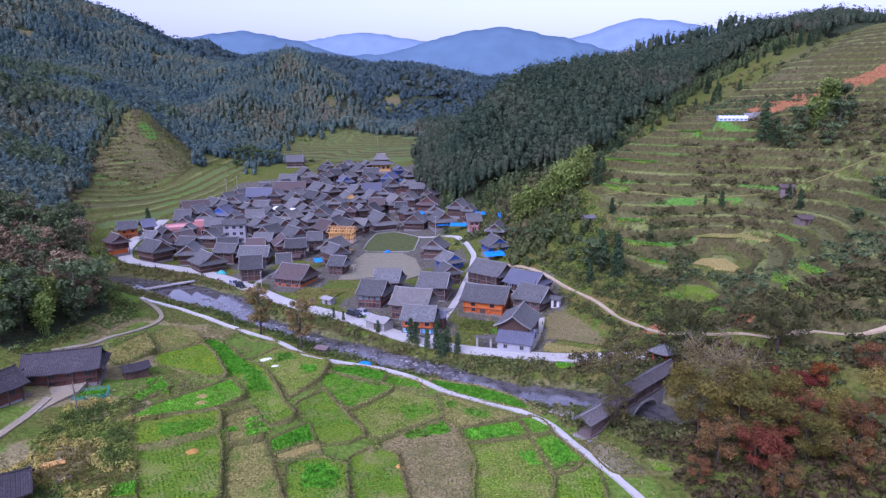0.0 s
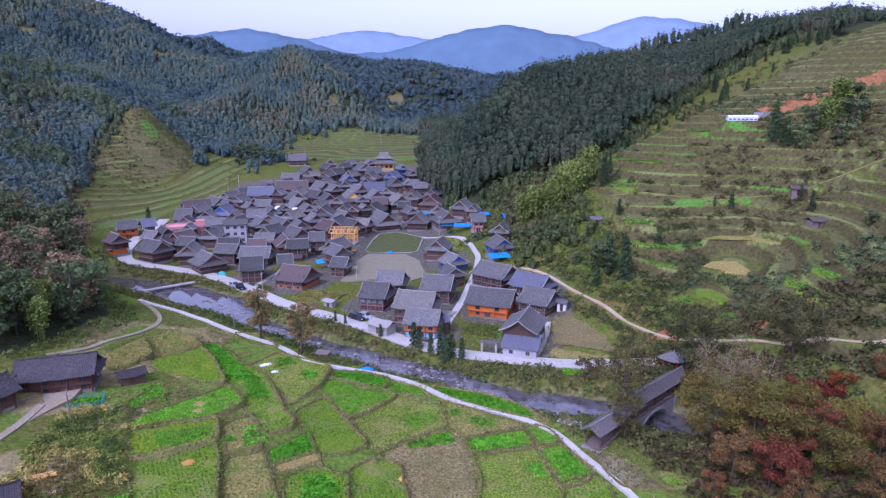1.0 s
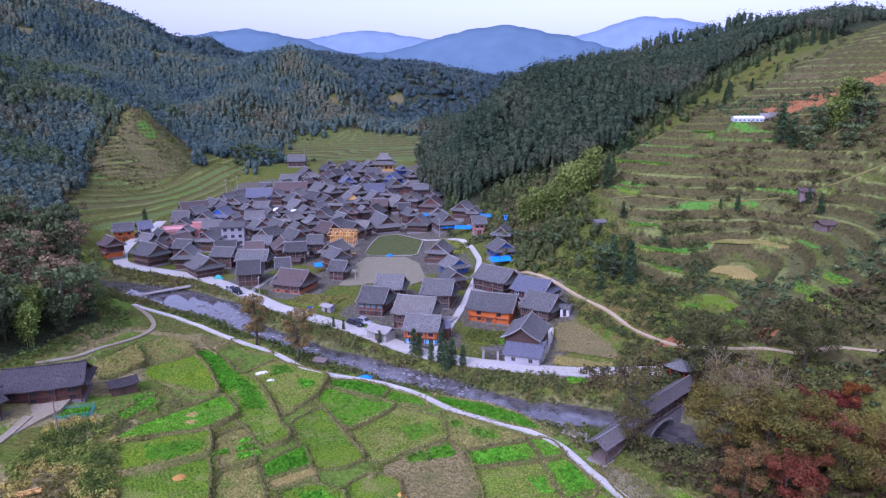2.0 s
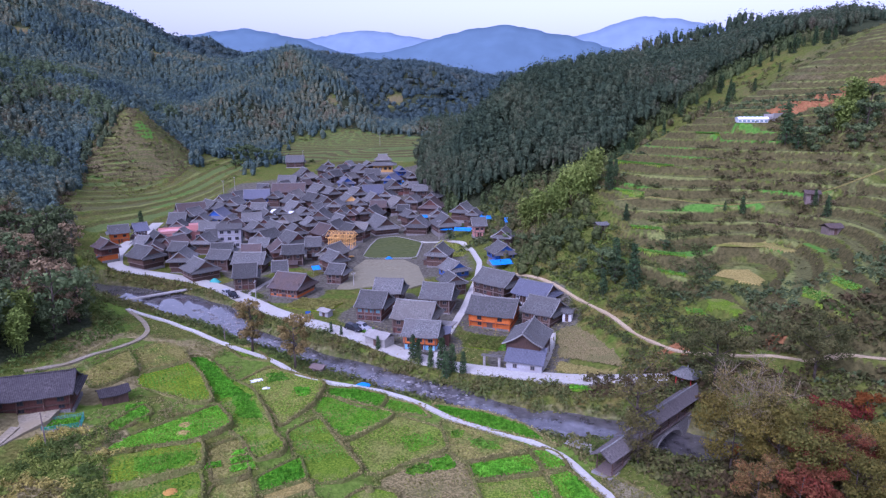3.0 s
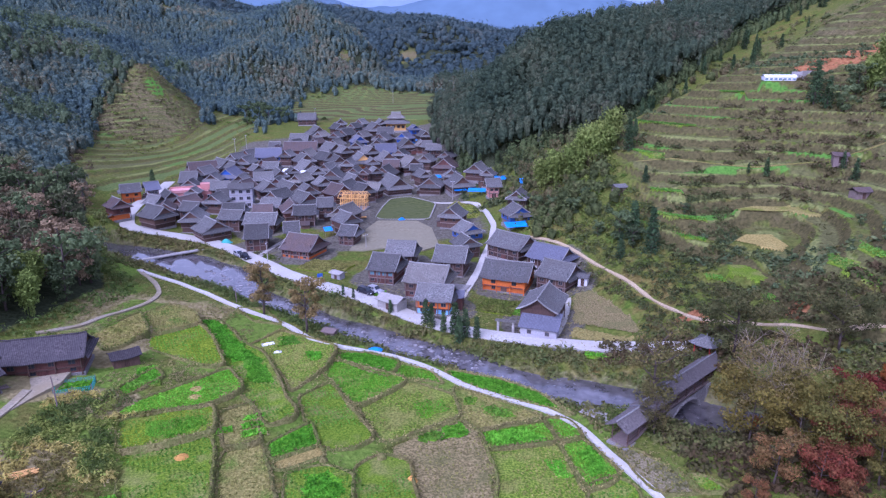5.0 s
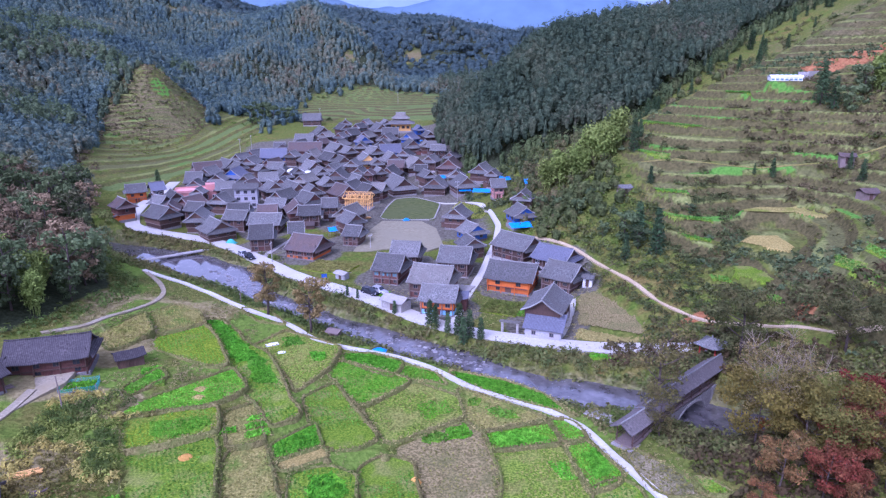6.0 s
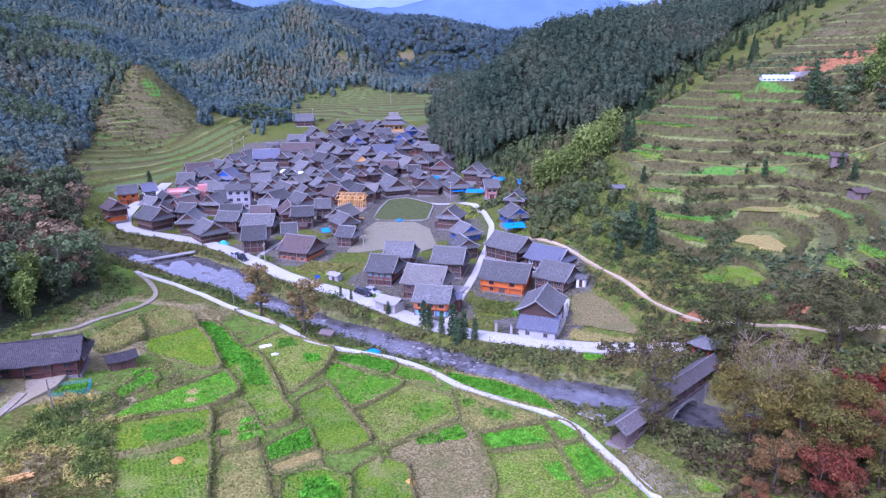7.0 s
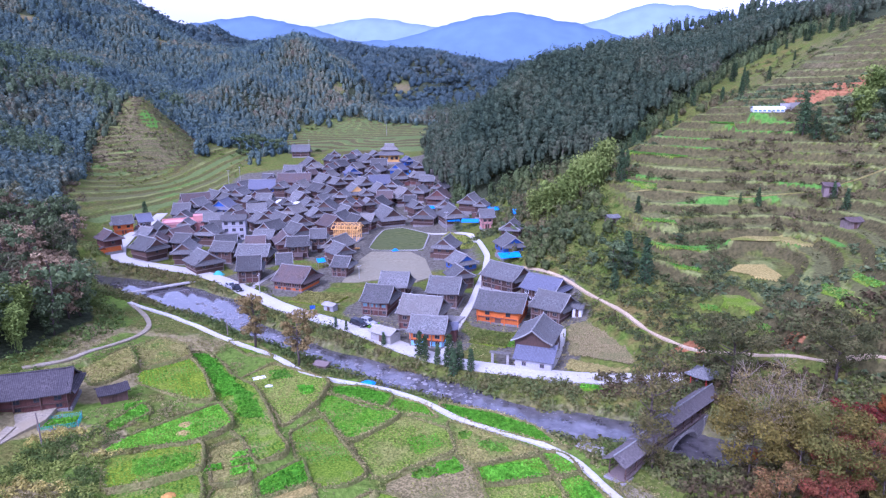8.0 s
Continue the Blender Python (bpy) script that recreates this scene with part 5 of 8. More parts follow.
def timber_frame():
    """A house frame being raised: posts, beams and rafters of fresh timber."""
    h = thing("timber_frame", pose(-42, 262, ground_z(-42, 262), 0, 0, -8) @ Matrix.Scale(0.8, 4), "bare house frame of fresh yellow timber under construction", "house frame")
    part("plinth", slab_box(-6, -4.5, -1.5, 6, 4.5, 0.25), STONE, h)
    xs, ys = (-5.2, -1.8, 1.8, 5.2), (-3.8, -1.3, 1.3, 3.8)
    for px in xs:
        for py in ys:
            top = 7.6 - abs(py) * 0.5
            part("post", slab_box(px - 0.14, py - 0.14, 0.25, px + 0.14, py + 0.14, top), PALE_WOOD, h)
        for z in (2.6, 4.8):
            part("cross_beam", slab_box(px - 0.1, -4.2, z, px + 0.1, 4.2, z + 0.22), PALE_WOOD, h)
    for py in ys:
        for z in (2.85, 5.05):
            part("long_beam", slab_box(-5.8, py - 0.09, z, 5.8, py + 0.09, z + 0.2), PALE_WOOD, h)
    for k in range(5):
        py = -4.6 + k * 2.3
        part("purlin", slab_box(-6.4, py - 0.09, 7.8 - abs(py) * 0.5, 6.4, py + 0.09, 7.98 - abs(py) * 0.5), PALE_WOOD, h)
    for k in range(8):
        px = -6.2 + k * 1.75
        for side in (-1, 1):
            s = Shape()
            s.slab([[(px - 0.08, 0, 8.1), (px + 0.08, 0, 8.1)], [(px - 0.08, side * 5.0, 5.6), (px + 0.08, side * 5.0, 5.6)]], 0.08)
            part("rafter", s, PALE_WOOD, h)


def drum_tower():
    h = thing("village_hall", pose(-42, 404, ground_z(-42, 404), 0, 0, 5), "two-tiered hall with grey tiled roofs over a pale timber storey", "hall")
    part("plinth", slab_box(-6.5, -4.5, -2, 6.5, 4.5, 0.5), STONE, h)
    part("lower_wall", slab_box(-5.5, -3.6, 0.5, 5.5, 3.6, 4.6), PALE_WOOD, h)
    for wx in (-4, -1.4, 1.4, 4):
        window(h, wx, -3.6, 2.6, 1.6, 1.5, "f", DARK_WOOD, GLASS)
    for (w, d, z) in ((16, 11.5, 4.4), (10.5, 7.5, 7.2)):
        s = Shape()
        for a in range(4):
            lx, ly = (w, d) if a % 2 == 0 else (d, w)
            m = Matrix.Rotation(a * math.pi / 2, 4, "Z")
            rows = [[m @ Vector((u * lx / 2 * (1 - 0.5 * t), -ly / 2 * (1 - 0.52 * t), z + 2.2 * t ** 1.25 + 0.3 * abs(u) ** 3 * (1 - t))) for u in (-1, -0.5, 0, 0.5, 1)] for t in (0, 0.33, 0.67, 1)]
            s.slab([[tuple(p) for p in r] for r in rows], 0.14)
        part("roof_tier", s, GREY_TILE if z < 5 else PALE_TILE, h)
    part("upper_wall", slab_box(-3.6, -2.4, 5.0, 3.6, 2.4, 7.9), GREY_WOOD, h)
    for side in (-1, 1):
        part("roof_slope", roof_slope(5.5, 4.2, 10.4, 1.3, side, False), PALE_TILE, h)
    s = Shape()
    s.tube([(-2.8, 0, 10.6), (0, 0, 10.45), (2.8, 0, 10.6)], [0.14, 0.18, 0.14])
    part("ridge_cap", s, RIDGE_TILE, h)


def greenhouse():
    """White shed with round-headed vents on the shoulder of the hill."""
    x, y = 94.3, 241.5
    h = thing("hill_shed", pose(x, y, ground_z(x, y) - 0.3, 0, 0, -8) @ Matrix.Diagonal((0.86, 0.86, 0.62, 1)), "long white shed with a row of blue windows on the hill", "shed")
    part("wall", slab_box(-5.2, -2.2, -3, 5.2, 2.2, 2.3), WHITE_SHEET, h)
    s = Shape()
    rows = [[(-5.4 + 10.8 * i / 14, -2.4 * math.cos(math.pi * t / 6), 2.3 + 0.9 * math.sin(math.pi * t / 6)) for i in range(15)] for t in range(7)]
    s.slab(rows, 0.06)
    part("roof", s, WHITE_SHEET, h)
    for i in range(7):
        window(h, -4.5 + 1.5 * i, -2.2, 1.2, 1.0, 0.8, "f", SLATE_BLUE, BLUE_GLASS)
        s = Shape()
        s.tube([(-4.5 + 1.5 * i, -1.2, 3.0), (-4.5 + 1.5 * i, -1.2, 3.45)], [0.35, 0.3], 8)
        part("roof_vent", s, WHITE_SHEET, h)
    g = thing("hill_ramp", pose(102.4, 244.2, ground_z(102.4, 244.2), 0, 0, 30), "grey concrete ramp beside the hill shed", "ramp")
    part("slab", slab_box(-2.6, -1.6, -1.5, 2.6, 1.6, 0.5), OLD_CONCRETE, g)
    part("kerb", slab_box(-2.6, -1.9, -1.5, 2.6, -1.604, 0.8), OLD_CONCRETE, g)


def field_hut(x, y, w, d, hgt, turn, label, wall=GREY_WOOD, roof=BROWN_TILE):
    h = thing("field_hut", pose(x, y, ground_z(x, y), 0, 0, turn), label, "hut")
    part("wall", slab_box(-w / 2, -d / 2, -1.2, w / 2, d / 2, hgt), wall, h)
    for side in (-1, 1):
        part("roof_slope", roof_slope(w + 0.9, d + 1.0, hgt + 0.3 * d, 0.32 * d, side, False), roof, h)
    part("door", slab_box(-0.4, -d / 2 - 0.05, 0, 0.4, -d / 2 + 0.03, min(1.8, hgt - 0.2)), DARK_WOOD, h)


concrete_house()
pink_building()
timber_frame()
drum_tower()
greenhouse()
field_hut(27.6, 181.8, 2.2, 2.2, 2.2, -20, "tiny white-walled hut at the village edge", PLASTER, GREY_TILE)
field_hut(92.5, 187, 3.6, 2.8, 1.8, 10, "weathered wooden field hut on the terraces")
field_hut(95.5, 203.5, 3.2, 2.6, 1.8, -15, "dark wooden field hut on the terraces")
field_hut(41, 210, 3.0, 2.4, 1.7, 20, "grey wooden hut among the bushes", GREY_WOOD, GREY_TILE)
field_hut(8.2, 291, 4.0, 3.0, 2.0, 5, "small shed under a blue sheet roof", GREY_WOOD, TARP)
field_hut(19.5, 262, 2.6, 2.2, 1.6, 5, "tiny shed with a blue sheet roof at the wood's edge", GREY_WOOD, TARP)
field_hut(-3, 170.5, 3.2, 3.6, 3.0, -7, "small lean-to with a slate-blue roof beside the house", RED_WOOD, SLATE_BLUE)
field_hut(-17.5, 168.8, 5.6, 3.6, 2.3, -32, "low pale concrete garage beside the road", OLD_CONCRETE, OLD_CONCRETE)
field_hut(-33.6, 187.6, 3.0, 1.8, 1.5, -30, "low pale sheet-walled shed by the road", GREY_PLASTER, OLD_CONCRETE)


# the great house and its neighbours on the west bank
def west_house(x, y, length, depth, ridge, turn, wing=True):
    h = house(x, y, length, depth, ridge, turn, "d", near=True, skirts=wing)
    h.name = "old_farmhouse"
    for o in h.children:
        if o.name.startswith(("roof_slope", "skirt_roof")):
            o.data.materials[0] = OLD_TILE
        elif o.name.startswith(("lower_wall", "upper_wall", "gable")):
            o.data.materials[0] = RED_WOOD
        elif o.name.startswith(("bargeboard", "ridge_cap")):
            o.data.materials[0] = OLD_TILE
        elif o.name.startswith(("window", "post", "floor_beam")):
            o.data.materials[0] = DARK_WOOD
    tagged(h, "long old farmhouse of red-brown timber, sagging dark tiled roof", "house", "houses on the west bank")
    return h


west_house(-71.2, 128.6, 14.4, 8.6, 5.9, 19)
west_house(-76.5, 116.5, 9.0, 7.5, 5.2, 62, False)
west_house(-59.2, 92.6, 8.0, 6.4, 3.6, 30, False)
field_hut(-60.4, 133.0, 4.2, 3.0, 1.7, 38, "collapsing log shed with a slumped plank roof", DARK_WOOD, OLD_TILE)
field_hut(-28.5, 153.5, 2.2, 1.6, 0.9, -15, "low plank shelter on the river bank", GREY_WOOD, GREY_WOOD)


# ---- covered bridge ----
def covered_bridge():
    a, b = Vector((22.3, 117.2, 0)), Vector((43.2, 138.0, 0))
    way = (b - a).normalized()
    turn = math.degrees(math.atan2(way.y, way.x))
    n = (b - a).length
    h = thing("covered_bridge", pose(a.x, a.y, 0, 0, 0, turn), "roofed timber footbridge on a stone arch over the river", "bridge")

    def deck(x):
        return 0.55 + 1.5 * float(ease(1, 10, np.array(x)))

    w = 1.45
    s = Shape()
    xs = [i * n / 20 for i in range(21)]
    s.slab([[(x, -w, deck(x)) for x in xs], [(x, w, deck(x)) for x in xs]], 0.3)
    part("deck", s, GREY_WOOD, h)
    # stone arch with abutments
    s = Shape()
    c, r = 17.6, 4.6
    for side in (-1.6, 1.6):
        rows = []
        top, low = [], []
        for i in range(17):
            t = math.pi * i / 16
            x = c - (r + 2.2) + (2 * r + 4.4) * i / 16
            inner = -1.6 + (math.sqrt(max(0, r * r - (x - c) ** 2)) * 0.62 if abs(x - c) < r else -0.6)
            top.append((x, side, deck(x) - 0.3))
            low.append((x, side, min(inner, deck(x) - 0.65)))
        s.grid([low, top] if side < 0 else [top, low])
    for i in range(16):
        x0, x1 = c - r - 2.2 + (2 * r + 4.4) * i / 16, c - r - 2.2 + (2 * r + 4.4) * (i + 1) / 16
        z0, z1 = (min(-1.6 + (math.sqrt(max(0, r * r - (x - c) ** 2)) * 0.62 if abs(x - c) < r else -0.6), deck(x) - 0.65) for x in (x0, x1))
        s.quad((x0, -1.6, z0), (x0, 1.6, z0), (x1, 1.6, z1), (x1, -1.6, z1))
    part("stone_arch", s, STONE, h)
    for i in range(15):
        t0, t1 = math.pi * i / 15, math.pi * (i + 1) / 15
        v = Shape()
        v.slab([[(c - (r + 0.45) * math.cos(t), y, -1.6 + (r + 0.45) * 0.62 * math.sin(t)) for t in (t0, t1)] for y in (-1.72, -1.55)], 0.42)
        part("arch_stone", v, STONE, h)
    part("near_abutment", slab_box(-0.5, -1.7, -1.6, 10.6, 1.7, 0.25), STONE, h)
    part("far_abutment", slab_box(24.5, -1.7, -1.6, n + 1.5, 1.7, 1.72), STONE, h)
    # posts and rails
    for i in range(11):
        x = 0.4 + i * (n - 0.8) / 10
        for y in (-w + 0.12, w - 0.12):
            s = Shape()
            s.tube([(x, y, deck(x) - 0.1), (x, y, deck(x) + 2.2)], [0.11, 0.1], 6)
            part("post", s, DARK_WOOD, h)
    for y in (-w + 0.1, w - 0.1):
        for lift in (0.45, 0.95):
            s = Shape()
            s.tube([(x, y, deck(x) + lift) for x in xs], [0.06] * len(xs), 5)
            part("rail", s, DARK_WOOD, h)
    # three lengths of roof, each higher than the last
    for x0, x1, lift in ((-0.9, 6.2, 2.15), (5.8, 13.4, 2.1), (12.8, n + 0.6, 2.2)):
        z = (deck(max(0, x0)) + deck(min(n, x1))) / 2 + lift
        for side in (-1, 1):
            s = Shape()
            cols = [x0 + (x1 - x0) * j / 24 for j in range(25)]
            rows = [[(x, side * t * (w + 0.5), z + 1.15 - 1.15 * (t + 0.08 * math.sin(math.pi * t)) + 0.03 * (j % 2) + 0.12 * (deck(min(max(x, 0), n)) - deck((max(0, x0) + min(n, x1)) / 2))) for j, x in enumerate(cols)] for t in (0, 0.33, 0.67, 1)]
            s.slab(rows if side < 0 else [q[::-1] for q in rows], 0.12)
            part("roof_slope", s, WORN_TILE, h)
        s = Shape()
        s.tube([(x0, 0, z + 1.28), ((x0 + x1) / 2, 0, z + 1.2), (x1, 0, z + 1.28)], [0.12, 0.13, 0.12])
        part("ridge_cap", s, RIDGE_TILE, h)


def gate_kiosk():
    x, y = 43.0, 141.5
    h = thing("gate_pavilion", pose(x, y, max(3.6, ground_z(x, y)), 0, 0, 44) @ Matrix.Scale(0.8, 4), "small open pavilion with red posts and a grey tiled roof", "pavilion")
    part("floor", slab_box(-2.3, -2.3, -2.5, 2.3, 2.3, 0.15), STONE, h)
    for px in (-1.8, 1.8):
        for py in (-1.8, 1.8):
            s = Shape()
            s.tube([(px, py, 0.1), (px, py, 2.9)], [0.14, 0.13], 8)
            part("post", s, RED_PAINT, h)
    for z in (0.5, 1.0, 2.6):
        for q in ((-1.8, -1.86, 1.8, -1.74), (-1.8, 1.74, 1.8, 1.86), (1.74, -1.8, 1.86, 1.8)):
            part("rail", slab_box(q[0], q[1], z, q[2], q[3], z + 0.1), RED_PAINT, h)
    s = Shape()
    for k in range(4):
        m = Matrix.Rotation(k * math.pi / 2, 4, "Z")
        rows = [[tuple(m @ Vector((u * 2.9 * (1 - t) + 0.0, -2.9 * (1 - t), 2.8 + 1.7 * t ** 0.8 + 0.35 * abs(u) ** 3 * (1 - t) ** 2))) for u in (-1, -0.5, 0, 0.5, 1)] for t in (0, 0.3, 0.6, 0.97)]
        s = Shape()
        s.slab(rows, 0.12)
        part("roof_side", s, GREY_TILE, h)
    s = Shape()
    s.tube([(0, 0, 4.3), (0, 0, 4.7), (0, 0, 5.1)], [0.22, 0.16, 0.05], 8)
    part("finial", s, RIDGE_TILE, h)


covered_bridge()
gate_kiosk()

# ---- small plots between grassy bunds ----
def quads(name, centre, normal, size, long=1.0, up=None):
    """A mesh of many leaf-like quads, from arrays."""
    centre, normal, size = np.asarray(centre, float), np.asarray(normal, float), np.asarray(size, float)
    normal = normal / (np.linalg.norm(normal, axis=1)[:, None] + 1e-9)
    helper = np.where(np.abs(normal[:, 2:3]) > 0.9, [[1.0, 0, 0]], [[0, 0, 1.0]])
    a = np.cross(normal, helper)
    a /= np.linalg.norm(a, axis=1)[:, None] + 1e-9
    b = np.cross(normal, a)
    turn = np.random.rand(len(centre)) * 2 * np.pi if up is None else np.full(len(centre), up)
    c, s = np.cos(turn)[:, None], np.sin(turn)[:, None]
    a, b = (a * c + b * s) * (size / 2)[:, None], (b * c - a * s) * (size / 2 * long)[:, None]
    v = np.stack([centre - a - 0.6 * b, centre + 0.15 * a - b, centre + a + 0.5 * b, centre - 0.1 * a + b], 1).reshape(-1, 3)
    n = len(centre)
    me = bpy.data.meshes.new(name)
    me.vertices.add(4 * n)
    me.vertices.foreach_set("co", v.astype(np.float32).ravel())
    me.loops.add(4 * n)
    me.loops.foreach_set("vertex_index", np.arange(4 * n))
    me.polygons.add(n)
    me.polygons.foreach_set("loop_start", np.arange(n) * 4)
    me.update(calc_edges=True)
    return me


def tufts(points, size, each, spread=0.5, rise=0.5):
    """Leaf places for tufts that stand on points."""
    p = np.repeat(np.asarray(points, float), each, axis=0)
    k = len(p)
    off = np.random.randn(k, 3) * size * spread
    off[:, 2] = np.abs(off[:, 2]) * rise + size * 0.25
    nor = np.random.randn(k, 3) * 0.7 + [0, 0, 0.9]
    return p + off, nor, size * (0.6 + 0.7 * np.random.rand(k))


FIELD_LABEL = {"stubble": "harvested plot of pale stubble and weeds", "dry": "fallow plot of dry yellow grass", "olive": "olive-green plot of thin winter crop", "bright": "plot of bright green leaf vegetables in rows",
               "dull": "weedy green plot with sparse growth", "mid": "plot of low green vegetables", "greentan": "mown plot of tan and green grass", "brown": "bare brown plot with dead stalks", "tan": "freshly tilled tan strip of soil", "gravel": "stony fallow plot with dead stalks"}
# leaves a tuft, tufts a square metre, size, share of the plot that is grown over
GROWTH = {"stubble": (DRY_GRASS, 3, 2.5, 0.30, 0.75), "dry": (DRY_GRASS, 3, 2.5, 0.35, 0.8), "olive": (CABBAGE, 3, 3.0, 0.24, 0.6), "bright": (CROP, 4, 7.0, 0.32, 1.0), "dull": (CABBAGE, 3, 3.0, 0.26, 0.55),
          "mid": (CROP, 3, 5.0, 0.28, 0.7), "greentan": (DRY_GRASS, 3, 2.5, 0.28, 0.6), "brown": (DRY_GRASS, 2, 1.6, 0.28, 0.6), "tan": (DRY_GRASS, 2, 0.3, 0.2, 0.5), "gravel": (DRY_GRASS, 3, 2.0, 0.35, 0.7)}


def field_plot(kind, poly, number):
    z = plot_level(poly)
    cx, cy = sum(p[0] for p in poly) / len(poly), sum(p[1] for p in poly) / len(poly)
    h = thing("field_plot", pose(cx, cy, z), FIELD_LABEL[kind], "field plot", "plots on the river flat")
    if sum(a[0] * b[1] - b[0] * a[1] for a, b in zip(poly, poly[1:] + poly[:1])) < 0:
        poly = poly[::-1]
    ring = []
    for (ax, ay), (bx, by) in zip(poly, poly[1:] + poly[:1]):
        n = max(2, round(math.hypot(bx - ax, by - ay) / 0.9))
        ring += [(ax + (bx - ax) * i / n, ay + (by - ay) * i / n) for i in range(n)]
    r = np.array(ring)
    for _ in range(2):
        r = 0.25 * np.roll(r, 1, 0) + 0.5 * r + 0.25 * np.roll(r, -1, 0)
    s = Shape()
    s.v = [(x - cx, y - cy, 0.02 * value_noise(x, y, 2, 5)) for x, y in r] + [(x - cx, y - cy, -0.4) for x, y in r]
    n = len(r)
    s.f = [tuple(range(n))] + [(i, i + n, (i + 1) % n + n, (i + 1) % n) for i in range(n)]
    part("soil", s, SOILS[kind], h)
    # the bund, a low uneven bank round the plot
    d = np.roll(r, -1, 0) - np.roll(r, 1, 0)
    d /= np.hypot(d[:, 0], d[:, 1])[:, None]
    out = np.stack([d[:, 1], -d[:, 0]], 1)
    wob = (value_noise(r[:, 0], r[:, 1], 1.7, 31) - 0.5) * 0.3
    top = (0.22 + 0.30 * value_noise(r[:, 0], r[:, 1], 3.0, 32)) * (0.6 + 0.6 * value_noise(r[:, 0], r[:, 1], 11.0, 33))
    rows = []
    for o, k in ((-0.24, 0.0), (-0.12, 0.85), (0.06, 1.0), (0.24, 0.6), (0.46, -0.9)):
        e = r + out * (o + wob)[:, None]
        zz = np.where(k > -0.5, top * k, land(e[:, 0], e[:, 1]) - z - 0.15) + 0.02
        line = [(a - cx, b - cy, c) for (a, b), c in zip(e, zz)]
        rows.append(line + line[:1])
    s = Shape()
    s.grid(rows[::-1])
    part("bund", s, BUND, h, smooth=True)
    edge = np.c_[r[:, 0] - cx, r[:, 1] - cy, top * 0.8]
    edge = np.repeat(edge, 5, axis=0) + np.random.randn(5 * n, 3) * [0.28, 0.28, 0.05]
    tagged(part("bund_grass", quads("bund_grass", *tufts(edge, 0.26, 2)), SHRUB if number % 3 == 1 else BUND_GRASS, h), kind="stuff")
    # crops in rows along the longest side
    mat, each, dense, size, share = GROWTH[kind]
    longest = max(zip(poly, poly[1:] + poly[:1]), key=lambda e: math.hypot(e[1][0] - e[0][0], e[1][1] - e[0][1]))
    a = math.atan2(longest[1][1] - longest[0][1], longest[1][0] - longest[0][0])
    row, gap = (0.62, 1 / dense / 0.62) if kind in ("bright", "mid", "olive", "dull") else (1 / math.sqrt(dense),) * 2
    span = max(math.hypot(x - cx, y - cy) for x, y in poly) + 1
    u, v = np.meshgrid(np.arange(-span, span, gap), np.arange(-span, span, row))
    u, v = u.ravel() + np.random.randn(u.size) * gap * 0.25, v.ravel() + np.random.randn(v.size) * row * 0.1
    x, y = cx + u * math.cos(a) - v * math.sin(a), cy + u * math.sin(a) + v * math.cos(a)
    keep = (inside(poly, x, y) > 0.45) & (value_noise(x, y, 4.5, 41 + number) < share + 0.12) & (np.random.rand(x.size) < 0.92)
    if keep.any():
        tagged(part("crop", quads("crop", *tufts(np.c_[x - cx, y - cy, np.zeros(x.size)][keep], size, each, 0.4)), mat, h), kind="stuff")


for i, (kind, poly) in enumerate(PLOTS):
    field_plot(kind, poly, i)


def crop_patch(kind, poly, mat, dense, size, label):
    """A stand of one crop within a plot, with a ragged edge."""
    cx, cy = sum(p[0] for p in poly) / len(poly), sum(p[1] for p in poly) / len(poly)
    z = max([plot_level(q) for _, q in PLOTS if inside(q, np.array([cx]), np.array([cy]))[0] > 0] or [ground_z(cx, cy)])
    h = thing("crop_patch", pose(cx, cy, z + 0.02), label, "crop", "crop patches in the plots")
    ring = []
    for (ax, ay), (bx, by) in zip(poly, poly[1:] + poly[:1]):
        n = max(2, round(math.hypot(bx - ax, by - ay) / 0.6))
        ring += [(ax + (bx - ax) * i / n, ay + (by - ay) * i / n) for i in range(n)]
    r = np.array(ring) + np.stack([value_noise(*np.array(ring).T, 1.1, 95) - 0.5, value_noise(*np.array(ring).T, 1.1, 96) - 0.5], 1) * 1.1
    if sum(a[0] * b[1] - b[0] * a[1] for a, b in zip(poly, poly[1:] + poly[:1])) < 0:
        r = r[::-1]
    n = len(r)
    s = Shape()
    s.v = [(x - cx, y - cy, 0.05) for x, y in r] + [(x - cx, y - cy, -0.3) for x, y in r]
    s.f = [tuple(range(n))] + [(i, i + n, (i + 1) % n + n, (i + 1) % n) for i in range(n)]
    part("soil", s, SOILS[kind], h)
    span = max(math.hypot(x - cx, y - cy) for x, y in poly) + 1
    u, v = np.meshgrid(np.arange(-span, span, 1 / dense / 0.55), np.arange(-span, span, 0.55))
    u, v = u.ravel() + np.random.randn(u.size) * 0.06, v.ravel() + np.random.randn(v.size) * 0.05
    x, y = cx + 0.94 * u - 0.34 * v, cy + 0.34 * u + 0.94 * v
    keep = (inside(poly, x, y) + 1.6 * (value_noise(x, y, 1.4, 97) - 0.5) > 0) & (np.random.rand(x.size) < 0.94)
    tagged(part("crop", quads("crop", *tufts(np.c_[x - cx, y - cy, np.full(x.size, 0.05)][keep], size, 4, 0.4)), mat, h), kind="stuff")


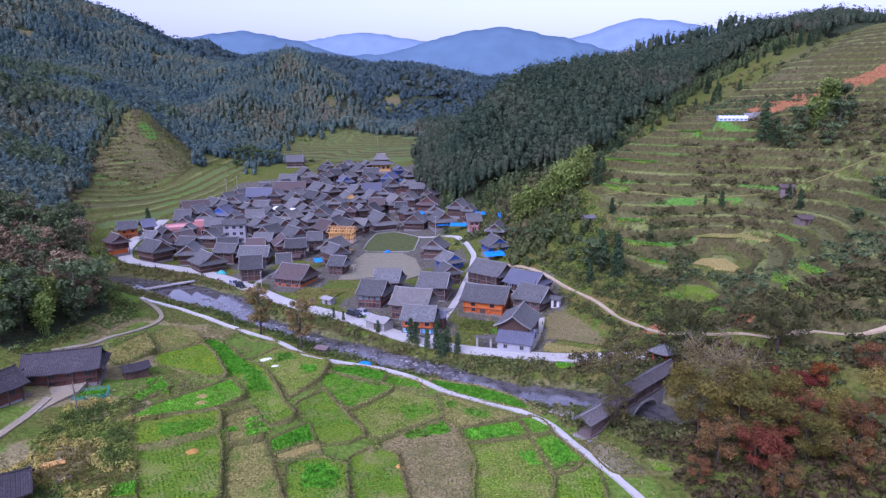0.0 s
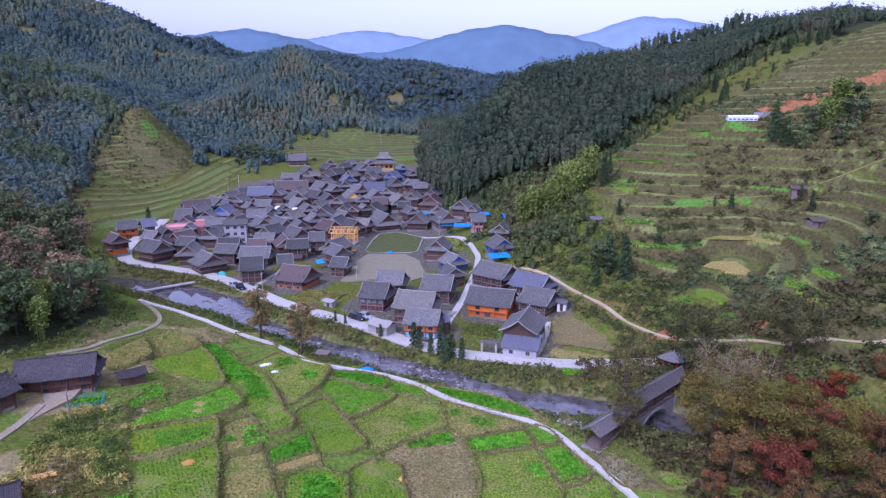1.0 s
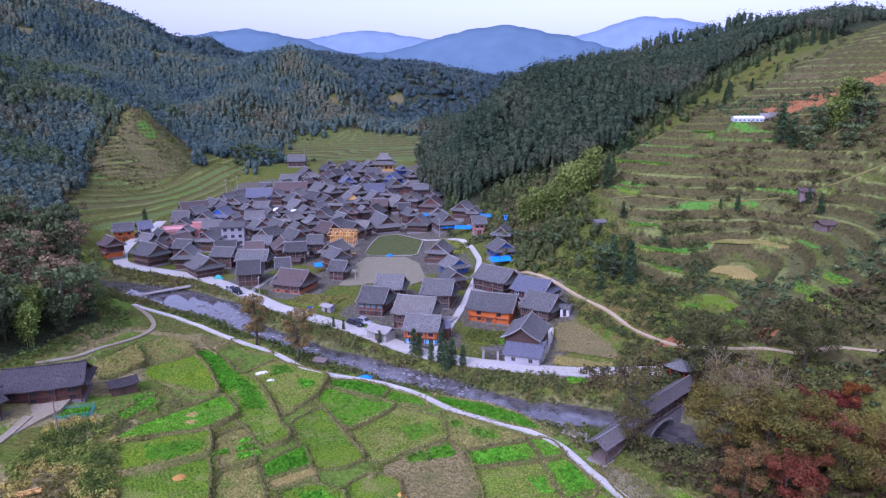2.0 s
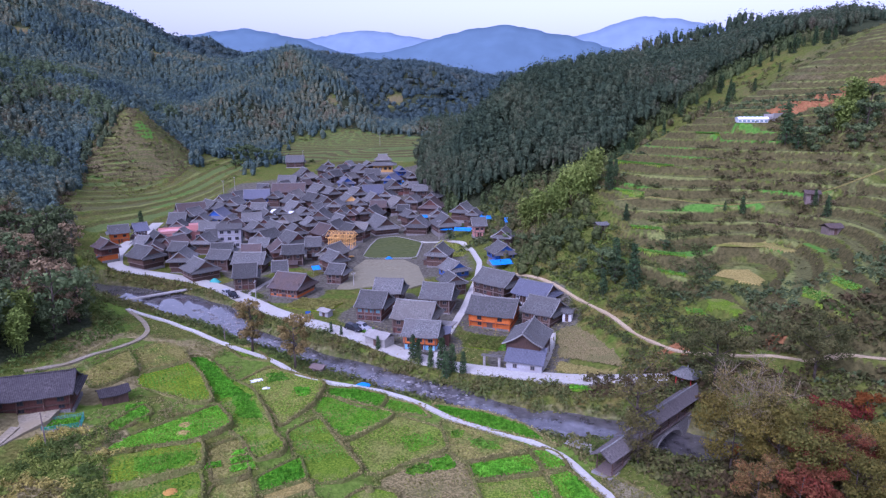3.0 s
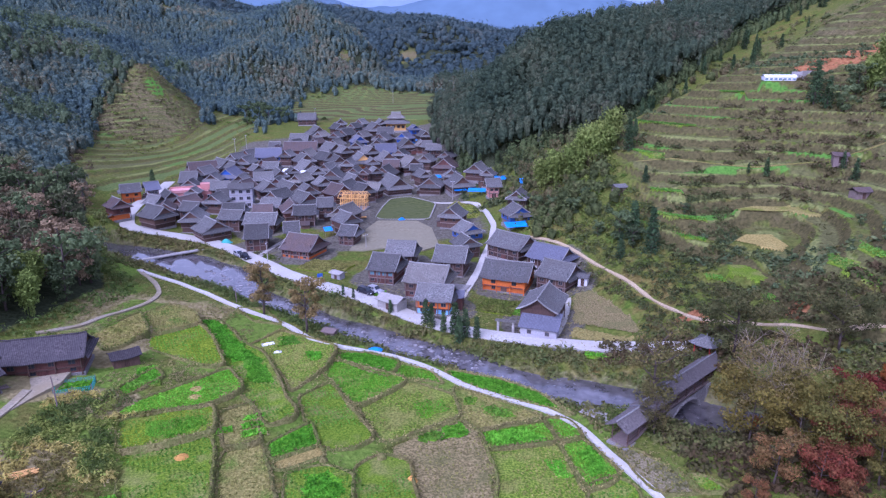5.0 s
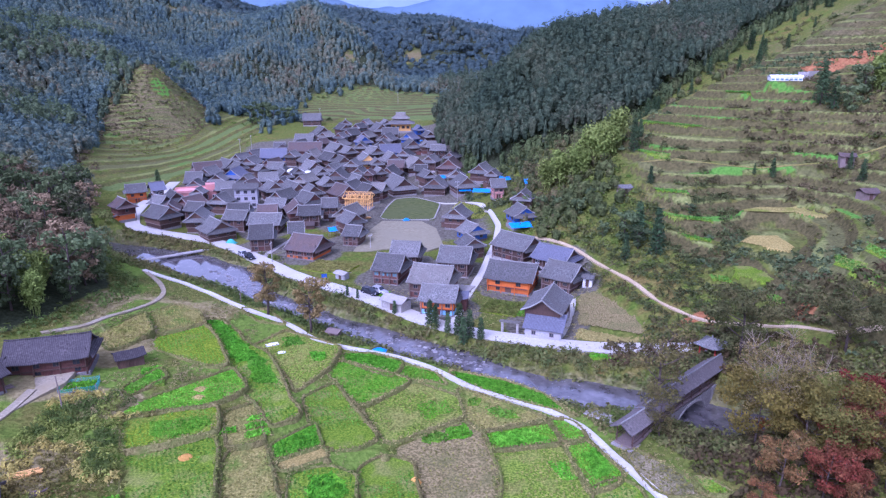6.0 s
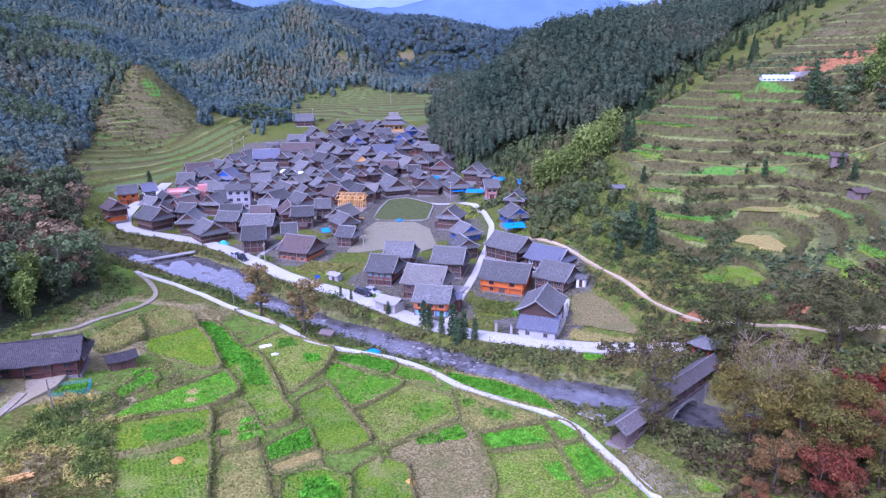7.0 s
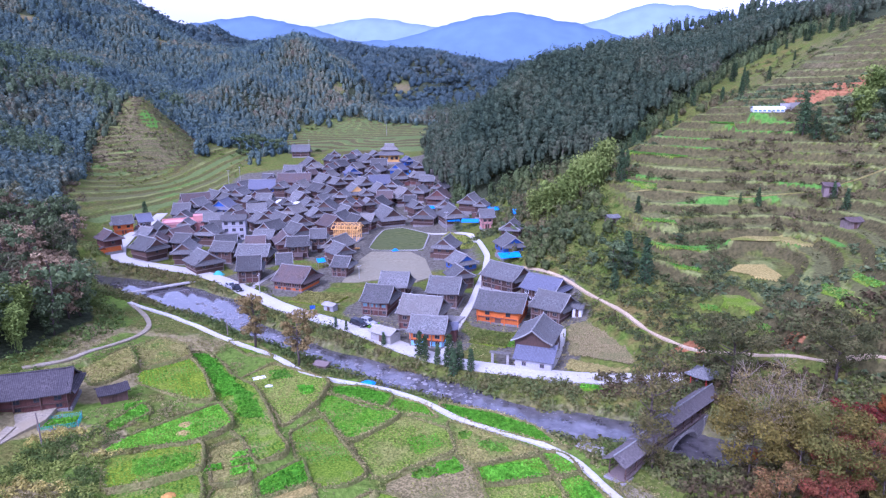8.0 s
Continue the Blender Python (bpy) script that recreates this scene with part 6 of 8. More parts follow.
LUSH, PLAIN = "patch of bright green leaf vegetables in a plot", "patch of low weedy green crop in a plot"
for kind, mat, dense, size, label, poly in (
        ("bright", CROP, 7, 0.30, LUSH, [(-56.4, 156.7), (-52.2, 156.0), (-44.9, 146.2), (-40.2, 139.4), (-43.3, 137.6), (-50.2, 148.0)]),
        ("bright", CROP, 6, 0.28, LUSH, [(-42.0, 142.4), (-38.9, 139.8), (-35.3, 133.9), (-33.6, 130.1), (-37.5, 130.3), (-40.6, 136.3)]),
        ("bright", CABBAGE, 6, 0.34, LUSH, [(-38.3, 150.2), (-35.3, 151.2), (-33.6, 147.4), (-36.6, 146.2)]),
        ("bright", CROP, 6, 0.34, LUSH, [(-30.9, 143.7), (-28.4, 144.2), (-27.2, 141.4), (-29.4, 140.2)]),
        ("mid", CROP, 5, 0.26, PLAIN, [(-48.6, 115.9), (-44.3, 117.3), (-40.4, 118.3), (-39.5, 114.6), (-44.5, 111.9), (-47.3, 112.7)]),
        ("mid", CABBAGE, 6, 0.34, LUSH, [(-7.9, 118.8), (-5.3, 120.2), (-4.3, 117.7), (-7.1, 116.8)]),
        ("bright", CROP, 7, 0.34, LUSH, [(-4.7, 120.6), (-1.4, 122.0), (0.1, 118.9), (-3.7, 117.7)]),
        ("mid", CROP, 4, 0.26, PLAIN, [(-9.3, 127.6), (-4.7, 128.7), (-3.2, 125.0), (-7.6, 122.8)]),
        ("mid", CABBAGE, 5, 0.36, LUSH, [(2.1, 127.6), (7.0, 126.7), (7.4, 124.6), (2.4, 125.3)]),
        ("mid", CABBAGE, 5, 0.36, LUSH, [(-0.9, 130.2), (1.1, 130.4), (1.2, 128.2), (-0.6, 128.2)]),
        ("bright", CROP, 7, 0.34, LUSH, [(2.9, 119.9), (7.5, 121.3), (11.6, 119.4), (12.0, 118.4), (3.7, 116.4)]),
        ("bright", CROP, 6, 0.34, LUSH, [(16.2, 115.4), (18.0, 116.8), (20.2, 112.0), (17.2, 109.9)]),
        ("bright", CROP, 7, 0.34, LUSH, [(-22.0, 106.6), (-19.6, 107.6), (-16.9, 105.2), (-16.8, 101.0), (-20.8, 100.4)]),
        ("bright", CROP, 6, 0.30, LUSH, [(11.4, 112.5), (13.4, 113.2), (14.2, 109.7), (12.2, 109.3)])):
    crop_patch(kind, poly, mat, dense, size, label)


# vegetable beds within the stubble, and village gardens
def bed(x, y, w, d, turn, mat, label="raised bed of bright green vegetables", soil="mid"):
    z = ground_z(x, y)
    h = thing("vegetable_bed", pose(x, y, z + 0.05, 0, 0, turn), label, "vegetable bed", "vegetable beds")
    s = Shape()
    s.box(-w / 2, -d / 2, -0.4, w / 2, d / 2, 0.12, 0.06)
    part("soil", s, SOILS[soil], h)
    u, v = np.meshgrid(np.arange(-w / 2 + 0.2, w / 2 - 0.1, 0.38), np.arange(-d / 2 + 0.2, d / 2 - 0.1, 0.38))
    tagged(part("crop", quads("crop", *tufts(np.c_[u.ravel(), v.ravel(), np.full(u.size, 0.12)], 0.34, 4, 0.4)), mat, h), kind="stuff")


for bx, by, bw in ((-33.2, 119.6, 3.2), (-32.6, 117.4, 3.6), (-31.9, 115.2, 3.6), (-36.6, 115.6, 2.4)):
    bed(bx, by, bw, 1.8, 22, CROP)
bed(6.6, 171.0, 8.5, 8.5, -19, SHRUB, "house garden with patchy weeds and seedlings", "olive")
bed(10.2, 168.2, 3.4, 3.6, -19, CABBAGE, "square bed of green seedlings in a house garden")
bed(-63.5, 123.0, 4.6, 2.6, 20, CROP, "small vegetable patch behind a teal net")
bed(-22.5, 177.6, 4.2, 3.0, -20, CROP, "patch of green vegetables behind the parked van")
bed(-45.4, 97.2, 3.6, 2.6, 20, CROP, "round vegetable patch ringed by a dark net")
bed(-55.6, 130.6, 3.0, 3.4, 22, CROP, "small bed of bright seedlings above the bank")
bed(-54.0, 126.4, 5.2, 2.2, 22, CABBAGE, "weedy vegetable bed above the bank")
bed(26.5, 143.6, 9.5, 1.7, -14, CROP, "strip of green vegetables below the road")
bed(-38.5, 196.0, 13.0, 9.0, -20, DRY_GRASS, "rough grassy plot between the houses", "olive")
bed(-57.5, 243.0, 10.0, 13.0, -4, DRY_GRASS, "grassy plot among the timber houses", "olive")

# ---- trees ----
def branch(s, a, b, r0, r1, bend, rng, n=5):
    pts, a, b = [], Vector(a), Vector(b)
    side = Vector((rng.uniform(-1, 1), rng.uniform(-1, 1), rng.uniform(-0.3, 0.6))) * bend * (b - a).length
    for i in range(4):
        t = i / 3
        pts.append(a.lerp(b, t) + side * math.sin(math.pi * t))
    s.tube(pts, [r0 + (r1 - r0) * i / 3 for i in range(4)], n)
    return pts


def cloud(centres, radii, count, size, rng, up=0.35, flatten=0.75):
    """Leaves in clumps: more of them on the outside of each clump, with gaps between clumps."""
    c = np.asarray(centres, float)
    r = np.asarray(radii, float)
    pick = rng.choice(len(c), count, p=r ** 2 / (r ** 2).sum())
    d = rng.normal(size=(count, 3))
    d /= np.linalg.norm(d, axis=1)[:, None]
    k = r[pick] * (0.35 + 0.7 * rng.random(count) ** 0.5)
    p = c[pick] + d * k[:, None] * [1, 1, flatten]
    nor = d + rng.normal(size=(count, 3)) * 0.55 + [0, 0, up]
    return p, nor, size * (0.6 + 0.8 * rng.random(count))


def broadleaf(name, label, height, width, leaf, bark, seed, count=1400, size=0.55, bare=0.32, limbs=8, twigs=0, stout=1.0):
    rng, rn = random.Random(seed), np.random.default_rng(seed)
    h = thing(name, pose(0, 0, 0), label, "tree")
    s = Shape()
    top = Vector((rng.uniform(-0.06, 0.06) * height, rng.uniform(-0.06, 0.06) * height, height * 0.86))
    spine = branch(s, (0, 0, -0.6), top, 0.026 * height * (0.4 + 0.6 * stout), 0.006 * height * stout, 0.03, rng, 7)
    ends, radii = [top * 0.97], [width * 0.16]
    for i in range(limbs):
        t = bare + (0.9 - bare) * (i + rng.random()) / limbs
        a = 2.4 * i + rng.uniform(-0.5, 0.5)
        reach = width * 0.5 * math.sin(math.pi * min(1, 0.28 + 0.72 * (1 - t))) * rng.uniform(0.6, 1.0)
        base = spine[0].lerp(spine[3], t)
        tip = base + Vector((math.cos(a) * reach, math.sin(a) * reach, reach * rng.uniform(0.35, 0.85)))
        mid = branch(s, base, tip, 0.009 * height * stout, 0.003 * height * stout, 0.08, rng)
        ends += [tip, mid[2] + Vector((rng.uniform(-1, 1), rng.uniform(-1, 1), 0.5)) * width * 0.07]
        radii += [width * rng.uniform(0.12, 0.2), width * rng.uniform(0.09, 0.15)]
        for _ in range(twigs):
            b = mid[rng.choice((1, 2, 3))]
            q = b + Vector((rng.uniform(-1, 1), rng.uniform(-1, 1), rng.uniform(0.2, 1.2))) * width * 0.16
            w = branch(s, b, q, 0.0030 * height, 0.0016 * height, 0.08, rng, 4)
            for _ in range(2):
                branch(s, w[2], w[2] + Vector((rng.uniform(-1, 1), rng.uniform(-1, 1), rng.uniform(0, 1.2))) * width * 0.09, 0.0018 * height, 0.0009 * height, 0.05, rng, 3)
    part("trunk", s, bark, h, smooth=True)
    part("crown", quads("crown", *cloud(ends, radii, count, size, rn)), leaf, h)
    return h


def conifer(name, label, height, width, leaf, seed, count=900, size=0.5, bare=0.12, power=1.0):
    rn = np.random.default_rng(seed)
    h = thing(name, pose(0, 0, 0), label, "tree")
    s = Shape()
    s.tube([(0, 0, -0.6), (0.01 * height, 0, height * 0.5), (0, 0, height)], [0.02 * height, 0.012 * height, 0.02], 6)
    whorls = max(13, int(height * 1.7))
    tips = []
    for i in range(whorls):
        t = bare + (0.97 - bare) * i / whorls
        for j in range(5):
            a = 2 * math.pi * (j + 0.37 * i) / 5 + rn.uniform(-0.3, 0.3)
            reach = width / 2 * (1 - t) ** power * rn.uniform(0.7, 1.1) + 0.1
            p0 = Vector((0, 0, t * height))
            p1 = p0 + Vector((math.cos(a) * reach, math.sin(a) * reach, -0.12 * reach))
            s.tube([p0, p1], [0.05, 0.015], 3)
            tips.append((p0, p1))
    part("trunk", s, BARK, h)
    k = rn.integers(0, len(tips), count)
    p0, p1 = np.array([t[0] for t in tips])[k], np.array([t[1] for t in tips])[k]
    c = p0 + (p1 - p0) * (0.25 + 0.8 * rn.random((count, 1))) + rn.normal(size=(count, 3)) * 0.4 * size
    nor = (p1 - p0) * [0.5, 0.5, 0] / (np.linalg.norm(p1 - p0, axis=1)[:, None] + 0.01) + rn.normal(size=(count, 3)) * 0.4 + [0, 0, 0.7]
    part("crown", quads("crown", c, nor, size * (0.6 + 0.7 * rn.random(count)), 0.7), leaf, h)
    return h


def bamboo_clump(label, height, width, seed, count=1500):
    rng, rn = random.Random(seed), np.random.default_rng(seed)
    h = thing("bamboo_clump", pose(0, 0, 0), label, "bamboo")
    s = Shape()
    c, nor = [], []
    for i in range(16):
        a, lean = rng.uniform(0, 6.28), rng.uniform(0.05, 0.5)
        top = height * rng.uniform(0.7, 1.0)
        base = Vector((rng.uniform(-1, 1), rng.uniform(-1, 1), 0)) * width * 0.14
        pts = [base + Vector((math.cos(a) * lean * width * 0.5 * t ** 2.2, math.sin(a) * lean * width * 0.5 * t ** 2.2, top * (t - 0.16 * lean * t ** 4) - 0.4)) for t in (0, 0.3, 0.6, 0.85, 1.0)]
        s = Shape()
        s.tube(pts, [0.06, 0.055, 0.045, 0.025, 0.01], 5)
        part("culm", s, BAMBOO, h)
        for _ in range(count // 16):
            t = rng.random() ** 0.6
            p = pts[1].lerp(pts[3], t) if rng.random() < 0.5 else pts[2].lerp(pts[4], t)
            c.append(p + Vector((rng.gauss(0, 1), rng.gauss(0, 1), rng.gauss(-0.2, 0.6))) * width * 0.085)
    n = len(c)
    part("crown", quads("crown", np.array(c), rn.normal(size=(n, 3)) * 0.7 + [0, 0, 0.6], 0.5 + 0.5 * rn.random(n), 0.55), BAMBOO, h)
    return h


def plant(first, x, y, scale=1.0, turn=None, made=[], dz=0.0):
    """Sets a copy of a tree on the ground; the first of a kind is moved itself."""
    turn = (x * 37 + y * 91) % 360 if turn is None else turn
    m = pose(x, y, ground_z(x, y) + dz, 0, 0, turn) @ Matrix.Scale(scale, 4)
    if first.name in made:
        return copy_thing(first, m)
    made.append(first.name)
    first.matrix_basis = m
    return first


# the autumn trees by the bridge
T_DARK = broadleaf("broadleaf_tree", "spreading dark green-brown tree by the bridge", 13, 13, leaves("dark_olive_leaves", (0.050, 0.060, 0.022), (0.092, 0.096, 0.036), (0.150, 0.120, 0.048)), BARK, 3, 5200, 0.38, 0.25, 11)
T_YELLOW = broadleaf("broadleaf_tree", "yellow-green autumn tree with a broad crown", 11.5, 13, YELLOW_LEAF, BARK, 4, 5000, 0.35, 0.22, 11, 1, 0.5)
T_BARE = broadleaf("bare_tree", "tall half-bare pale tree with few yellow leaves", 16, 14, leaves("tan_leaves", (0.165, 0.125, 0.050), (0.250, 0.185, 0.075), (0.210, 0.170, 0.060)), PALE_BARK, 5, 5200, 0.26, 0.2, 20, 11, 0.40)
T_RED = broadleaf("red_maple", "crimson autumn tree by the stream", 10.5, 9, RED_LEAF, BARK, 6, 3300, 0.31, 0.25, 9, 1, 0.6)
T_RUSSET = broadleaf("russet_tree", "russet-brown autumn tree with thinning leaves", 11.5, 10, AUTUMN, BARK, 7, 3300, 0.33, 0.25, 9, 2, 0.6)
T_ORANGE = broadleaf("orange_tree", "small orange autumn tree on the slope", 8, 7, ORANGE_LEAF, BARK, 8, 1300, 0.42, 0.25, 8)
T_SLIM = broadleaf("slim_tree", "tall thin-crowned tree beside the covered bridge", 16.5, 10.5, leaves("thin_olive_leaves", (0.07, 0.075, 0.022), (0.13, 0.115, 0.04), (0.17, 0.12, 0.045)), BARK, 9, 2300, 0.36, 0.12, 15, 2, 0.8)
for x, y, q in ((46.5, 137.9, 0.86), (60, 130.5, 0.85)):
    plant(T_DARK, x, y, q)
for x, y, q in ((40.7, 115.8, 0.86), (45.7, 111.5, 0.95), (50, 114.1, 0.98), (52.5, 104.6, 0.85), (62.5, 112, 0.85), (66, 103, 1.0)):
    plant(T_YELLOW, x, y, q)
for x, y, q in ((44.2, 117.8, 0.92), (58, 118.5, 0.7), (49, 119.5, 0.6)):
    plant(T_BARE, x, y, q)
for x, y, q in ((59.2, 122.4, 0.9), (49.7, 108.4, 0.85), (54.2, 110.5, 0.8), (44.4, 103.9, 0.85), (64.5, 117, 0.8), (48.2, 104.3, 0.7), (68, 114, 0.8)):
    plant(T_RED, x, y, q)
for x, y, q in ((40.2, 106.6, 0.72), (45.2, 121.6, 0.55), (36.6, 103, 0.55), (45, 97.5, 0.8), (60.5, 106, 0.95), (69.5, 118, 0.9), (76, 113, 1.0), (52.5, 118.0, 0.7), (47.6, 116.4, 0.7), (55, 98, 0.9), (72, 109, 1.0), (56.5, 113.5, 0.75)):
    plant(T_RUSSET, x, y, q)
for x, y, q in ((63.5, 121.8, 0.6), (46.5, 121.0, 0.7), (42.6, 119.0, 0.55), (58.5, 102, 0.8)):
    plant(T_ORANGE, x, y, q)
plant(T_SLIM, 29.4, 125.6, 0.95)
plant(T_SLIM, 28.2, 119.3, 0.5)

# trees along the river and on the slopes
CYPRESS = broadleaf("dawn_redwood", "tall brown-needled conifer on the river bank", 13.5, 6.4, BROWN_LEAF, BARK, 11, 2600, 0.36, 0.24, 16, 1, 0.8)
for x, y, q in ((-44.6, 161.2, 1.02), (-33.2, 153.6, 0.98)):
    plant(CYPRESS, x, y, q)
YOUNG = conifer("young_cedar", "young dark conifer beside the road", 5.8, 2.0, CEDAR, 12, 1300, 0.3, 0.05, 0.55)
for x, y, q in ((-9.3, 160.0, 1.0), (-8.1, 159.0, 0.85), (-3.0, 156.0, 1.1), (-0.8, 154.8, 0.95), (-5.4, 157.0, 0.7), (1.5, 154.0, 0.75), (-17.6, 165.8, 0.5), (-30, 175.5, 0.45), (-2.0, 153.5, 0.9), (-131, 292, 1.3), (-27.3, 174.0, 0.4)):
    plant(YOUNG, x, y, q * 1.08)
FIR = conifer("fir_tree", "dark green conifer standing on the terraces", 12, 5.2, CEDAR, 13, 1500, 0.55, 0.06, 0.75)
for x, y, q in ((44, 184.7, 1.0), (41.5, 193, 0.9), (37.5, 188, 0.6), (47.5, 229.5, 0.85), (79.4, 207.8, 0.45), (47.5, 208.2, 0.42), (99.3, 228.4, 1.05), (95.7, 201.7, 0.4), (51, 237, 0.5), (60, 266, 0.6), (102, 226, 0.8), (74.8, 208.4, 0.25), (96, 196, 0.5)):
    plant(FIR, x, y, q)
lot = random.Random(17)
for _ in range(34):
    x = lot.uniform(62, 200)
    lo, hi = float(np.interp(x, *TERRACE_EDGE)) + 8, float(np.interp(x, *PINE_EDGE))
    plant(FIR, x, lo + (hi - lo) * lot.random() ** 0.5, lot.uniform(0.35, 0.8))
GREEN = broadleaf("broadleaf_tree", "rounded dark evergreen tree on the slope", 9.5, 8.5, BROAD, BARK, 14, 1300, 0.6, 0.15, 9)
for x, y, q in ((38.7, 194.6, 0.9), (41, 190, 0.7), (34, 200, 0.5), (29.5, 213, 0.55), (24, 220, 0.6), (33, 216, 0.45), (20, 226, 0.7), (104, 222, 0.9), (110, 227, 1.0), (113, 216, 0.9), (103, 234, 0.7), (119, 222, 1.1),
                (106, 178, 0.7), (98, 174, 0.5), (125, 232, 1.1), (-128, 446, 1.4), (-136, 452, 1.6), (-142, 447, 1.4), (-120, 452, 1.2), (15, 236, 0.8), (55, 196, 0.35), (86, 174, 0.3)):
    plant(GREEN, x, y, q)
BAMBOO_A = bamboo_clump("feathery yellow-green bamboo clump", 9, 7, 15)
for x, y, q in ((40.5, 240, 1.3), (36, 237, 1.25), (44, 238, 1.15), (32, 232, 1.1), (28, 238, 1.1), (38.5, 233, 1.1), (24, 244, 1.0), (41, 234, 1.0), (114, 226, 1.0), (121, 232, 1.1)):
    plant(BAMBOO_A, x, y, q)

# the wood on the west bank
W_BROAD = [broadleaf("broadleaf_tree", "tall dark evergreen tree in the west wood", 13, 9.5, BROAD, BARK, 20 + i, 600, 0.78, 0.14, 11) for i in range(3)]
W_PALE = broadleaf("pale_trunk_tree", "tree with pale bare trunk and thin olive crown", 13.5, 8.5, leaves("grey_olive_leaves", (0.085, 0.098, 0.048), (0.150, 0.158, 0.078), (0.185, 0.170, 0.095)), PALE_BARK, 25, 800, 0.55, 0.3, 10, 1)
W_RUSSET = broadleaf("russet_tree", "russet-crowned tree at the top of the west wood", 13, 10, leaves("faded_russet", (0.170, 0.125, 0.075), (0.255, 0.178, 0.105), (0.300, 0.230, 0.135)), BARK, 26, 600, 0.74, 0.16, 10)
W_BAMBOO = bamboo_clump("tall arching green bamboo clump", 10.5, 8, 27)
lot = random.Random(5)
yy = 139.0
while yy < 262:
    xx = -148.0
    while xx < -70:
        x, y = xx + lot.uniform(-2.2, 2.2), yy + lot.uniform(-2.2, 2.2)
        if forest(np.array([x]), np.array([y]))[0] > 0.55 and along(WEST_PATH, np.array([x]), np.array([y]))[0][0] > 3.5 and along(ROAD, np.array([x]), np.array([y]))[0][0] > 4.5 and along(RIVER, np.array([x]), np.array([y]))[0][0] > 10:
            r = lot.random()
            low = y < 165 + 0.15 * (x + 110)
            if y > 160 - 0.2 * (x + 100) and r < 0.5:
                kind = W_RUSSET
            elif low and r < 0.62:
                kind = W_BAMBOO
            elif r < 0.62:
                kind = W_PALE if r > 0.45 else W_BROAD[0]
            else:
                kind = W_BROAD[1 + (r > 0.8)]
            plant(kind, x, y, lot.uniform(0.72, 1.12))
        xx += 5.0
    yy += 5.2


# ---- woods and thickets past counting ----
def scatter(x0, x1, y0, y1, step, keep, seed):
    rn = np.random.default_rng(seed)
    x, y = np.meshgrid(np.arange(x0, x1, step), np.arange(y0, y1, step))
    x, y = x.ravel() + rn.uniform(-0.48, 0.48, x.size) * step, y.ravel() + rn.uniform(-0.48, 0.48, y.size) * step
    k = rn.random(x.size) < keep(x, y)
    return x[k], y[k], rn


def domes(name, x, y, z, w, lo, top, cone, rn, foot=0.8):
    """A closed lumpy heart for each crown, under its leaf tufts."""
    n, seg = len(x), 5
    levels = ((0.04, foot), (0.5, 1.05), (0.8, 0.78))
    a = np.arange(seg) * 2 * np.pi / seg
    v = np.zeros((n, 3 * seg + 1, 3))
    cone = np.full(n, cone) if np.isscalar(cone) else cone
    for i, (t, r) in enumerate(levels):
        rr = (w / 2 * ((1 - cone) * r + cone * (1.02 - t) * 0.85))[:, None] * rn.uniform(0.62, 1.2, (n, seg))
        v[:, i * seg:(i + 1) * seg] = np.stack([x[:, None] + rr * np.cos(a + i * 0.5), y[:, None] + rr * np.sin(a + i * 0.5), (lo + (top - lo) * t)[:, None] + rn.uniform(-0.14, 0.14, (n, seg)) * w[:, None]], -1)
    v[:, -1] = np.stack([x, y, lo + (top - lo) * (0.92 + 0.06 * cone)], -1)
    f = []
    for i in range(2):
        f += [(i * seg + j, i * seg + (j + 1) % seg, (i + 1) * seg + (j + 1) % seg, (i + 1) * seg + j) for j in range(seg)]
    f += [(2 * seg + j, 2 * seg + (j + 1) % seg, 3 * seg, 3 * seg) for j in range(seg)]
    return v.reshape(-1, 3), (np.array(f)[None] + np.arange(n)[:, None, None] * (3 * seg + 1)).reshape(-1, 4)


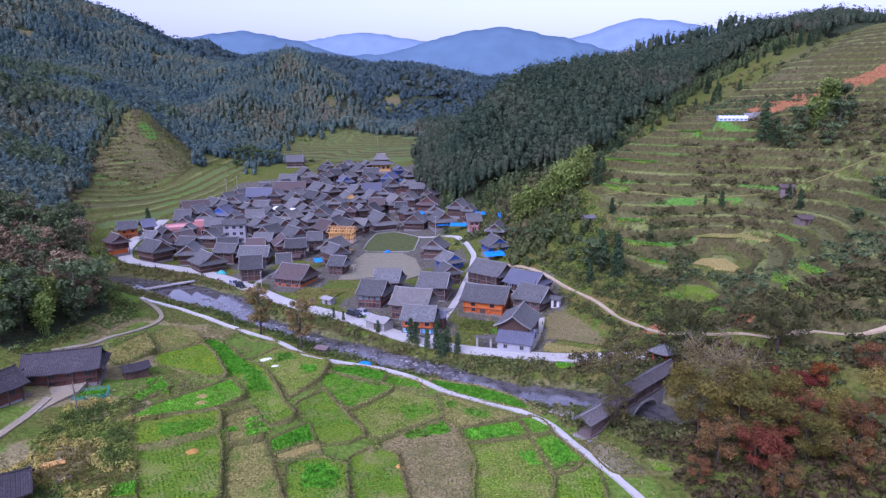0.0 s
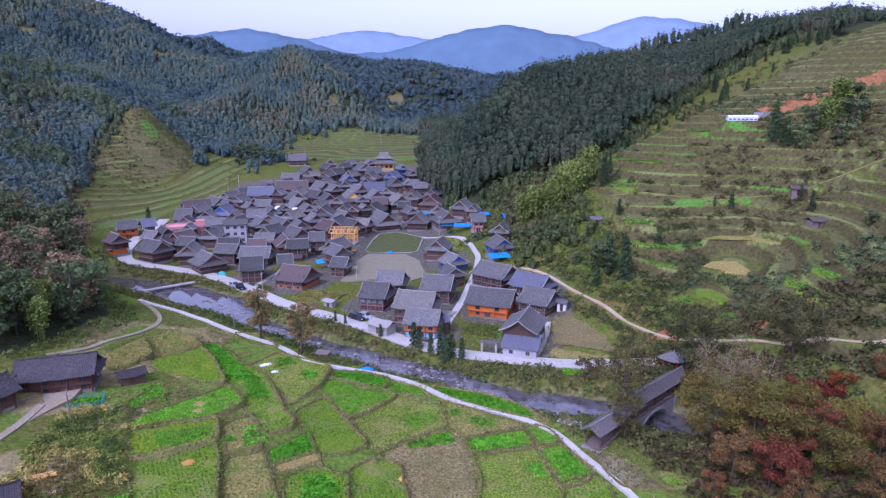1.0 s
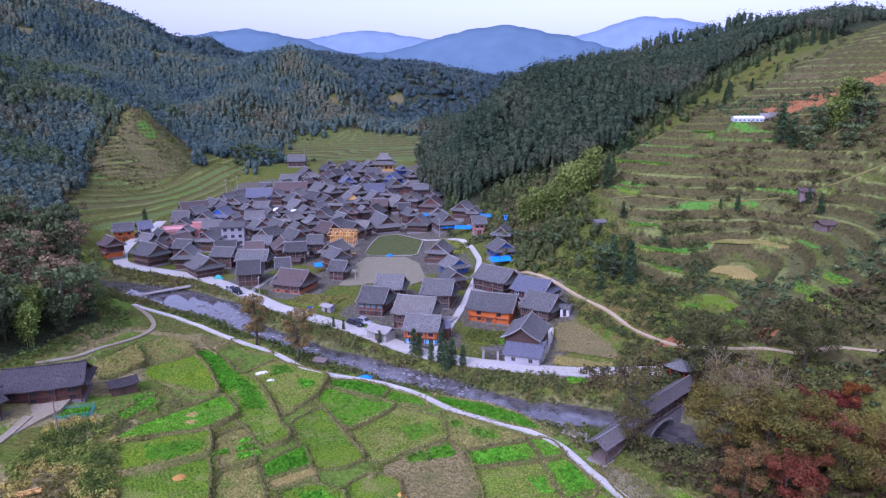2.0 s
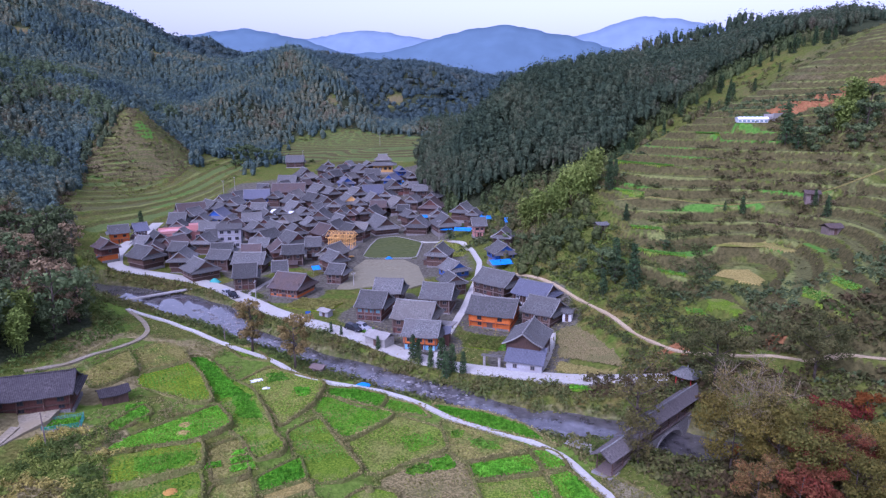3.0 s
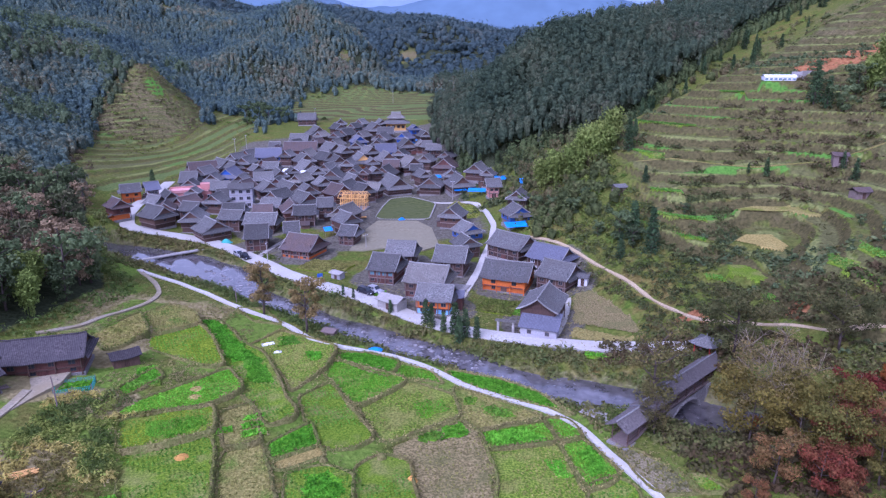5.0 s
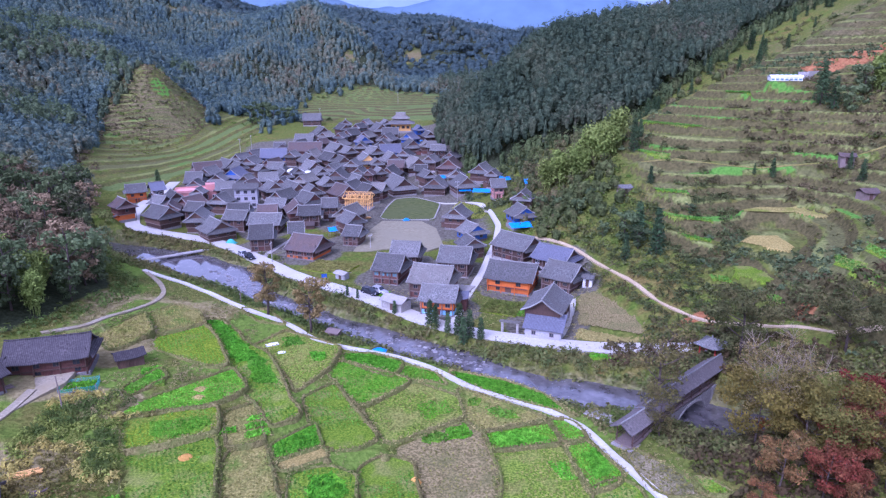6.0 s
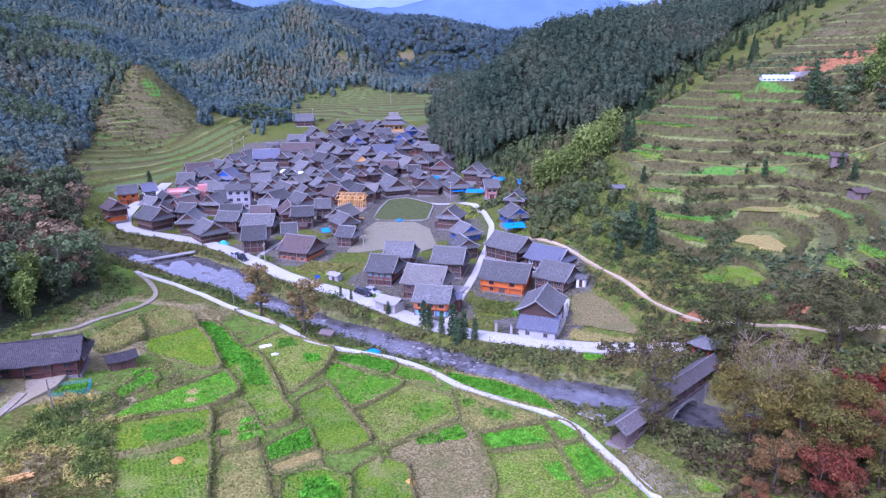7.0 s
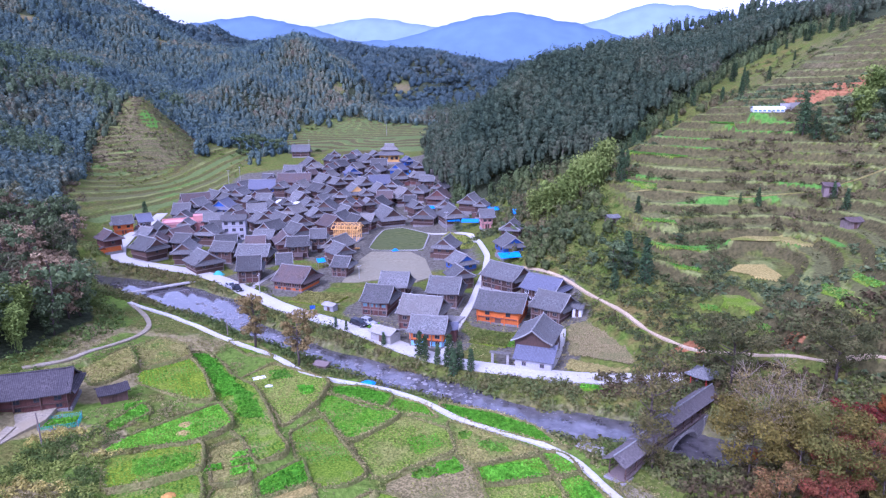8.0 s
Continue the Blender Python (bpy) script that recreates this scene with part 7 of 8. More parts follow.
def wood(name, label, x, y, rn, height, width, count, size, material, cone, sink=0.3, foot=0.8):
    """Crowns of leaf tufts on lumpy hearts, over trunks that the canopy hides; cone 0 is round, 1 a spire."""
    n = len(x)
    z = land(x, y)
    big = np.clip(0.75 * rn.uniform(0, 1, n) ** 1.4 + 0.5 * value_noise(x, y, 17, 76), 0, 1)
    hs = height * (0.72 + 0.48 * big)
    ws = width * (0.6 + 0.75 * big)
    spire = np.full(n, cone) if np.isscalar(cone) else cone
    deep = np.minimum(hs * (1 - sink), ws * (1.15 + 1.6 * spire))
    # each crown is a handful of boughs, one of them at the top
    boughs = 6
    t = rn.random((n, boughs)) ** 0.8
    t[:, 0] = 0.95
    a = rn.random((n, boughs)) * 2 * np.pi
    prof = (1 - spire[:, None]) * np.sqrt(np.clip(1 - (2 * t - 0.8) ** 2 * 0.8, 0.05, 1)) + spire[:, None] * (1.02 - t)
    r = ws[:, None] / 2 * prof * rn.uniform(0.45, 1.15, (n, boughs)) * (np.arange(boughs) > 0)
    at = np.stack([x[:, None] + r * np.cos(a), y[:, None] + r * np.sin(a), (z + hs)[:, None] - deep[:, None] * (1 - t)], -1)
    i, j = np.repeat(np.arange(n), count), rn.integers(0, boughs, n * count)
    off = rn.normal(size=(len(i), 3)) * (0.17 * ws[i] * (1 - 0.45 * spire[i]))[:, None] * [1, 1, 0.6]
    c = at[i, j] + off
    nor = off / (0.17 * ws[i])[:, None] + np.stack([0.5 * np.cos(a[i, j]), 0.5 * np.sin(a[i, j]), 0.5 + 0.5 * t[i, j]], 1)
    tuft = quads(name, c, nor, size * (0.5 + 0.9 * rn.random(len(i))))
    hv, hf = domes(name, x, y, z, 0.70 * ws, z + hs - 1.15 * deep, z + hs - 0.16 * deep, spire, rn, foot)
    tv = np.zeros(len(tuft.vertices) * 3, np.float32)
    tuft.vertices.foreach_get("co", tv)
    k = len(tuft.vertices)
    me = bpy.data.meshes.new(name)
    three = hf[:, 2] == hf[:, 3]
    corners = [np.arange(k), (hf[~three] + k).ravel(), (hf[three][:, :3] + k).ravel()]
    sizes = np.r_[np.full(k // 4, 4), np.full((~three).sum(), 4), np.full(three.sum(), 3)]
    me.vertices.add(k + len(hv))
    me.vertices.foreach_set("co", np.r_[tv, hv.astype(np.float32).ravel()])
    me.loops.add(int(sizes.sum()))
    me.loops.foreach_set("vertex_index", np.concatenate(corners))
    me.polygons.add(len(sizes))
    me.polygons.foreach_set("loop_start", np.r_[0, np.cumsum(sizes)[:-1]])
    me.update(calc_edges=True)
    me.polygons.foreach_set("use_smooth", [True] * len(sizes))
    bpy.data.meshes.remove(tuft)
    return tagged(part(name, me, material), label, "woodland", kind="stuff")


x, y, rn = scatter(-30, 260, 205, 500, 2.7, lambda x, y: forest(x, y) * (x > 8 - 0.12 * (y - 300) - 22) * (y < 430 + 0.25 * x), 51)
wood("pine_wood", "dense dark pine wood on the eastern spur", x, y, rn, 8.5 + 4.5 * value_noise(x, y, 30, 80) + 5.5 * value_noise(x, y, 7.5, 87), 4.8, 34, 0.86, PINE, np.where(rn.random(len(x)) < 0.12, 0.8, 0.1), 0.3, 0.6)
x, y, rn = scatter(-30, 330, 430, 760, 6.3, lambda x, y: forest(x, y) * (y > 430 + 0.25 * x), 52)
wood("ridge_wood", "dark conifer wood along the eastern ridge", x, y, rn, 11.5, 6.6, 18, 1.1, PINE, 0.1 + 0.8 * rn.random(len(x)) ** 1.8)
x, y, rn = scatter(-420, -95, 262, 640, 3.5, lambda x, y: forest(x, y) * (x < -95), 54)
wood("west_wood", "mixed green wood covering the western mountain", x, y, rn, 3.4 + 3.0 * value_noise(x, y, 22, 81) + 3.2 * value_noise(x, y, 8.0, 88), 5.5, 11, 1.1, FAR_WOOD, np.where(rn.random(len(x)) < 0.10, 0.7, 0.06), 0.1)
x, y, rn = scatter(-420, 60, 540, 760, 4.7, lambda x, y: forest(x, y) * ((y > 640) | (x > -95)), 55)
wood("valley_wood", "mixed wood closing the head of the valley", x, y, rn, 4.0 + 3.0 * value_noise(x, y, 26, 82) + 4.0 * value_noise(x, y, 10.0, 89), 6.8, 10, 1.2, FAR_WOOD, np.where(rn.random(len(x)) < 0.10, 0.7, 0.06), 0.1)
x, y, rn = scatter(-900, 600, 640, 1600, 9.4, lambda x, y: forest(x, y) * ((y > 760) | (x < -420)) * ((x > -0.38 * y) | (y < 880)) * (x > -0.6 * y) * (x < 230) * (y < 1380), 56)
wood("mountain_wood", "far forest on the mountains round the valley", x, y, rn, 6.0 + 5.0 * value_noise(x, y, 60, 83), 13.2, 6, 2.4, HAZED_WOOD, 0.12, 0.05)


def thicket(name, label, x, y, rn, size, count, material, spread=0.9, leaf=0.45, long=1.0):
    z = land(x, y)
    s = size * rn.uniform(0.5, 1.3, len(x))
    i = np.repeat(np.arange(len(x)), count)
    d = rn.normal(size=(len(i), 3))
    d /= np.linalg.norm(d, axis=1)[:, None]
    d[:, 2] = np.abs(d[:, 2])
    c = np.stack([x, y, z], 1)[i] + d * (s[i] * (0.4 + 0.6 * rn.random(len(i))))[:, None] * [1, 1, spread]
    return tagged(part(name, quads(name, c, d + rn.normal(size=(len(i), 3)) * 0.5 + [0, 0, 0.4], s[i] * leaf * (0.6 + 0.8 * rn.random(len(i))), long), material), label, "shrubs", kind="stuff")


def off_plots(x, y, by=0.4):
    """True where no hillside plot lies."""
    out = np.ones(len(x), bool)
    for row in TERRACE_PLOTS:
        out &= inside(row[0], x, y) < -by
    return out


def bank(x, y):
    d, p = along(RIVER, x, y)
    half = np.interp(p, np.arange(len(RIVER)), [r[2] / 2 for r in RIVER])
    free = (along(ROAD, x, y)[0] > 3.0) & (along(FIELD_PATH, x, y)[0] > 1.6) & (along(WEST_PATH, x, y)[0] > 1.6)
    out = np.ones(len(x), bool)
    for _, poly in PLOTS:
        out &= inside(poly, x, y) < -0.6
    return (d > half + 0.3) & (d < half + 8.5) & free & out


x, y, rn = scatter(-110, 66, 100, 232, 1.15, lambda x, y: bank(x, y) * (0.62 + 0.7 * value_noise(x, y, 6, 61)), 57)
thicket("bank_shrubs", "tangled green and brown shrubs along the river banks", x, y, rn, 1.2, 24, leaves("bank_leaves", (0.050, 0.075, 0.020), (0.095, 0.125, 0.032), (0.165, 0.15, 0.055), (0.14, 0.095, 0.045)), 0.9, 0.36)
x, y, rn = scatter(-60, 46, 128, 200, 2.6, lambda x, y: 0.55 * bank(x, y) * (y > np.interp(x, [q[0] for q in RIVER], [q[1] for q in RIVER])) * ease(0.3, 0.55, value_noise(x, y, 9, 93)), 84)
thicket("bank_bushes", "green and russet bushes below the road wall", x, y, rn, 1.7, 70, leaves("bank_bush_leaves", (0.055, 0.090, 0.030), (0.095, 0.135, 0.042), (0.140, 0.150, 0.050), (0.165, 0.115, 0.055)), 1.3, 0.24)
hill = lambda x, y: terrace_mask(x, y) * (x > 30) * off_plots(x, y) * ((along(DIRT_TRACK, x, y)[0] > 1.6) & (along(HILL_TRACK, x, y)[0] > 1.5))
x, y, rn = scatter(34, 150, 110, 262, 1.5, lambda x, y: 0.6 * hill(x, y) * ease(0.62, 0.70, stepped(x, y, raised(x, y))[1]) * ease(0.96, 0.88, stepped(x, y, raised(x, y))[1]) * (0.2 + value_noise(x, y, 14, 62)), 58)
thicket("terrace_scrub", "dry scrub and brambles on the terrace banks", x, y, rn, 0.62, 12, SHRUB)
x, y, rn = scatter(40, 150, 126, 290, 1.3, lambda x, y: 0.30 * hill(x, y) * (0.2 + value_noise(x, y, 6, 98)), 87)
thicket("terrace_grass", "tufts of olive and tan grass over the terraces", x, y, rn, 0.55, 8, leaves("terrace_grass_leaves", (0.080, 0.084, 0.028), (0.118, 0.118, 0.040), (0.155, 0.136, 0.056), (0.095, 0.125, 0.034)), 0.6, 0.55)
x, y, rn = scatter(34, 150, 110, 262, 2.4, lambda x, y: hill(x, y) * ease(0.62, 0.85, value_noise(x, y, 20, 63)), 59)
thicket("hill_bushes", "dark green bushes in patches on the hillside", x, y, rn, 1.3, 26, BROAD)
x, y, rn = scatter(-64, -46, 92, 122, 0.9, lambda x, y: 0.8 * np.array([min((-inside(p, np.array([a]), np.array([b]))[0] for _, p in PLOTS_WEST), default=9) > 0.4 for a, b in zip(x, y)]) * (along([(-68.7, 125.7), (-69.4, 122.5), (-68.2, 112.3), (-66, 100)], x, y)[0] > 4.5), 60)
v = value_noise(x, y, 5.5, 65) + 0.35 * (value_noise(x, y, 2.0, 86) - 0.5)
for name, label, k, size, count, leaf, tones, spread, length in (
        ("field_thicket", "thicket of dark green bushes and brambles", v < 0.34, 1.05, 60, 0.24, ((0.065, 0.105, 0.026), (0.115, 0.165, 0.038), (0.165, 0.200, 0.052)), 1.0, 1.0),
        ("field_thicket", "thicket of bright yellow-green bushes", (v >= 0.34) & (v < 0.50), 1.0, 54, 0.25, ((0.120, 0.175, 0.030), (0.210, 0.255, 0.048), (0.290, 0.290, 0.070)), 1.2, 1.0),
        ("tall_grass", "stands of tall tan dry grass", (v >= 0.50) & (v < 0.70), 0.9, 60, 0.24, ((0.265, 0.215, 0.052), (0.400, 0.325, 0.085), (0.470, 0.385, 0.120)), 1.2, 2.0),
        ("field_thicket", "thicket of russet brambles and weeds", v >= 0.70, 0.9, 50, 0.25, ((0.150, 0.110, 0.036), (0.250, 0.185, 0.060), (0.180, 0.190, 0.045)), 1.0, 1.0)):
    thicket(name, label, x[k], y[k], rn, size, count, leaves(label.replace(" ", "_"), *tones), spread, leaf, length)
x, y, rn = scatter(14, 44, 196, 250, 1.7, lambda x, y: 0.8 * off_plots(x, y) * ease(4.2, 6.5, smooth_height(x, y)) * (along(DIRT_TRACK, x, y)[0] > 1.6), 61)
thicket("foot_scrub", "bushes at the foot of the eastern spur", x, y, rn, 1.15, 22, SHRUB)
x, y, rn = scatter(26, 90, 88, 150, 1.3, lambda x, y: 0.85 * (along(DIRT_TRACK, x, y)[0] > 1.8) * (along(RIVER, x, y)[0] > 7.5) * (x + y > 135) * (np.min([inside(p, x, y) < -0.8 for _, p in PLOTS], axis=0)) * (x > 30 + 0.35 * (115 - y)), 62)
thicket("undergrowth", "brown and green undergrowth below the autumn trees", x, y, rn, 1.25, 22, leaves("undergrowth_leaves", (0.034, 0.052, 0.018), (0.066, 0.076, 0.026), (0.095, 0.070, 0.034), (0.080, 0.045, 0.026)))
x, y, rn = scatter(20, 66, 140, 208, 1.8, lambda x, y: (along(DIRT_TRACK, x, y)[0] > 1.5) * (along(ROAD, x, y)[0] > 3) * ease(1.4, 3.0, smooth_height(x, y)) * (0.85 + value_noise(x, y, 8, 66)) * off_plots(x, y, 1.2) * np.array([min(math.hypot(a - r[0], b - r[1]) for r in FRONT) > 8 for a, b in zip(x, y)]), 64)
thicket("hillfoot_scrub", "brown-green scrub between village and hill", x, y, rn, 1.5, 30, SCRUB, 0.9, 0.3)
x, y, rn = scatter(17, 60, 138, 182, 1.4, lambda x, y: 0.9 * ease(0.25, 0.5, value_noise(x, y, 5, 94)) * off_plots(x, y, 0.5) * (along(DIRT_TRACK, x, y)[0] > 1.2) * (along(ROAD, x, y)[0] > 2.6) * (along([(16.2, 152.0), (18.2, 156.2), (20.4, 162.4), (22.2, 169.5), (23.0, 175)], x, y)[0] > 1.6) * np.array([min(math.hypot(a - r[0], b - r[1]) for r in FRONT) > 7.5 for a, b in zip(x, y)]) * (y > 150 - 0.33 * (x - 20)), 86)
thicket("paddy_scrub", "brown and olive weeds round the paddies above the road", x, y, rn, 0.9, 26, leaves("paddy_scrub_leaves", (0.075, 0.074, 0.030), (0.125, 0.115, 0.046), (0.165, 0.125, 0.060), (0.110, 0.145, 0.040)), 0.8, 0.32)
x, y, rn = scatter(-82, 30, 94, 185, 1.25, lambda x, y: 0.95 * ease(0.12, 0.45, value_noise(x, y, 7, 67)) * np.min([inside(p, x, y) < -0.5 for _, p in PLOTS], axis=0) * (along(FIELD_PATH, x, y)[0] > 1.3) * (along(WEST_PATH, x, y)[0] > 1.3) * (along(RIVER, x, y)[0] > 7) * (along([(-75, 128), (-66, 131), (-68, 110), (-76, 118)], x, y)[0] > 7), 65)
thicket("meadow_tufts", "tufts of rough green and yellow grass between plots", x, y, rn, 0.55, 14, leaves("meadow_leaves", (0.080, 0.130, 0.026), (0.135, 0.180, 0.040), (0.240, 0.210, 0.080), (0.310, 0.250, 0.115), (0.150, 0.105, 0.050)), 0.75, 0.34)
x, y, rn = scatter(-78, -44, 126, 168, 0.8, lambda x, y: 0.9 * ease(0.35, 0.55, value_noise(x, y, 6, 92)) * np.min([inside(p, x, y) < -0.4 for _, p in PLOTS], axis=0) * (along(WEST_PATH, x, y)[0] > 1.3) * (along(FIELD_PATH, x, y)[0] > 1.6) * (np.hypot(x + 71, y - 128.6) > 9.5), 82)
thicket("dry_grass", "tan dry grass on the banks beside the farmhouse", x, y, rn, 0.55, 16, leaves("bank_grass_leaves", (0.190, 0.165, 0.058), (0.290, 0.250, 0.095), (0.340, 0.290, 0.125), (0.200, 0.150, 0.070)), 0.8, 0.36)
x, y, rn = scatter(-14, 230, 262, 470, 2.5, lambda x, y: (y < 350 + 0.7 * (x - 40)) * (forest(x, y) > 0.03) * (forest(x, y) < 0.97) * np.array([min(math.hypot(a - b[0], c - b[1]) for b in BUILT) > 7 for a, c in zip(x, y)]), 83)
wood("edge_wood", "young broadleaf trees and bamboo along the foot of the pines", x, y, rn, 6.5, 4.4, 40, 0.8, leaves("edge_wood_leaves", (0.050, 0.075, 0.036), (0.085, 0.115, 0.050), (0.130, 0.160, 0.060), (0.150, 0.125, 0.060), relief=0.6), 0.15, 0.0)
x, y, rn = scatter(-260, -120, 350, 480, 3.2, lambda x, y: 0.5 * terrace_mask(x, y) * ease(0.5, 0.8, value_noise(x, y, 25, 64)), 63)
thicket("knoll_scrub", "brown scrub on the terraced knoll", x, y, rn, 1.3, 14, SHRUB)


def belt(x, y):
    """The strip of scrub between the pines and the terraces."""
    low = np.maximum(np.interp(x, *TERRACE_EDGE), 206) - 3
    return (y > np.where(x > 40, low, 206)) * (y < np.interp(x, *PINE_EDGE) + 13) * ease(5, 8, smooth_height(x, y)) * ease(118, 92, x) * (0.12 + 0.88 * ease(56, 44, x))


x, y, rn = scatter(12, 215, 206, 410, 3.4, lambda x, y: belt(x, y) * (0.35 + 0.9 * value_noise(x, y, 12, 75)), 71)
wood("spur_scrub", "olive and yellow-green scrub below the pines", x, y, rn, 3.8, 4.4, 34, 0.7, SCRUB, 0.1, 0.2)
x, y, rn = scatter(40, 150, 110, 262, 4.2, lambda x, y: 0.75 * hill(x, y) * ease(0.64, 0.78, value_noise(x, y, 26, 73)), 73)
thicket("slope_scrub", "dark olive scrub in clumps on the terraces", x, y, rn, 1.9, 46, SCRUB, 0.8, 0.3)
x, y, rn = scatter(72, 135, 196, 246, 2.2, lambda x, y: 0.95 * hill(x, y) * ease(0.22, 0.45, value_noise(x, y, 11, 84)) * ease(76, 82, x + 0.2 * (y - 215)) * (np.hypot(x - 90, y - 240) > 9), 80)
thicket("hollow_scrub", "dark brown and olive scrub filling the hillside hollow", x, y, rn, 1.5, 36, leaves("hollow_leaves", (0.050, 0.052, 0.024), (0.085, 0.078, 0.036), (0.125, 0.092, 0.050), (0.075, 0.100, 0.035)), 0.8, 0.32)
x, y, rn = scatter(-235, -135, 340, 480, 2.5, lambda x, y: 0.75 * ease(1.3, 1.0, np.hypot((x + 192) / 36, (y - 420) / 48)) * ease(0.25, 0.5, value_noise(x, y, 11, 74)) * (1 - flats(x, y)) * ease(5, 9, np.hypot(x + 188, y - 423)), 74)
thicket("knoll_bushes", "brown and olive bushes on the terraced knoll", x, y, rn, 1.5, 16, leaves("knoll_leaves", (0.070, 0.062, 0.036), (0.125, 0.102, 0.055), (0.170, 0.130, 0.075), (0.095, 0.115, 0.042), (0.150, 0.165, 0.060)), 0.7, 0.5)
x, y, rn = scatter(-125, -68, 136, 262, 2.0, lambda x, y: 0.7 * ease(4.5, 2, np.abs(x - np.interp(y, WOOD_Y, WOOD_X) - 1)) * (along(WEST_PATH, x, y)[0] > 1.5) * (along(RIVER, x, y)[0] > 7) * (along(ROAD, x, y)[0] > 3), 72)
thicket("wood_edge_shrubs", "green and olive shrubs along the edge of the west wood", x, y, rn, 1.7, 34, leaves("wood_edge_leaves", (0.08, 0.15, 0.035), (0.14, 0.22, 0.05), (0.22, 0.25, 0.07), (0.27, 0.21, 0.09)), 1.1, 0.3)
x, y, rn = scatter(84, 260, 240, 480, 3.6, lambda x, y: 0.5 * (y > np.interp(x, *TERRACE_EDGE) - 6) * (y < np.interp(x, *PINE_EDGE) + 6) * ease(0.3, 0.7, value_noise(x, y, 14, 77)), 76)
thicket("upper_scrub", "low bushes on the grass below the upper pines", x, y, rn, 2.0, 34, SCRUB, 0.9, 0.34)
x, y, rn = scatter(-170, 40, 455, 575, 4.5, lambda x, y: 0.55 * ease(50, 66, np.hypot((x + 55) * 0.75, y - 508)) * ease(90, 72, np.hypot((x + 55) * 0.75, y - 508)), 77)
thicket("valley_scrub", "bushes along the foot of the valley woods", x, y, rn, 2.2, 26, SCRUB, 1.0, 0.4)
x, y, rn = scatter(-300, -205, 330, 530, 5.2, lambda x, y: forest(x, y) * ease(0.55, 0.66, value_noise(x, y, 24, 78)), 78)
wood("bamboo_grove", "feathery yellow-green bamboo groves beside the knoll", x, y, rn, 9.0, 6.4, 26, 1.1, leaves("grove_leaves", (0.070, 0.102, 0.062), (0.105, 0.142, 0.076), (0.150, 0.182, 0.088), relief=1.5), 0.1, 0.3)
x, y, rn = scatter(-250, -196, 330, 440, 4.0, lambda x, y: 0.8 * (forest(x, y) < 0.6) * (1 - flats(x, y)) * ease(-199, -207, x + 0.10 * (y - 400)), 85)
wood("flank_wood", "green and brown trees and bamboo on the flank of the knoll", x, y, rn, 6.0, 5.2, 26, 0.9, leaves("flank_leaves", (0.060, 0.085, 0.062), (0.092, 0.125, 0.078), (0.140, 0.165, 0.082), (0.150, 0.125, 0.085), relief=1.0), 0.1, 0.0)
x, y, rn = scatter(-235, -150, 285, 400, 3.6, lambda x, y: 0.5 * (forest(x, y) > 0.05) * (forest(x, y) < 0.98) + 0.3 * ease(0.55, 0.7, value_noise(x, y, 15, 79)) * (1 - forest(x, y)) * (x < np.interp(y, (284, 307, 374, 430), (-150, -160, -188, -205))), 79)
thicket("flat_edge_scrub", "brown-purple scrub between wood and terraces", x, y, rn, 2.0, 30, leaves("brown_scrub_leaves", (0.075, 0.070, 0.045), (0.120, 0.100, 0.060), (0.165, 0.120, 0.075), (0.110, 0.130, 0.050)), 1.0, 0.38)
x, y, rn = scatter(-24, 26, 255, 350, 2.3, lambda x, y: 0.9 * ease(2.2, 4.5, smooth_height(x, y)) * (forest(x, y) < 0.9) * np.array([min(math.hypot(a - b[0], c - b[1]) for b in BUILT) > 7.2 for a, c in zip(x, y)]) * (x > -8 - 0.14 * (y - 290)), 81)
thicket("pine_foot_scrub", "dark green bushes between village and pine wood", x, y, rn, 1.9, 40, leaves("pine_foot_leaves", (0.045, 0.062, 0.036), (0.080, 0.105, 0.052), (0.120, 0.145, 0.062), (0.115, 0.095, 0.055)), 1.2, 0.34)


# ---- far blue ranges, a plain backdrop ----
def far_range(name, y, points, tone, glow, label):
    """A range whose crest runs through points of x and height."""
    xs = np.linspace(points[0][0], points[-1][0], 260)
    top = np.interp(xs, [p[0] for p in points], [p[1] for p in points])
    for _ in range(6):
        top[1:-1] = 0.25 * top[:-2] + 0.5 * top[1:-1] + 0.25 * top[2:]
    top = top + (value_noise(xs, xs * 0, 60, 71) - 0.5) * 9 + (value_noise(xs, xs * 0, 22, 72) - 0.5) * 6
    s = Shape()
    s.grid([[(x, y - 500 * (1 - t), -50 + (h + 50) * t ** 0.8 + 22 * (value_noise(x, t * 400, 110, 73) - 0.5) * (1 - t)) for x, h in zip(xs, top)] for t in (0, 0.25, 0.5, 0.75, 0.9, 1)] + [[(x, y + 300, -50) for x in xs]])
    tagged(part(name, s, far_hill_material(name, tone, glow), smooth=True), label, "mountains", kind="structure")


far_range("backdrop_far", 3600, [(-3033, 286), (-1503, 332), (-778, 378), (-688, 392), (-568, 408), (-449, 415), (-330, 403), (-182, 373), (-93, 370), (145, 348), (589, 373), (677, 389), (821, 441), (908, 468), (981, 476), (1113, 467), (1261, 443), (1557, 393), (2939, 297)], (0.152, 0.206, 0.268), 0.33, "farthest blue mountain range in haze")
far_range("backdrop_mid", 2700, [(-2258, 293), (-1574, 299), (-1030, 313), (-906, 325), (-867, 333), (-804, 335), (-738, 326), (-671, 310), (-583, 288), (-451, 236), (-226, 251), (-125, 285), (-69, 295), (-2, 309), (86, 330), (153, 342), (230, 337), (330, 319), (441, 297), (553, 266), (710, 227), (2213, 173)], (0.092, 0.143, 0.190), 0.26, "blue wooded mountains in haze")
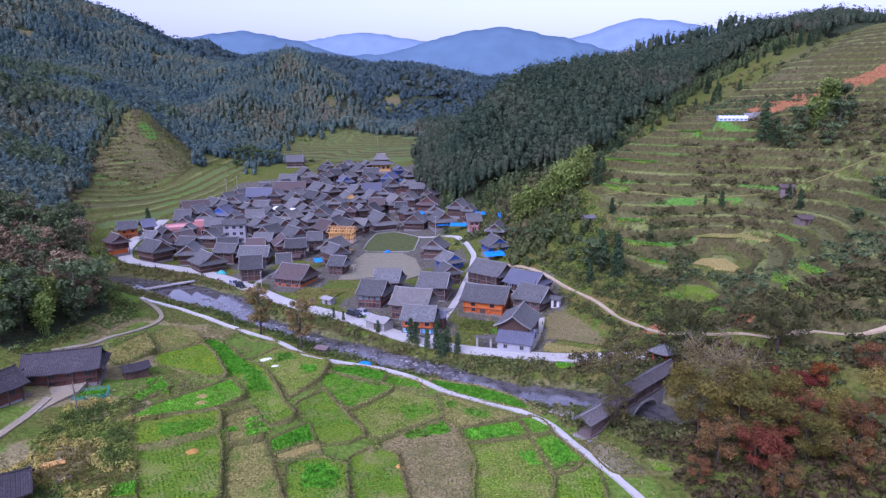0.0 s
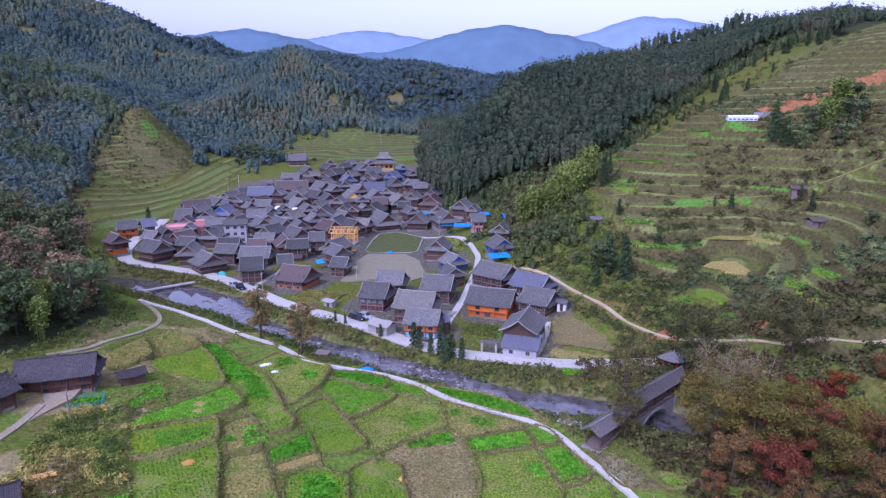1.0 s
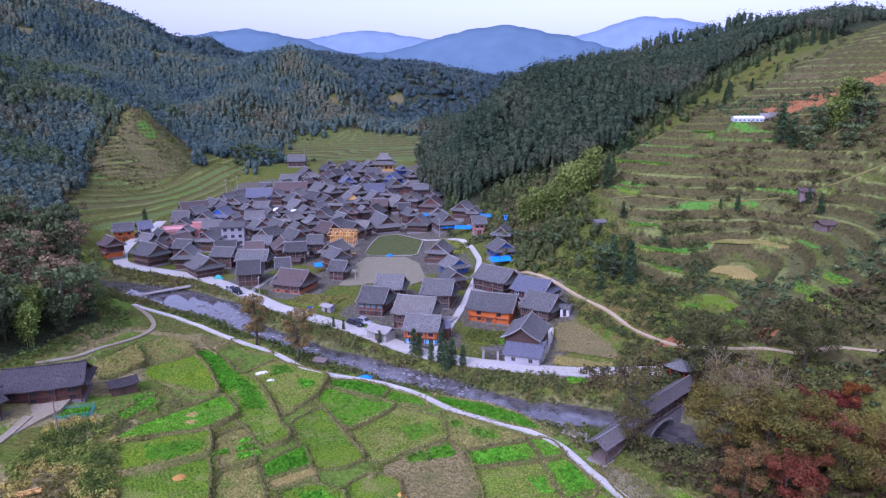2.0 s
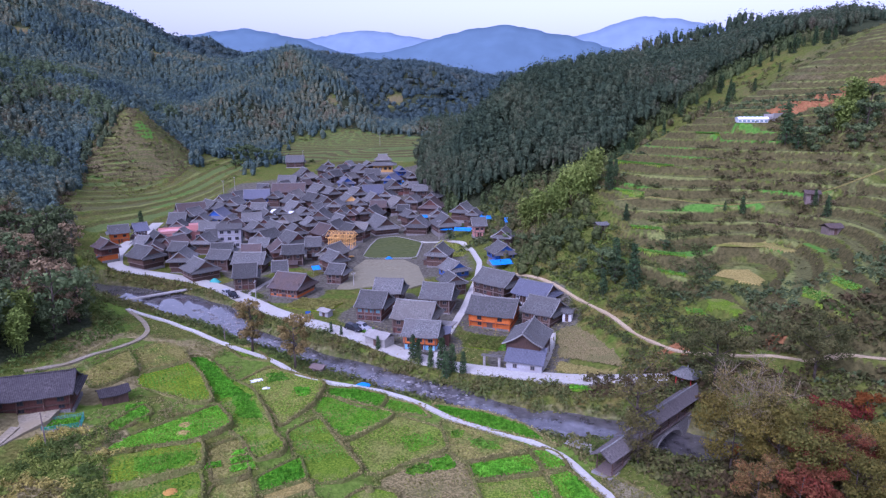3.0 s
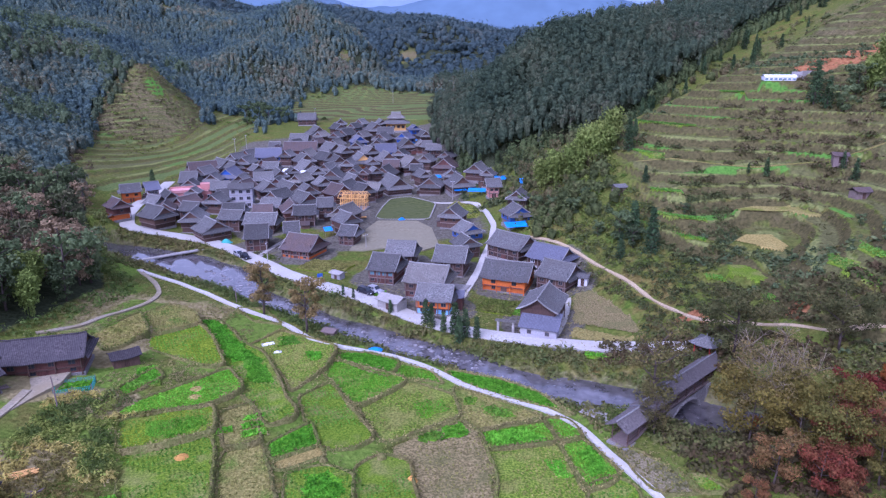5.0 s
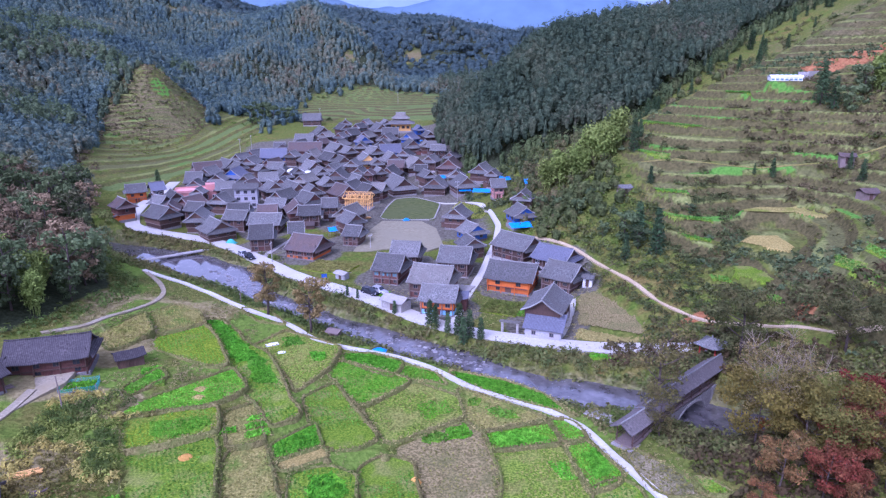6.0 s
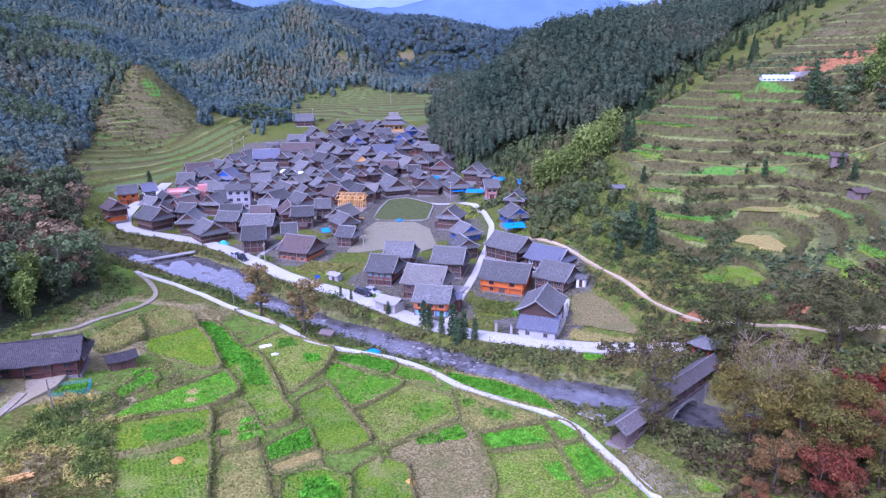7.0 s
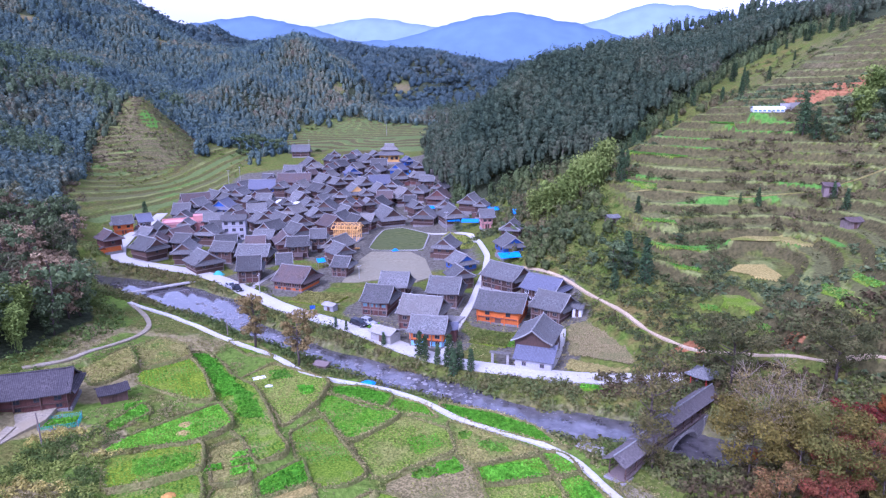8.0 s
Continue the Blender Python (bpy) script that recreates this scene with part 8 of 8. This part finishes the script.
# ---- village ground, lanes and small things ----
def flat_patch(name, poly, material, label, category, lift=0.12, level=None, kind="structure"):
    """A level patch of ground with a closed edge."""
    z = plot_level(poly) + lift if level is None else level
    if sum(a[0] * b[1] - b[0] * a[1] for a, b in zip(poly, poly[1:] + poly[:1])) < 0:
        poly = poly[::-1]
    n = len(poly)
    s = Shape()
    s.v = [(x, y, z) for x, y in poly] + [(x, y, z - 1.6) for x, y in poly]
    s.f = [tuple(range(n))] + [(i, i + n, (i + 1) % n + n, (i + 1) % n) for i in range(n)]
    return tagged(part(name, s, material), label, category, kind=kind)


def draped_plot(poly, mat, growth, label, size=0.35, dense=3.0, lift=0.12):
    """A terrace plot that follows the ground."""
    cx, cy = sum(p[0] for p in poly) / len(poly), sum(p[1] for p in poly) / len(poly)
    h = thing("terrace_plot", pose(cx, cy, ground_z(cx, cy)), label, "field plot", "plots on the terraces")
    z0 = ground_z(cx, cy)
    x0, x1, y0, y1 = min(p[0] for p in poly), max(p[0] for p in poly), min(p[1] for p in poly), max(p[1] for p in poly)
    gx2, gy2 = np.meshgrid(np.arange(x0, x1 + 0.5, 0.5), np.arange(y0, y1 + 0.5, 0.5))
    ok = inside(poly, gx2.ravel(), gy2.ravel()).reshape(gx2.shape) + (value_noise(gx2, gy2, 2.5, 81) - 0.5) * 0.8 > 0
    zz = land(gx2.ravel(), gy2.ravel()).reshape(gx2.shape) + lift
    s = Shape()
    r, c = gx2.shape
    s.v = [(a - cx, b - cy, d - z0) for a, b, d in zip(gx2.ravel(), gy2.ravel(), zz.ravel())]
    s.f = [(i * c + j, i * c + j + 1, (i + 1) * c + j + 1, (i + 1) * c + j) for i in range(r - 1) for j in range(c - 1) if ok[i, j] and ok[i + 1, j] and ok[i, j + 1] and ok[i + 1, j + 1]]
    part("soil", s, mat, h, smooth=True)
    if growth:
        u, v = np.meshgrid(np.arange(x0, x1, 1 / math.sqrt(dense)), np.arange(y0, y1, 1 / math.sqrt(dense)))
        u, v = u.ravel() + np.random.randn(u.size) * 0.12, v.ravel() + np.random.randn(v.size) * 0.12
        k = inside(poly, u, v) > 0.3
        if k.any():
            tagged(part("crop", quads("crop", *tufts(np.c_[u[k] - cx, v[k] - cy, land(u[k], v[k]) + lift - z0], size, 3, 0.4)), growth, h), kind="stuff")


flat_patch("mud_flat", MUD_EDGE, YARD, "drained grey-brown mud pond among the houses", "mud", 0.25)
flat_patch("pond_water", POND_EDGE, surface("pond_water", (0.052, 0.070, 0.018), (0.110, 0.122, 0.040), 0.6, 0.16, 0.92, 0.0, (0.085, 0.100, 0.035), vary=0.0, space="World"), "still green village pond with duckweed", "pond", 0.3)
s = ribbon([(x, y, 0) for x, y in POND_EDGE + POND_EDGE[:1]], 0.45, 0.4, 0.6, level=lambda p: np.full(len(p), plot_level(POND_EDGE)))
tagged(part("pond_rim", s, OLD_CONCRETE), "weathered concrete rim round the village pond", "kerb", kind="structure")
flat_patch("yard", [(-72.5, 123.8), (-66.2, 126.6), (-65.6, 122.8), (-67.0, 118.6), (-68.2, 113), (-69.8, 113), (-69.8, 118.6), (-70.6, 121.6)], WORN_CONCRETE, "grey concrete yard before the old farmhouse", "yard", 0.15)
for nm, line, w, mat, lab in (
        ("lane", [(16.2, 152.0), (18.2, 156.2), (20.4, 162.4), (22.2, 169.5), (23.0, 175)], 1.5, CONCRETE, "pale concrete lane beside the gabled house"),
        ("lane", [(-4.2, 162), (-2.4, 174), (-0.5, 182.7), (1.7, 191.8), (4.2, 205.8), (6.1, 214)], 1.9, CONCRETE, "narrow concrete lane between houses"),
        ("lane", [(-25.4, 292), (-19.2, 287.5), (-11.9, 279.1), (-2.8, 273.6), (2.9, 266.6), (5.4, 252), (6.6, 240), (7.6, 230), (6.1, 214)], 1.7, CONCRETE, "pale lane winding past the pond"),
        ("lane", [(-70, 96), (-68.8, 104), (-68.4, 112), (-69.2, 120)], 1.3, WORN_CONCRETE, "weathered lane below the farmhouses"),
        ("lane", [(-60, 205), (-56, 222), (-57, 235), (-52, 250), (-50, 290)], 1.6, OLD_CONCRETE, "grey lane up through the village")):
    tagged(part(nm, ribbon(line, w, 0.16, 0.35), mat), lab, "lane", kind="structure")
flat_patch("forecourt", [(-2.6, 176.5), (-6, 178), (-3.6, 185), (0.4, 184)], OLD_CONCRETE, "bare concrete forecourt between houses", "yard", 0.2)

TERRACE_CROP = leaves("terrace_crop_leaves", (0.070, 0.190, 0.024), (0.122, 0.280, 0.036), (0.185, 0.320, 0.056))
for poly, soil, growth, lab in TERRACE_PLOTS:
    draped_plot(poly, SOILS["dull" if growth == "crop" else soil], {"": None, "dry": DRY_GRASS, "crop": TERRACE_CROP}[growth], lab)


# ---- vehicles ----
def car(x, y, turn, length, width, high, paint, label, name="car", boxy=0.0):
    _, p = along(ROAD, np.array([x]), np.array([y]))
    z = float(np.interp(p[0], np.arange(len(ROAD)), ROAD_LEVEL)) + 0.12
    h = thing(name, pose(x, y, z, 0, 0, turn), label, "car", "parked vehicles")
    a, b, w = -length / 2, length / 2, width / 2
    hood = 0.50 * high
    roofline = [(a, 0.42 * high), (a + 0.04 * length, hood + 0.22 * boxy), (a + 0.10 * length, high * 0.97), (a + 0.55 * length, high), (a + (0.70 + 0.12 * boxy) * length, hood + 0.04), (b - 0.04 * length, hood - 0.1), (b, 0.38 * high)]
    low = [(p, 0.22) for p, _ in roofline]
    s = Shape()
    rows = []
    for y_, k in ((-w, 0), (-w * 0.98, 0.5), (-w * 0.8, 1), (w * 0.8, 1), (w * 0.98, 0.5), (w, 0)):
        rows.append([(p, y_, l + (q - l) * k) for (p, q), (_, l) in zip(roofline, low)])
    s.grid(rows)
    s.grid([[(p, -w, 0.22) for p, _ in roofline][::-1], [(p, w, 0.22) for p, _ in roofline][::-1]])
    s.grid([[r[0] for r in rows], [(a, r[0][1], 0.22) for r in rows]])
    s.grid([[r[-1] for r in rows][::-1], [(b, r[-1][1], 0.22) for r in rows][::-1]])
    part("body", s, paint, h, smooth=False)
    for side in (-1, 1):
        for t0, t1 in ((0.14, 0.34), (0.36, 0.54)):
            g = Shape()
            x0, x1 = a + t0 * length, a + t1 * length
            y0, y1 = side * (w * 0.955 + 0.015), side * (w * 0.86 + 0.015)
            q = [(x0, y0, high * 0.62), (x1, y0, high * 0.62), (x1, y1, high * 0.90), (x0, y1, high * 0.90)]
            g.quad(*(q if side < 0 else q[::-1]))
            part("side_window", g, GLASS, h)
        for px in (a + 0.18 * length, b - 0.19 * length):
            t = Shape()
            t.tube([(px, side * (w - 0.18), 0.31), (px, side * (w + 0.02), 0.31)], [0.31, 0.31], 12)
            tyre = part("wheel", t, TYRE, h)
            r = Shape()
            r.tube([(px, side * (w + 0.015), 0.31), (px, side * (w + 0.03), 0.31)], [0.18, 0.16], 8)
            part("rim", r, METAL, tyre)
        l_ = Shape()
        l_.box(b - 0.03, side * w * 0.7 - 0.16, hood - 0.22, b + 0.02, side * w * 0.7 + 0.16, hood - 0.08)
        part("headlight", l_, WHITE_SHEET, h)
    g = Shape()
    k = (0.70 + 0.12 * boxy)
    g.quad((a + 0.56 * length, -w * 0.74, high - 0.02), (a + k * length - 0.05, -w * 0.8, hood + 0.08), (a + k * length - 0.05, w * 0.8, hood + 0.08), (a + 0.56 * length, w * 0.74, high - 0.02))
    g.v = [(p + 0.03, q, r + 0.04) for p, q, r in g.v]
    part("windscreen", g, GLASS, h)


car(-24.8, 177.0, -38, 4.9, 1.75, 1.55, DARK_PAINT, "dark minivan with black windows parked by the road", "minivan", 0.6)
car(-22.6, 178.0, -36, 4.3, 1.75, 1.5, SILVER_PAINT, "silver saloon car parked behind the minivan")
car(-63.0, 203.6, -46, 4.3, 1.8, 1.5, DARK_PAINT, "dark blue-black saloon car at the roadside")
car(-65.6, 206.0, -46, 4.3, 1.8, 1.5, SILVER_PAINT, "pale grey saloon car at the roadside")
car(-127.3, 279, 82, 4.2, 1.75, 1.5, SILVER_PAINT, "pale car near the village hall")


# ---- poles, sign, tarpaulins, straw, logs, stones ----
def pole(x, y, high, label, cross=True, wood=GREY_WOOD, lean=0.0):
    h = thing("utility_pole", pose(x, y, ground_z(x, y), lean, 0, (x * 13) % 90), label, "pole", "poles")
    s = Shape()
    s.tube([(0, 0, -0.5), (0, 0, high)], [0.13, 0.09], 7)
    part("shaft", s, wood, h)
    if cross:
        part("crossarm", slab_box(-0.8, -0.05, high - 0.6, 0.8, 0.05, high - 0.48), METAL, h)
        for px in (-0.7, 0, 0.7):
            s = Shape()
            s.tube([(px, 0, high - 0.48), (px, 0, high - 0.28)], [0.05, 0.03], 6)
            part("insulator", s, WHITE_SHEET, h)


for px, py, ph in ((-55.7, 200.6, 6.0), (-6.7, 281, 8), (-100, 455, 9), (-58, 530, 9), (-122, 366, 9), (-118, 372, 9), (-30.5, 214.5, 4.5), (-104, 235, 5.5), (-131, 272, 6)):
    pole(px, py, ph, "grey concrete utility pole with a crossarm", wood=OLD_CONCRETE)
pole(-62.2, 116.4, 5.6, "thin leaning wooden pole beside the thicket", False, lean=3)
pole(-53, 168, 3.5, "thin wooden stake beside the field path", False)

h = thing("road_sign", pose(-36.9, 182.0, ground_z(-36.9, 182.0), 0, 0, 20), "blue rectangular road sign on a steel post", "sign")
s = Shape()
s.tube([(0, 0, -0.3), (0, 0, 3.4)], [0.05, 0.05], 6)
part("post", s, METAL, h)
part("board", slab_box(-0.65, -0.08, 2.2, 0.65, -0.03, 3.2), BLUE_SHEET, h, "plain blue board")


def tarp(x, y, w, d, turn, lift=0.5, mat=TARP, label="crumpled bright blue tarpaulin"):
    h = thing("tarpaulin", pose(x, y, ground_z(x, y), 0, 0, turn), label, "tarpaulin", "tarpaulins")
    s = Shape()
    n = 7
    rows = [[((i / n - 0.5) * w, (j / n - 0.5) * d, 0.05 + lift * math.sin(math.pi * i / n) * math.sin(math.pi * j / n) + 0.12 * float(value_noise(x + i, y + j, 1.3, 91))) for i in range(n + 1)] for j in range(n + 1)]
    s.slab(rows, 0.04)
    part("sheet", s, mat, h)


tarp(-18.4, 147.6, 2.9, 1.8, -10)
tarp(-39.5, 147.1, 2.4, 1.3, 30, 0.25, WHITE_SHEET, "white plastic sheet lying on the field")
tarp(-36.6, 143.6, 1.4, 0.8, 10, 0.2, WHITE_SHEET, "white plastic scrap on the field")


def sheet_roof(x, y, w, d, turn, high=2.3):
    """A blue sheet stretched over four poles as a rough awning."""
    h = thing("sheet_awning", pose(x, y, ground_z(x, y), 0, 0, turn), "bright blue sheet stretched on poles beside a house", "awning", "blue sheet awnings")
    s = Shape()
    rows = [[((i / 6 - 0.5) * w, (j / 4 - 0.5) * d, high + 0.22 * (j - 2) + 0.16 * float(value_noise(x + 1.7 * i, y + 1.7 * j, 1.3, 93))) for i in range(7)] for j in range(5)]
    s.slab(rows, 0.04)
    part("sheet", s, TARP, h)
    for px in (-w / 2 + 0.15, w / 2 - 0.15):
        for py, top in ((-d / 2 + 0.15, high - 0.42), (d / 2 - 0.15, high + 0.42)):
            s = Shape()
            s.tube([(px, py, -0.3), (px, py, top)], [0.06, 0.05], 5)
            part("pole", s, GREY_WOOD, h)


for px, py, w, d, turn in ((-4, 288.3, 5.0, 3.0, 10), (2.7, 278.5, 7.0, 3.0, -8), (-13.9, 303, 3.4, 2.4, 15), (-14, 312, 3.0, 2.4, 20), (13.6, 217.8, 6.6, 3.2, 16), (-55.4, 250, 4.0, 2.0, -6), (11.8, 281, 4.5, 3.0, 12),
                           (19.5, 262.5, 3.4, 2.6, 5), (-44, 225.5, 2.6, 2.0, 30), (-88, 322, 4.0, 2.4, 12), (-27, 378, 3.6, 2.4, 15)):
    sheet_roof(px, py, w, d, turn)
tarp(-74.2, 219.6, 3.4, 2.0, -12, 1.3, NET, "faded teal sheet over a roadside stall")
tarp(-89.5, 232.0, 2.6, 1.6, 20, 0.7, WHITE_SHEET, "white plastic sheet over a woodpile")
tarp(-92.6, 234.5, 2.2, 1.6, -14, 0.6, WHITE_SHEET, "white plastic sheet over a woodpile")
tarp(-53.2, 238.6, 1.6, 1.4, 5, 1.8, TARP, "blue sheet hung over building materials")
tarp(-23.5, 249.0, 2.4, 1.6, 25, 0.8, TARP, "blue sheet beside the pond")
tarp(20.5, 125.2, 5.0, 2.6, -38, 0.1, OLD_CONCRETE, "pale concrete washing slab by the bridge")


def heap(x, y, r, high, label, mat=STRAW):
    h = thing("straw_heap", pose(x, y, ground_z(x, y) + 0.05), label, "straw", "straw heaps")
    s = Shape()
    rows = []
    for k in range(5):
        t = k / 4
        q = r * (1 - t) ** 0.7
        rows.append([(q * math.cos(a * math.pi / 7) * (0.85 + 0.3 * float(value_noise(x + a, y + k, 1.1, 92))), q * math.sin(a * math.pi / 7), high * t) for a in list(range(14)) + [0]])
    rows[0] = [(p, q, -0.15) for p, q, _ in rows[0]]
    s.grid(rows)
    part("straw", s, mat, h, smooth=True)


heap(-45.0, 126.2, 1.25, 0.25, "flat round straw heap on the green plot", SOILS["tan"])
heap(-44.3, 123.5, 1.25, 0.25, "flat round straw heap on the green plot", SOILS["tan"])
heap(-40.0, 108.4, 1.1, 0.3, "heap of orange straw on the weedy plot")
heap(-7.8, 107.4, 0.9, 0.9, "small bundle of dry stalks at the field edge")
heap(-20.5, 110.0, 0.7, 0.6, "brown bundle of stalks on the bund", BUND)
heap(-12.5, 112.0, 0.8, 0.9, "bush-like clump of dead stalks on the bund", BUND)


def log_pile(x, y, n, length, turn, label, mat=PALE_WOOD):
    h = thing("log_pile", pose(x, y, ground_z(x, y), 0, 0, turn), label, "timber", "timber piles")
    rng = random.Random(int(x * 10))
    for i in range(n):
        s = Shape()
        o, z, t = (i % 5 - 2) * 0.28, 0.12 + 0.22 * (i // 5), rng.uniform(-0.25, 0.25)
        s.tube([(-length / 2 + rng.uniform(-0.3, 0.3), o - t, z), (length / 2 + rng.uniform(-0.3, 0.3), o + t, z + rng.uniform(0, 0.1))], [0.10, 0.08], 6)
        part("log", s, mat, h)


log_pile(-57.2, 100.7, 10, 3.2, 30, "pile of split pale timber on the grass")
log_pile(-54.0, 97.5, 6, 2.6, 60, "heap of grey weathered poles", GREY_WOOD)
log_pile(-7.2, 151.3, 6, 3.6, 25, "pale logs laid at the river's edge")
log_pile(-62.5, 121.0, 5, 2.4, 10, "scattered grey planks beside the yard", GREY_WOOD)
log_pile(-38, 248, 10, 4.5, 12, "stack of building timber by the pond", PALE_WOOD)
log_pile(-43, 252, 8, 4.0, -20, "stack of building timber by the pond", PALE_WOOD)
log_pile(-73.0, 119.5, 5, 2.0, 40, "stacked firewood before the farmhouse", GREY_WOOD)

# net fence round the vegetable patch
h = thing("net_fence", pose(-63.5, 123.0, ground_z(-63.5, 123.0), 0, 0, 20), "low teal net fence round a vegetable patch", "fence")
for ax, ay, bx, by in ((-2.7, -1.75, 2.7, -1.75), (-2.7, 1.75, 2.7, 1.75), (-2.72, -1.7, -2.72, 1.7), (2.72, -1.7, 2.72, 1.7)):
    s, long = Shape(), math.hypot(bx - ax, by - ay)
    n = round(long / 0.22)
    for i in range(n + 1):
        x, y = ax + (bx - ax) * i / n, ay + (by - ay) * i / n
        s.tube([(x, y, -0.4), (x + 0.05 * math.sin(5 * i), y + 0.05 * math.cos(7 * i), 0.4), (x, y, 0.86 - 0.1 * math.sin(math.pi * ((i / n * 2) % 1)))], [0.022] * 3, 4)
    for z in (0.12, 0.34, 0.56, 0.78):
        s.tube([(ax + (bx - ax) * i / 8, ay + (by - ay) * i / 8, z - 0.1 * math.sin(math.pi * ((i / 4) % 1))) for i in range(9)], [0.022] * 9, 4)
    part("net", s, NET, h)
for px in (-2.75, 0, 2.75):
    for py in (-1.75, 1.75):
        part("stake", slab_box(px - 0.04, py - 0.04, -0.5, px + 0.04, py + 0.04, 1.1), GREY_WOOD, h)

# low concrete causeway curving across the pool
h = thing("foot_bridge", pose(0, 0, 0), "low curved concrete causeway across the river pool", "bridge")
line = [Vector(p) for p in ((-96.5, 200.6, 1.5), (-93.5, 203.8, 0.95), (-89.5, 207.6, 0.85), (-85, 211.2, 0.9), (-80.5, 213.8, 1.1), (-76.2, 215.4, 1.5))]
way = [(line[min(i + 1, 5)] - line[max(i - 1, 0)]).normalized() for i in range(6)]
rows = [[tuple(p + Vector((-d.y, d.x, 0)) * 0.85 * k) for p, d in zip(line, way)] for k in (-1, 1)]
s = Shape()
s.slab(rows, 0.3)
part("deck", s, OLD_CONCRETE, h)
for i in (1, 2, 3, 4):
    p = line[i]
    part("pier", slab_box(p.x - 0.45, p.y - 0.45, -1.2, p.x + 0.45, p.y + 0.45, p.z - 0.3), STONE, h)

# boulders in the river and the stone bank below the road
rng = random.Random(12)
s = Shape()
for _ in range(330):
    i = rng.uniform(4.6, 12.6)
    k = int(i)
    t = i - k
    q = [RIVER[k][j] + (RIVER[k + 1][j] - RIVER[k][j]) * t for j in range(4)]
    d = Vector((RIVER[k + 1][0] - RIVER[k][0], RIVER[k + 1][1] - RIVER[k][1], 0)).normalized()
    o = rng.gauss(0, 0.34) * q[2]
    s.rock((q[0] - d.y * o, q[1] + d.x * o, q[3] + rng.uniform(-0.12, 0.02)), rng.choice((0.16, 0.22, 0.3, 0.4, 0.6)), rng)
tagged(part("river_stones", s, RIVER_STONE), "grey boulders and pebbles breaking the shallow river", "stones", kind="stuff")


def bank_wall(line, high, label):
    h = thing("retaining_wall", pose(0, 0, 0), label, "wall", kind="structure")
    rng = random.Random(3)
    for (ax, ay), (bx, by) in zip(line, line[1:]):
        n = max(1, round(math.hypot(bx - ax, by - ay) / 0.9))
        turn = math.degrees(math.atan2(by - ay, bx - ax))
        for i in range(n):
            t = (i + 0.5) / n
            x, y = ax + (bx - ax) * t, ay + (by - ay) * t
            _, p = along(ROAD, np.array([x]), np.array([y]))
            z = float(np.interp(p[0], np.arange(len(ROAD)), ROAD_LEVEL))
            for k in range(3):
                s = Shape()
                w = 0.43 * rng.uniform(0.85, 1.0)
                s.box(-w, -0.25 + rng.uniform(-0.05, 0.05), -0.21, w, 0.25, 0.21, 0.04)
                part("stone", s, STONE, h, at=pose(x, y, z - 0.12 - 0.45 * k, 0, 0, turn))


bank_wall([(16.2, 148.2), (22.2, 146.0), (29.0, 144.2), (34.6, 143.0)], 1.4, "low rubble wall holding the road above the river")

# white domed awnings in the middle of the village
for i, (px, py) in enumerate(((-79.5, 309), (-75.5, 307.5), (-71.5, 306))):
    h = thing("awning", pose(px, py, ground_z(px, py), 0, 0, -20), "white domed awning over a village stall", "awning", "white awnings")
    s = Shape()
    rows = [[(2.0 * math.cos(a * math.pi / 6) * math.cos(e * math.pi / 10), 2.0 * math.sin(a * math.pi / 6) * math.cos(e * math.pi / 10), 3.4 + 1.3 * math.sin(e * math.pi / 10)) for a in range(13)] for e in range(5)]
    s.slab(rows, 0.05)
    part("canopy", s, WHITE_SHEET, h)
    for qx in (-1.4, 1.4):
        for qy in (-1.4, 1.4):
            s = Shape()
            s.tube([(qx, qy, -0.3), (qx, qy, 3.5)], [0.06, 0.06], 6)
            part("post", s, METAL, h)
h = thing("stage_canopy", pose(-74.5, 303.5, ground_z(-74.5, 303.5), 0, 0, -20), "long blue-white sheet canopy in the village", "awning")
s = Shape()
s.slab([[(-6, -1.6, 2.6), (0, -1.7, 2.7), (6, -1.6, 2.6)], [(-6, 1.6, 3.4), (0, 1.7, 3.5), (6, 1.6, 3.4)]], 0.08)
part("canopy", s, WHITE_SHEET, h)
for qx in (-5.6, 0, 5.6):
    for qy, top in ((-1.4, 2.55), (1.4, 3.3)):
        s = Shape()
        s.tube([(qx, qy, -0.3), (qx, qy, top)], [0.07, 0.07], 6)
        part("post", s, METAL, h)

# porch roof and gate of the gabled house by the road
h = thing("porch_roof", pose(14.3, 154.6, ground_z(14.3, 154.6), 0, 0, -19), "slate-blue lean-to roof over a white ground-floor shop", "lean-to")
part("wall", slab_box(-3.7, -1.0, -1.0, 3.7, 1.6, 2.4), GREY_PLASTER, h)
s = Shape()
s.slab([[(-4.2, -1.5, 2.3), (0, -1.5, 2.35), (4.2, -1.5, 2.3)], [(-4.2, 2.6, 4.7), (0, 2.6, 4.75), (4.2, 2.6, 4.7)]], 0.14)
part("roof", s, SLATE_BLUE, h)
for wx in (-1.9, 1.8):
    window(h, wx, -1.0, 1.3, 0.9, 0.9, "f", GREY_WOOD, GLASS)
h = thing("gateway", pose(7.6, 157.6, ground_z(7.6, 157.6), 0, 0, -15), "pale concrete yard gateway with a flat lintel", "gate")
for qx in (-1.6, 1.6):
    part("pier", slab_box(qx - 0.25, -0.25, -0.5, qx + 0.25, 0.25, 2.3), OLD_CONCRETE, h)
part("lintel", slab_box(-2.2, -0.5, 2.3, 2.2, 0.5, 2.55), PALE_TILE, h)
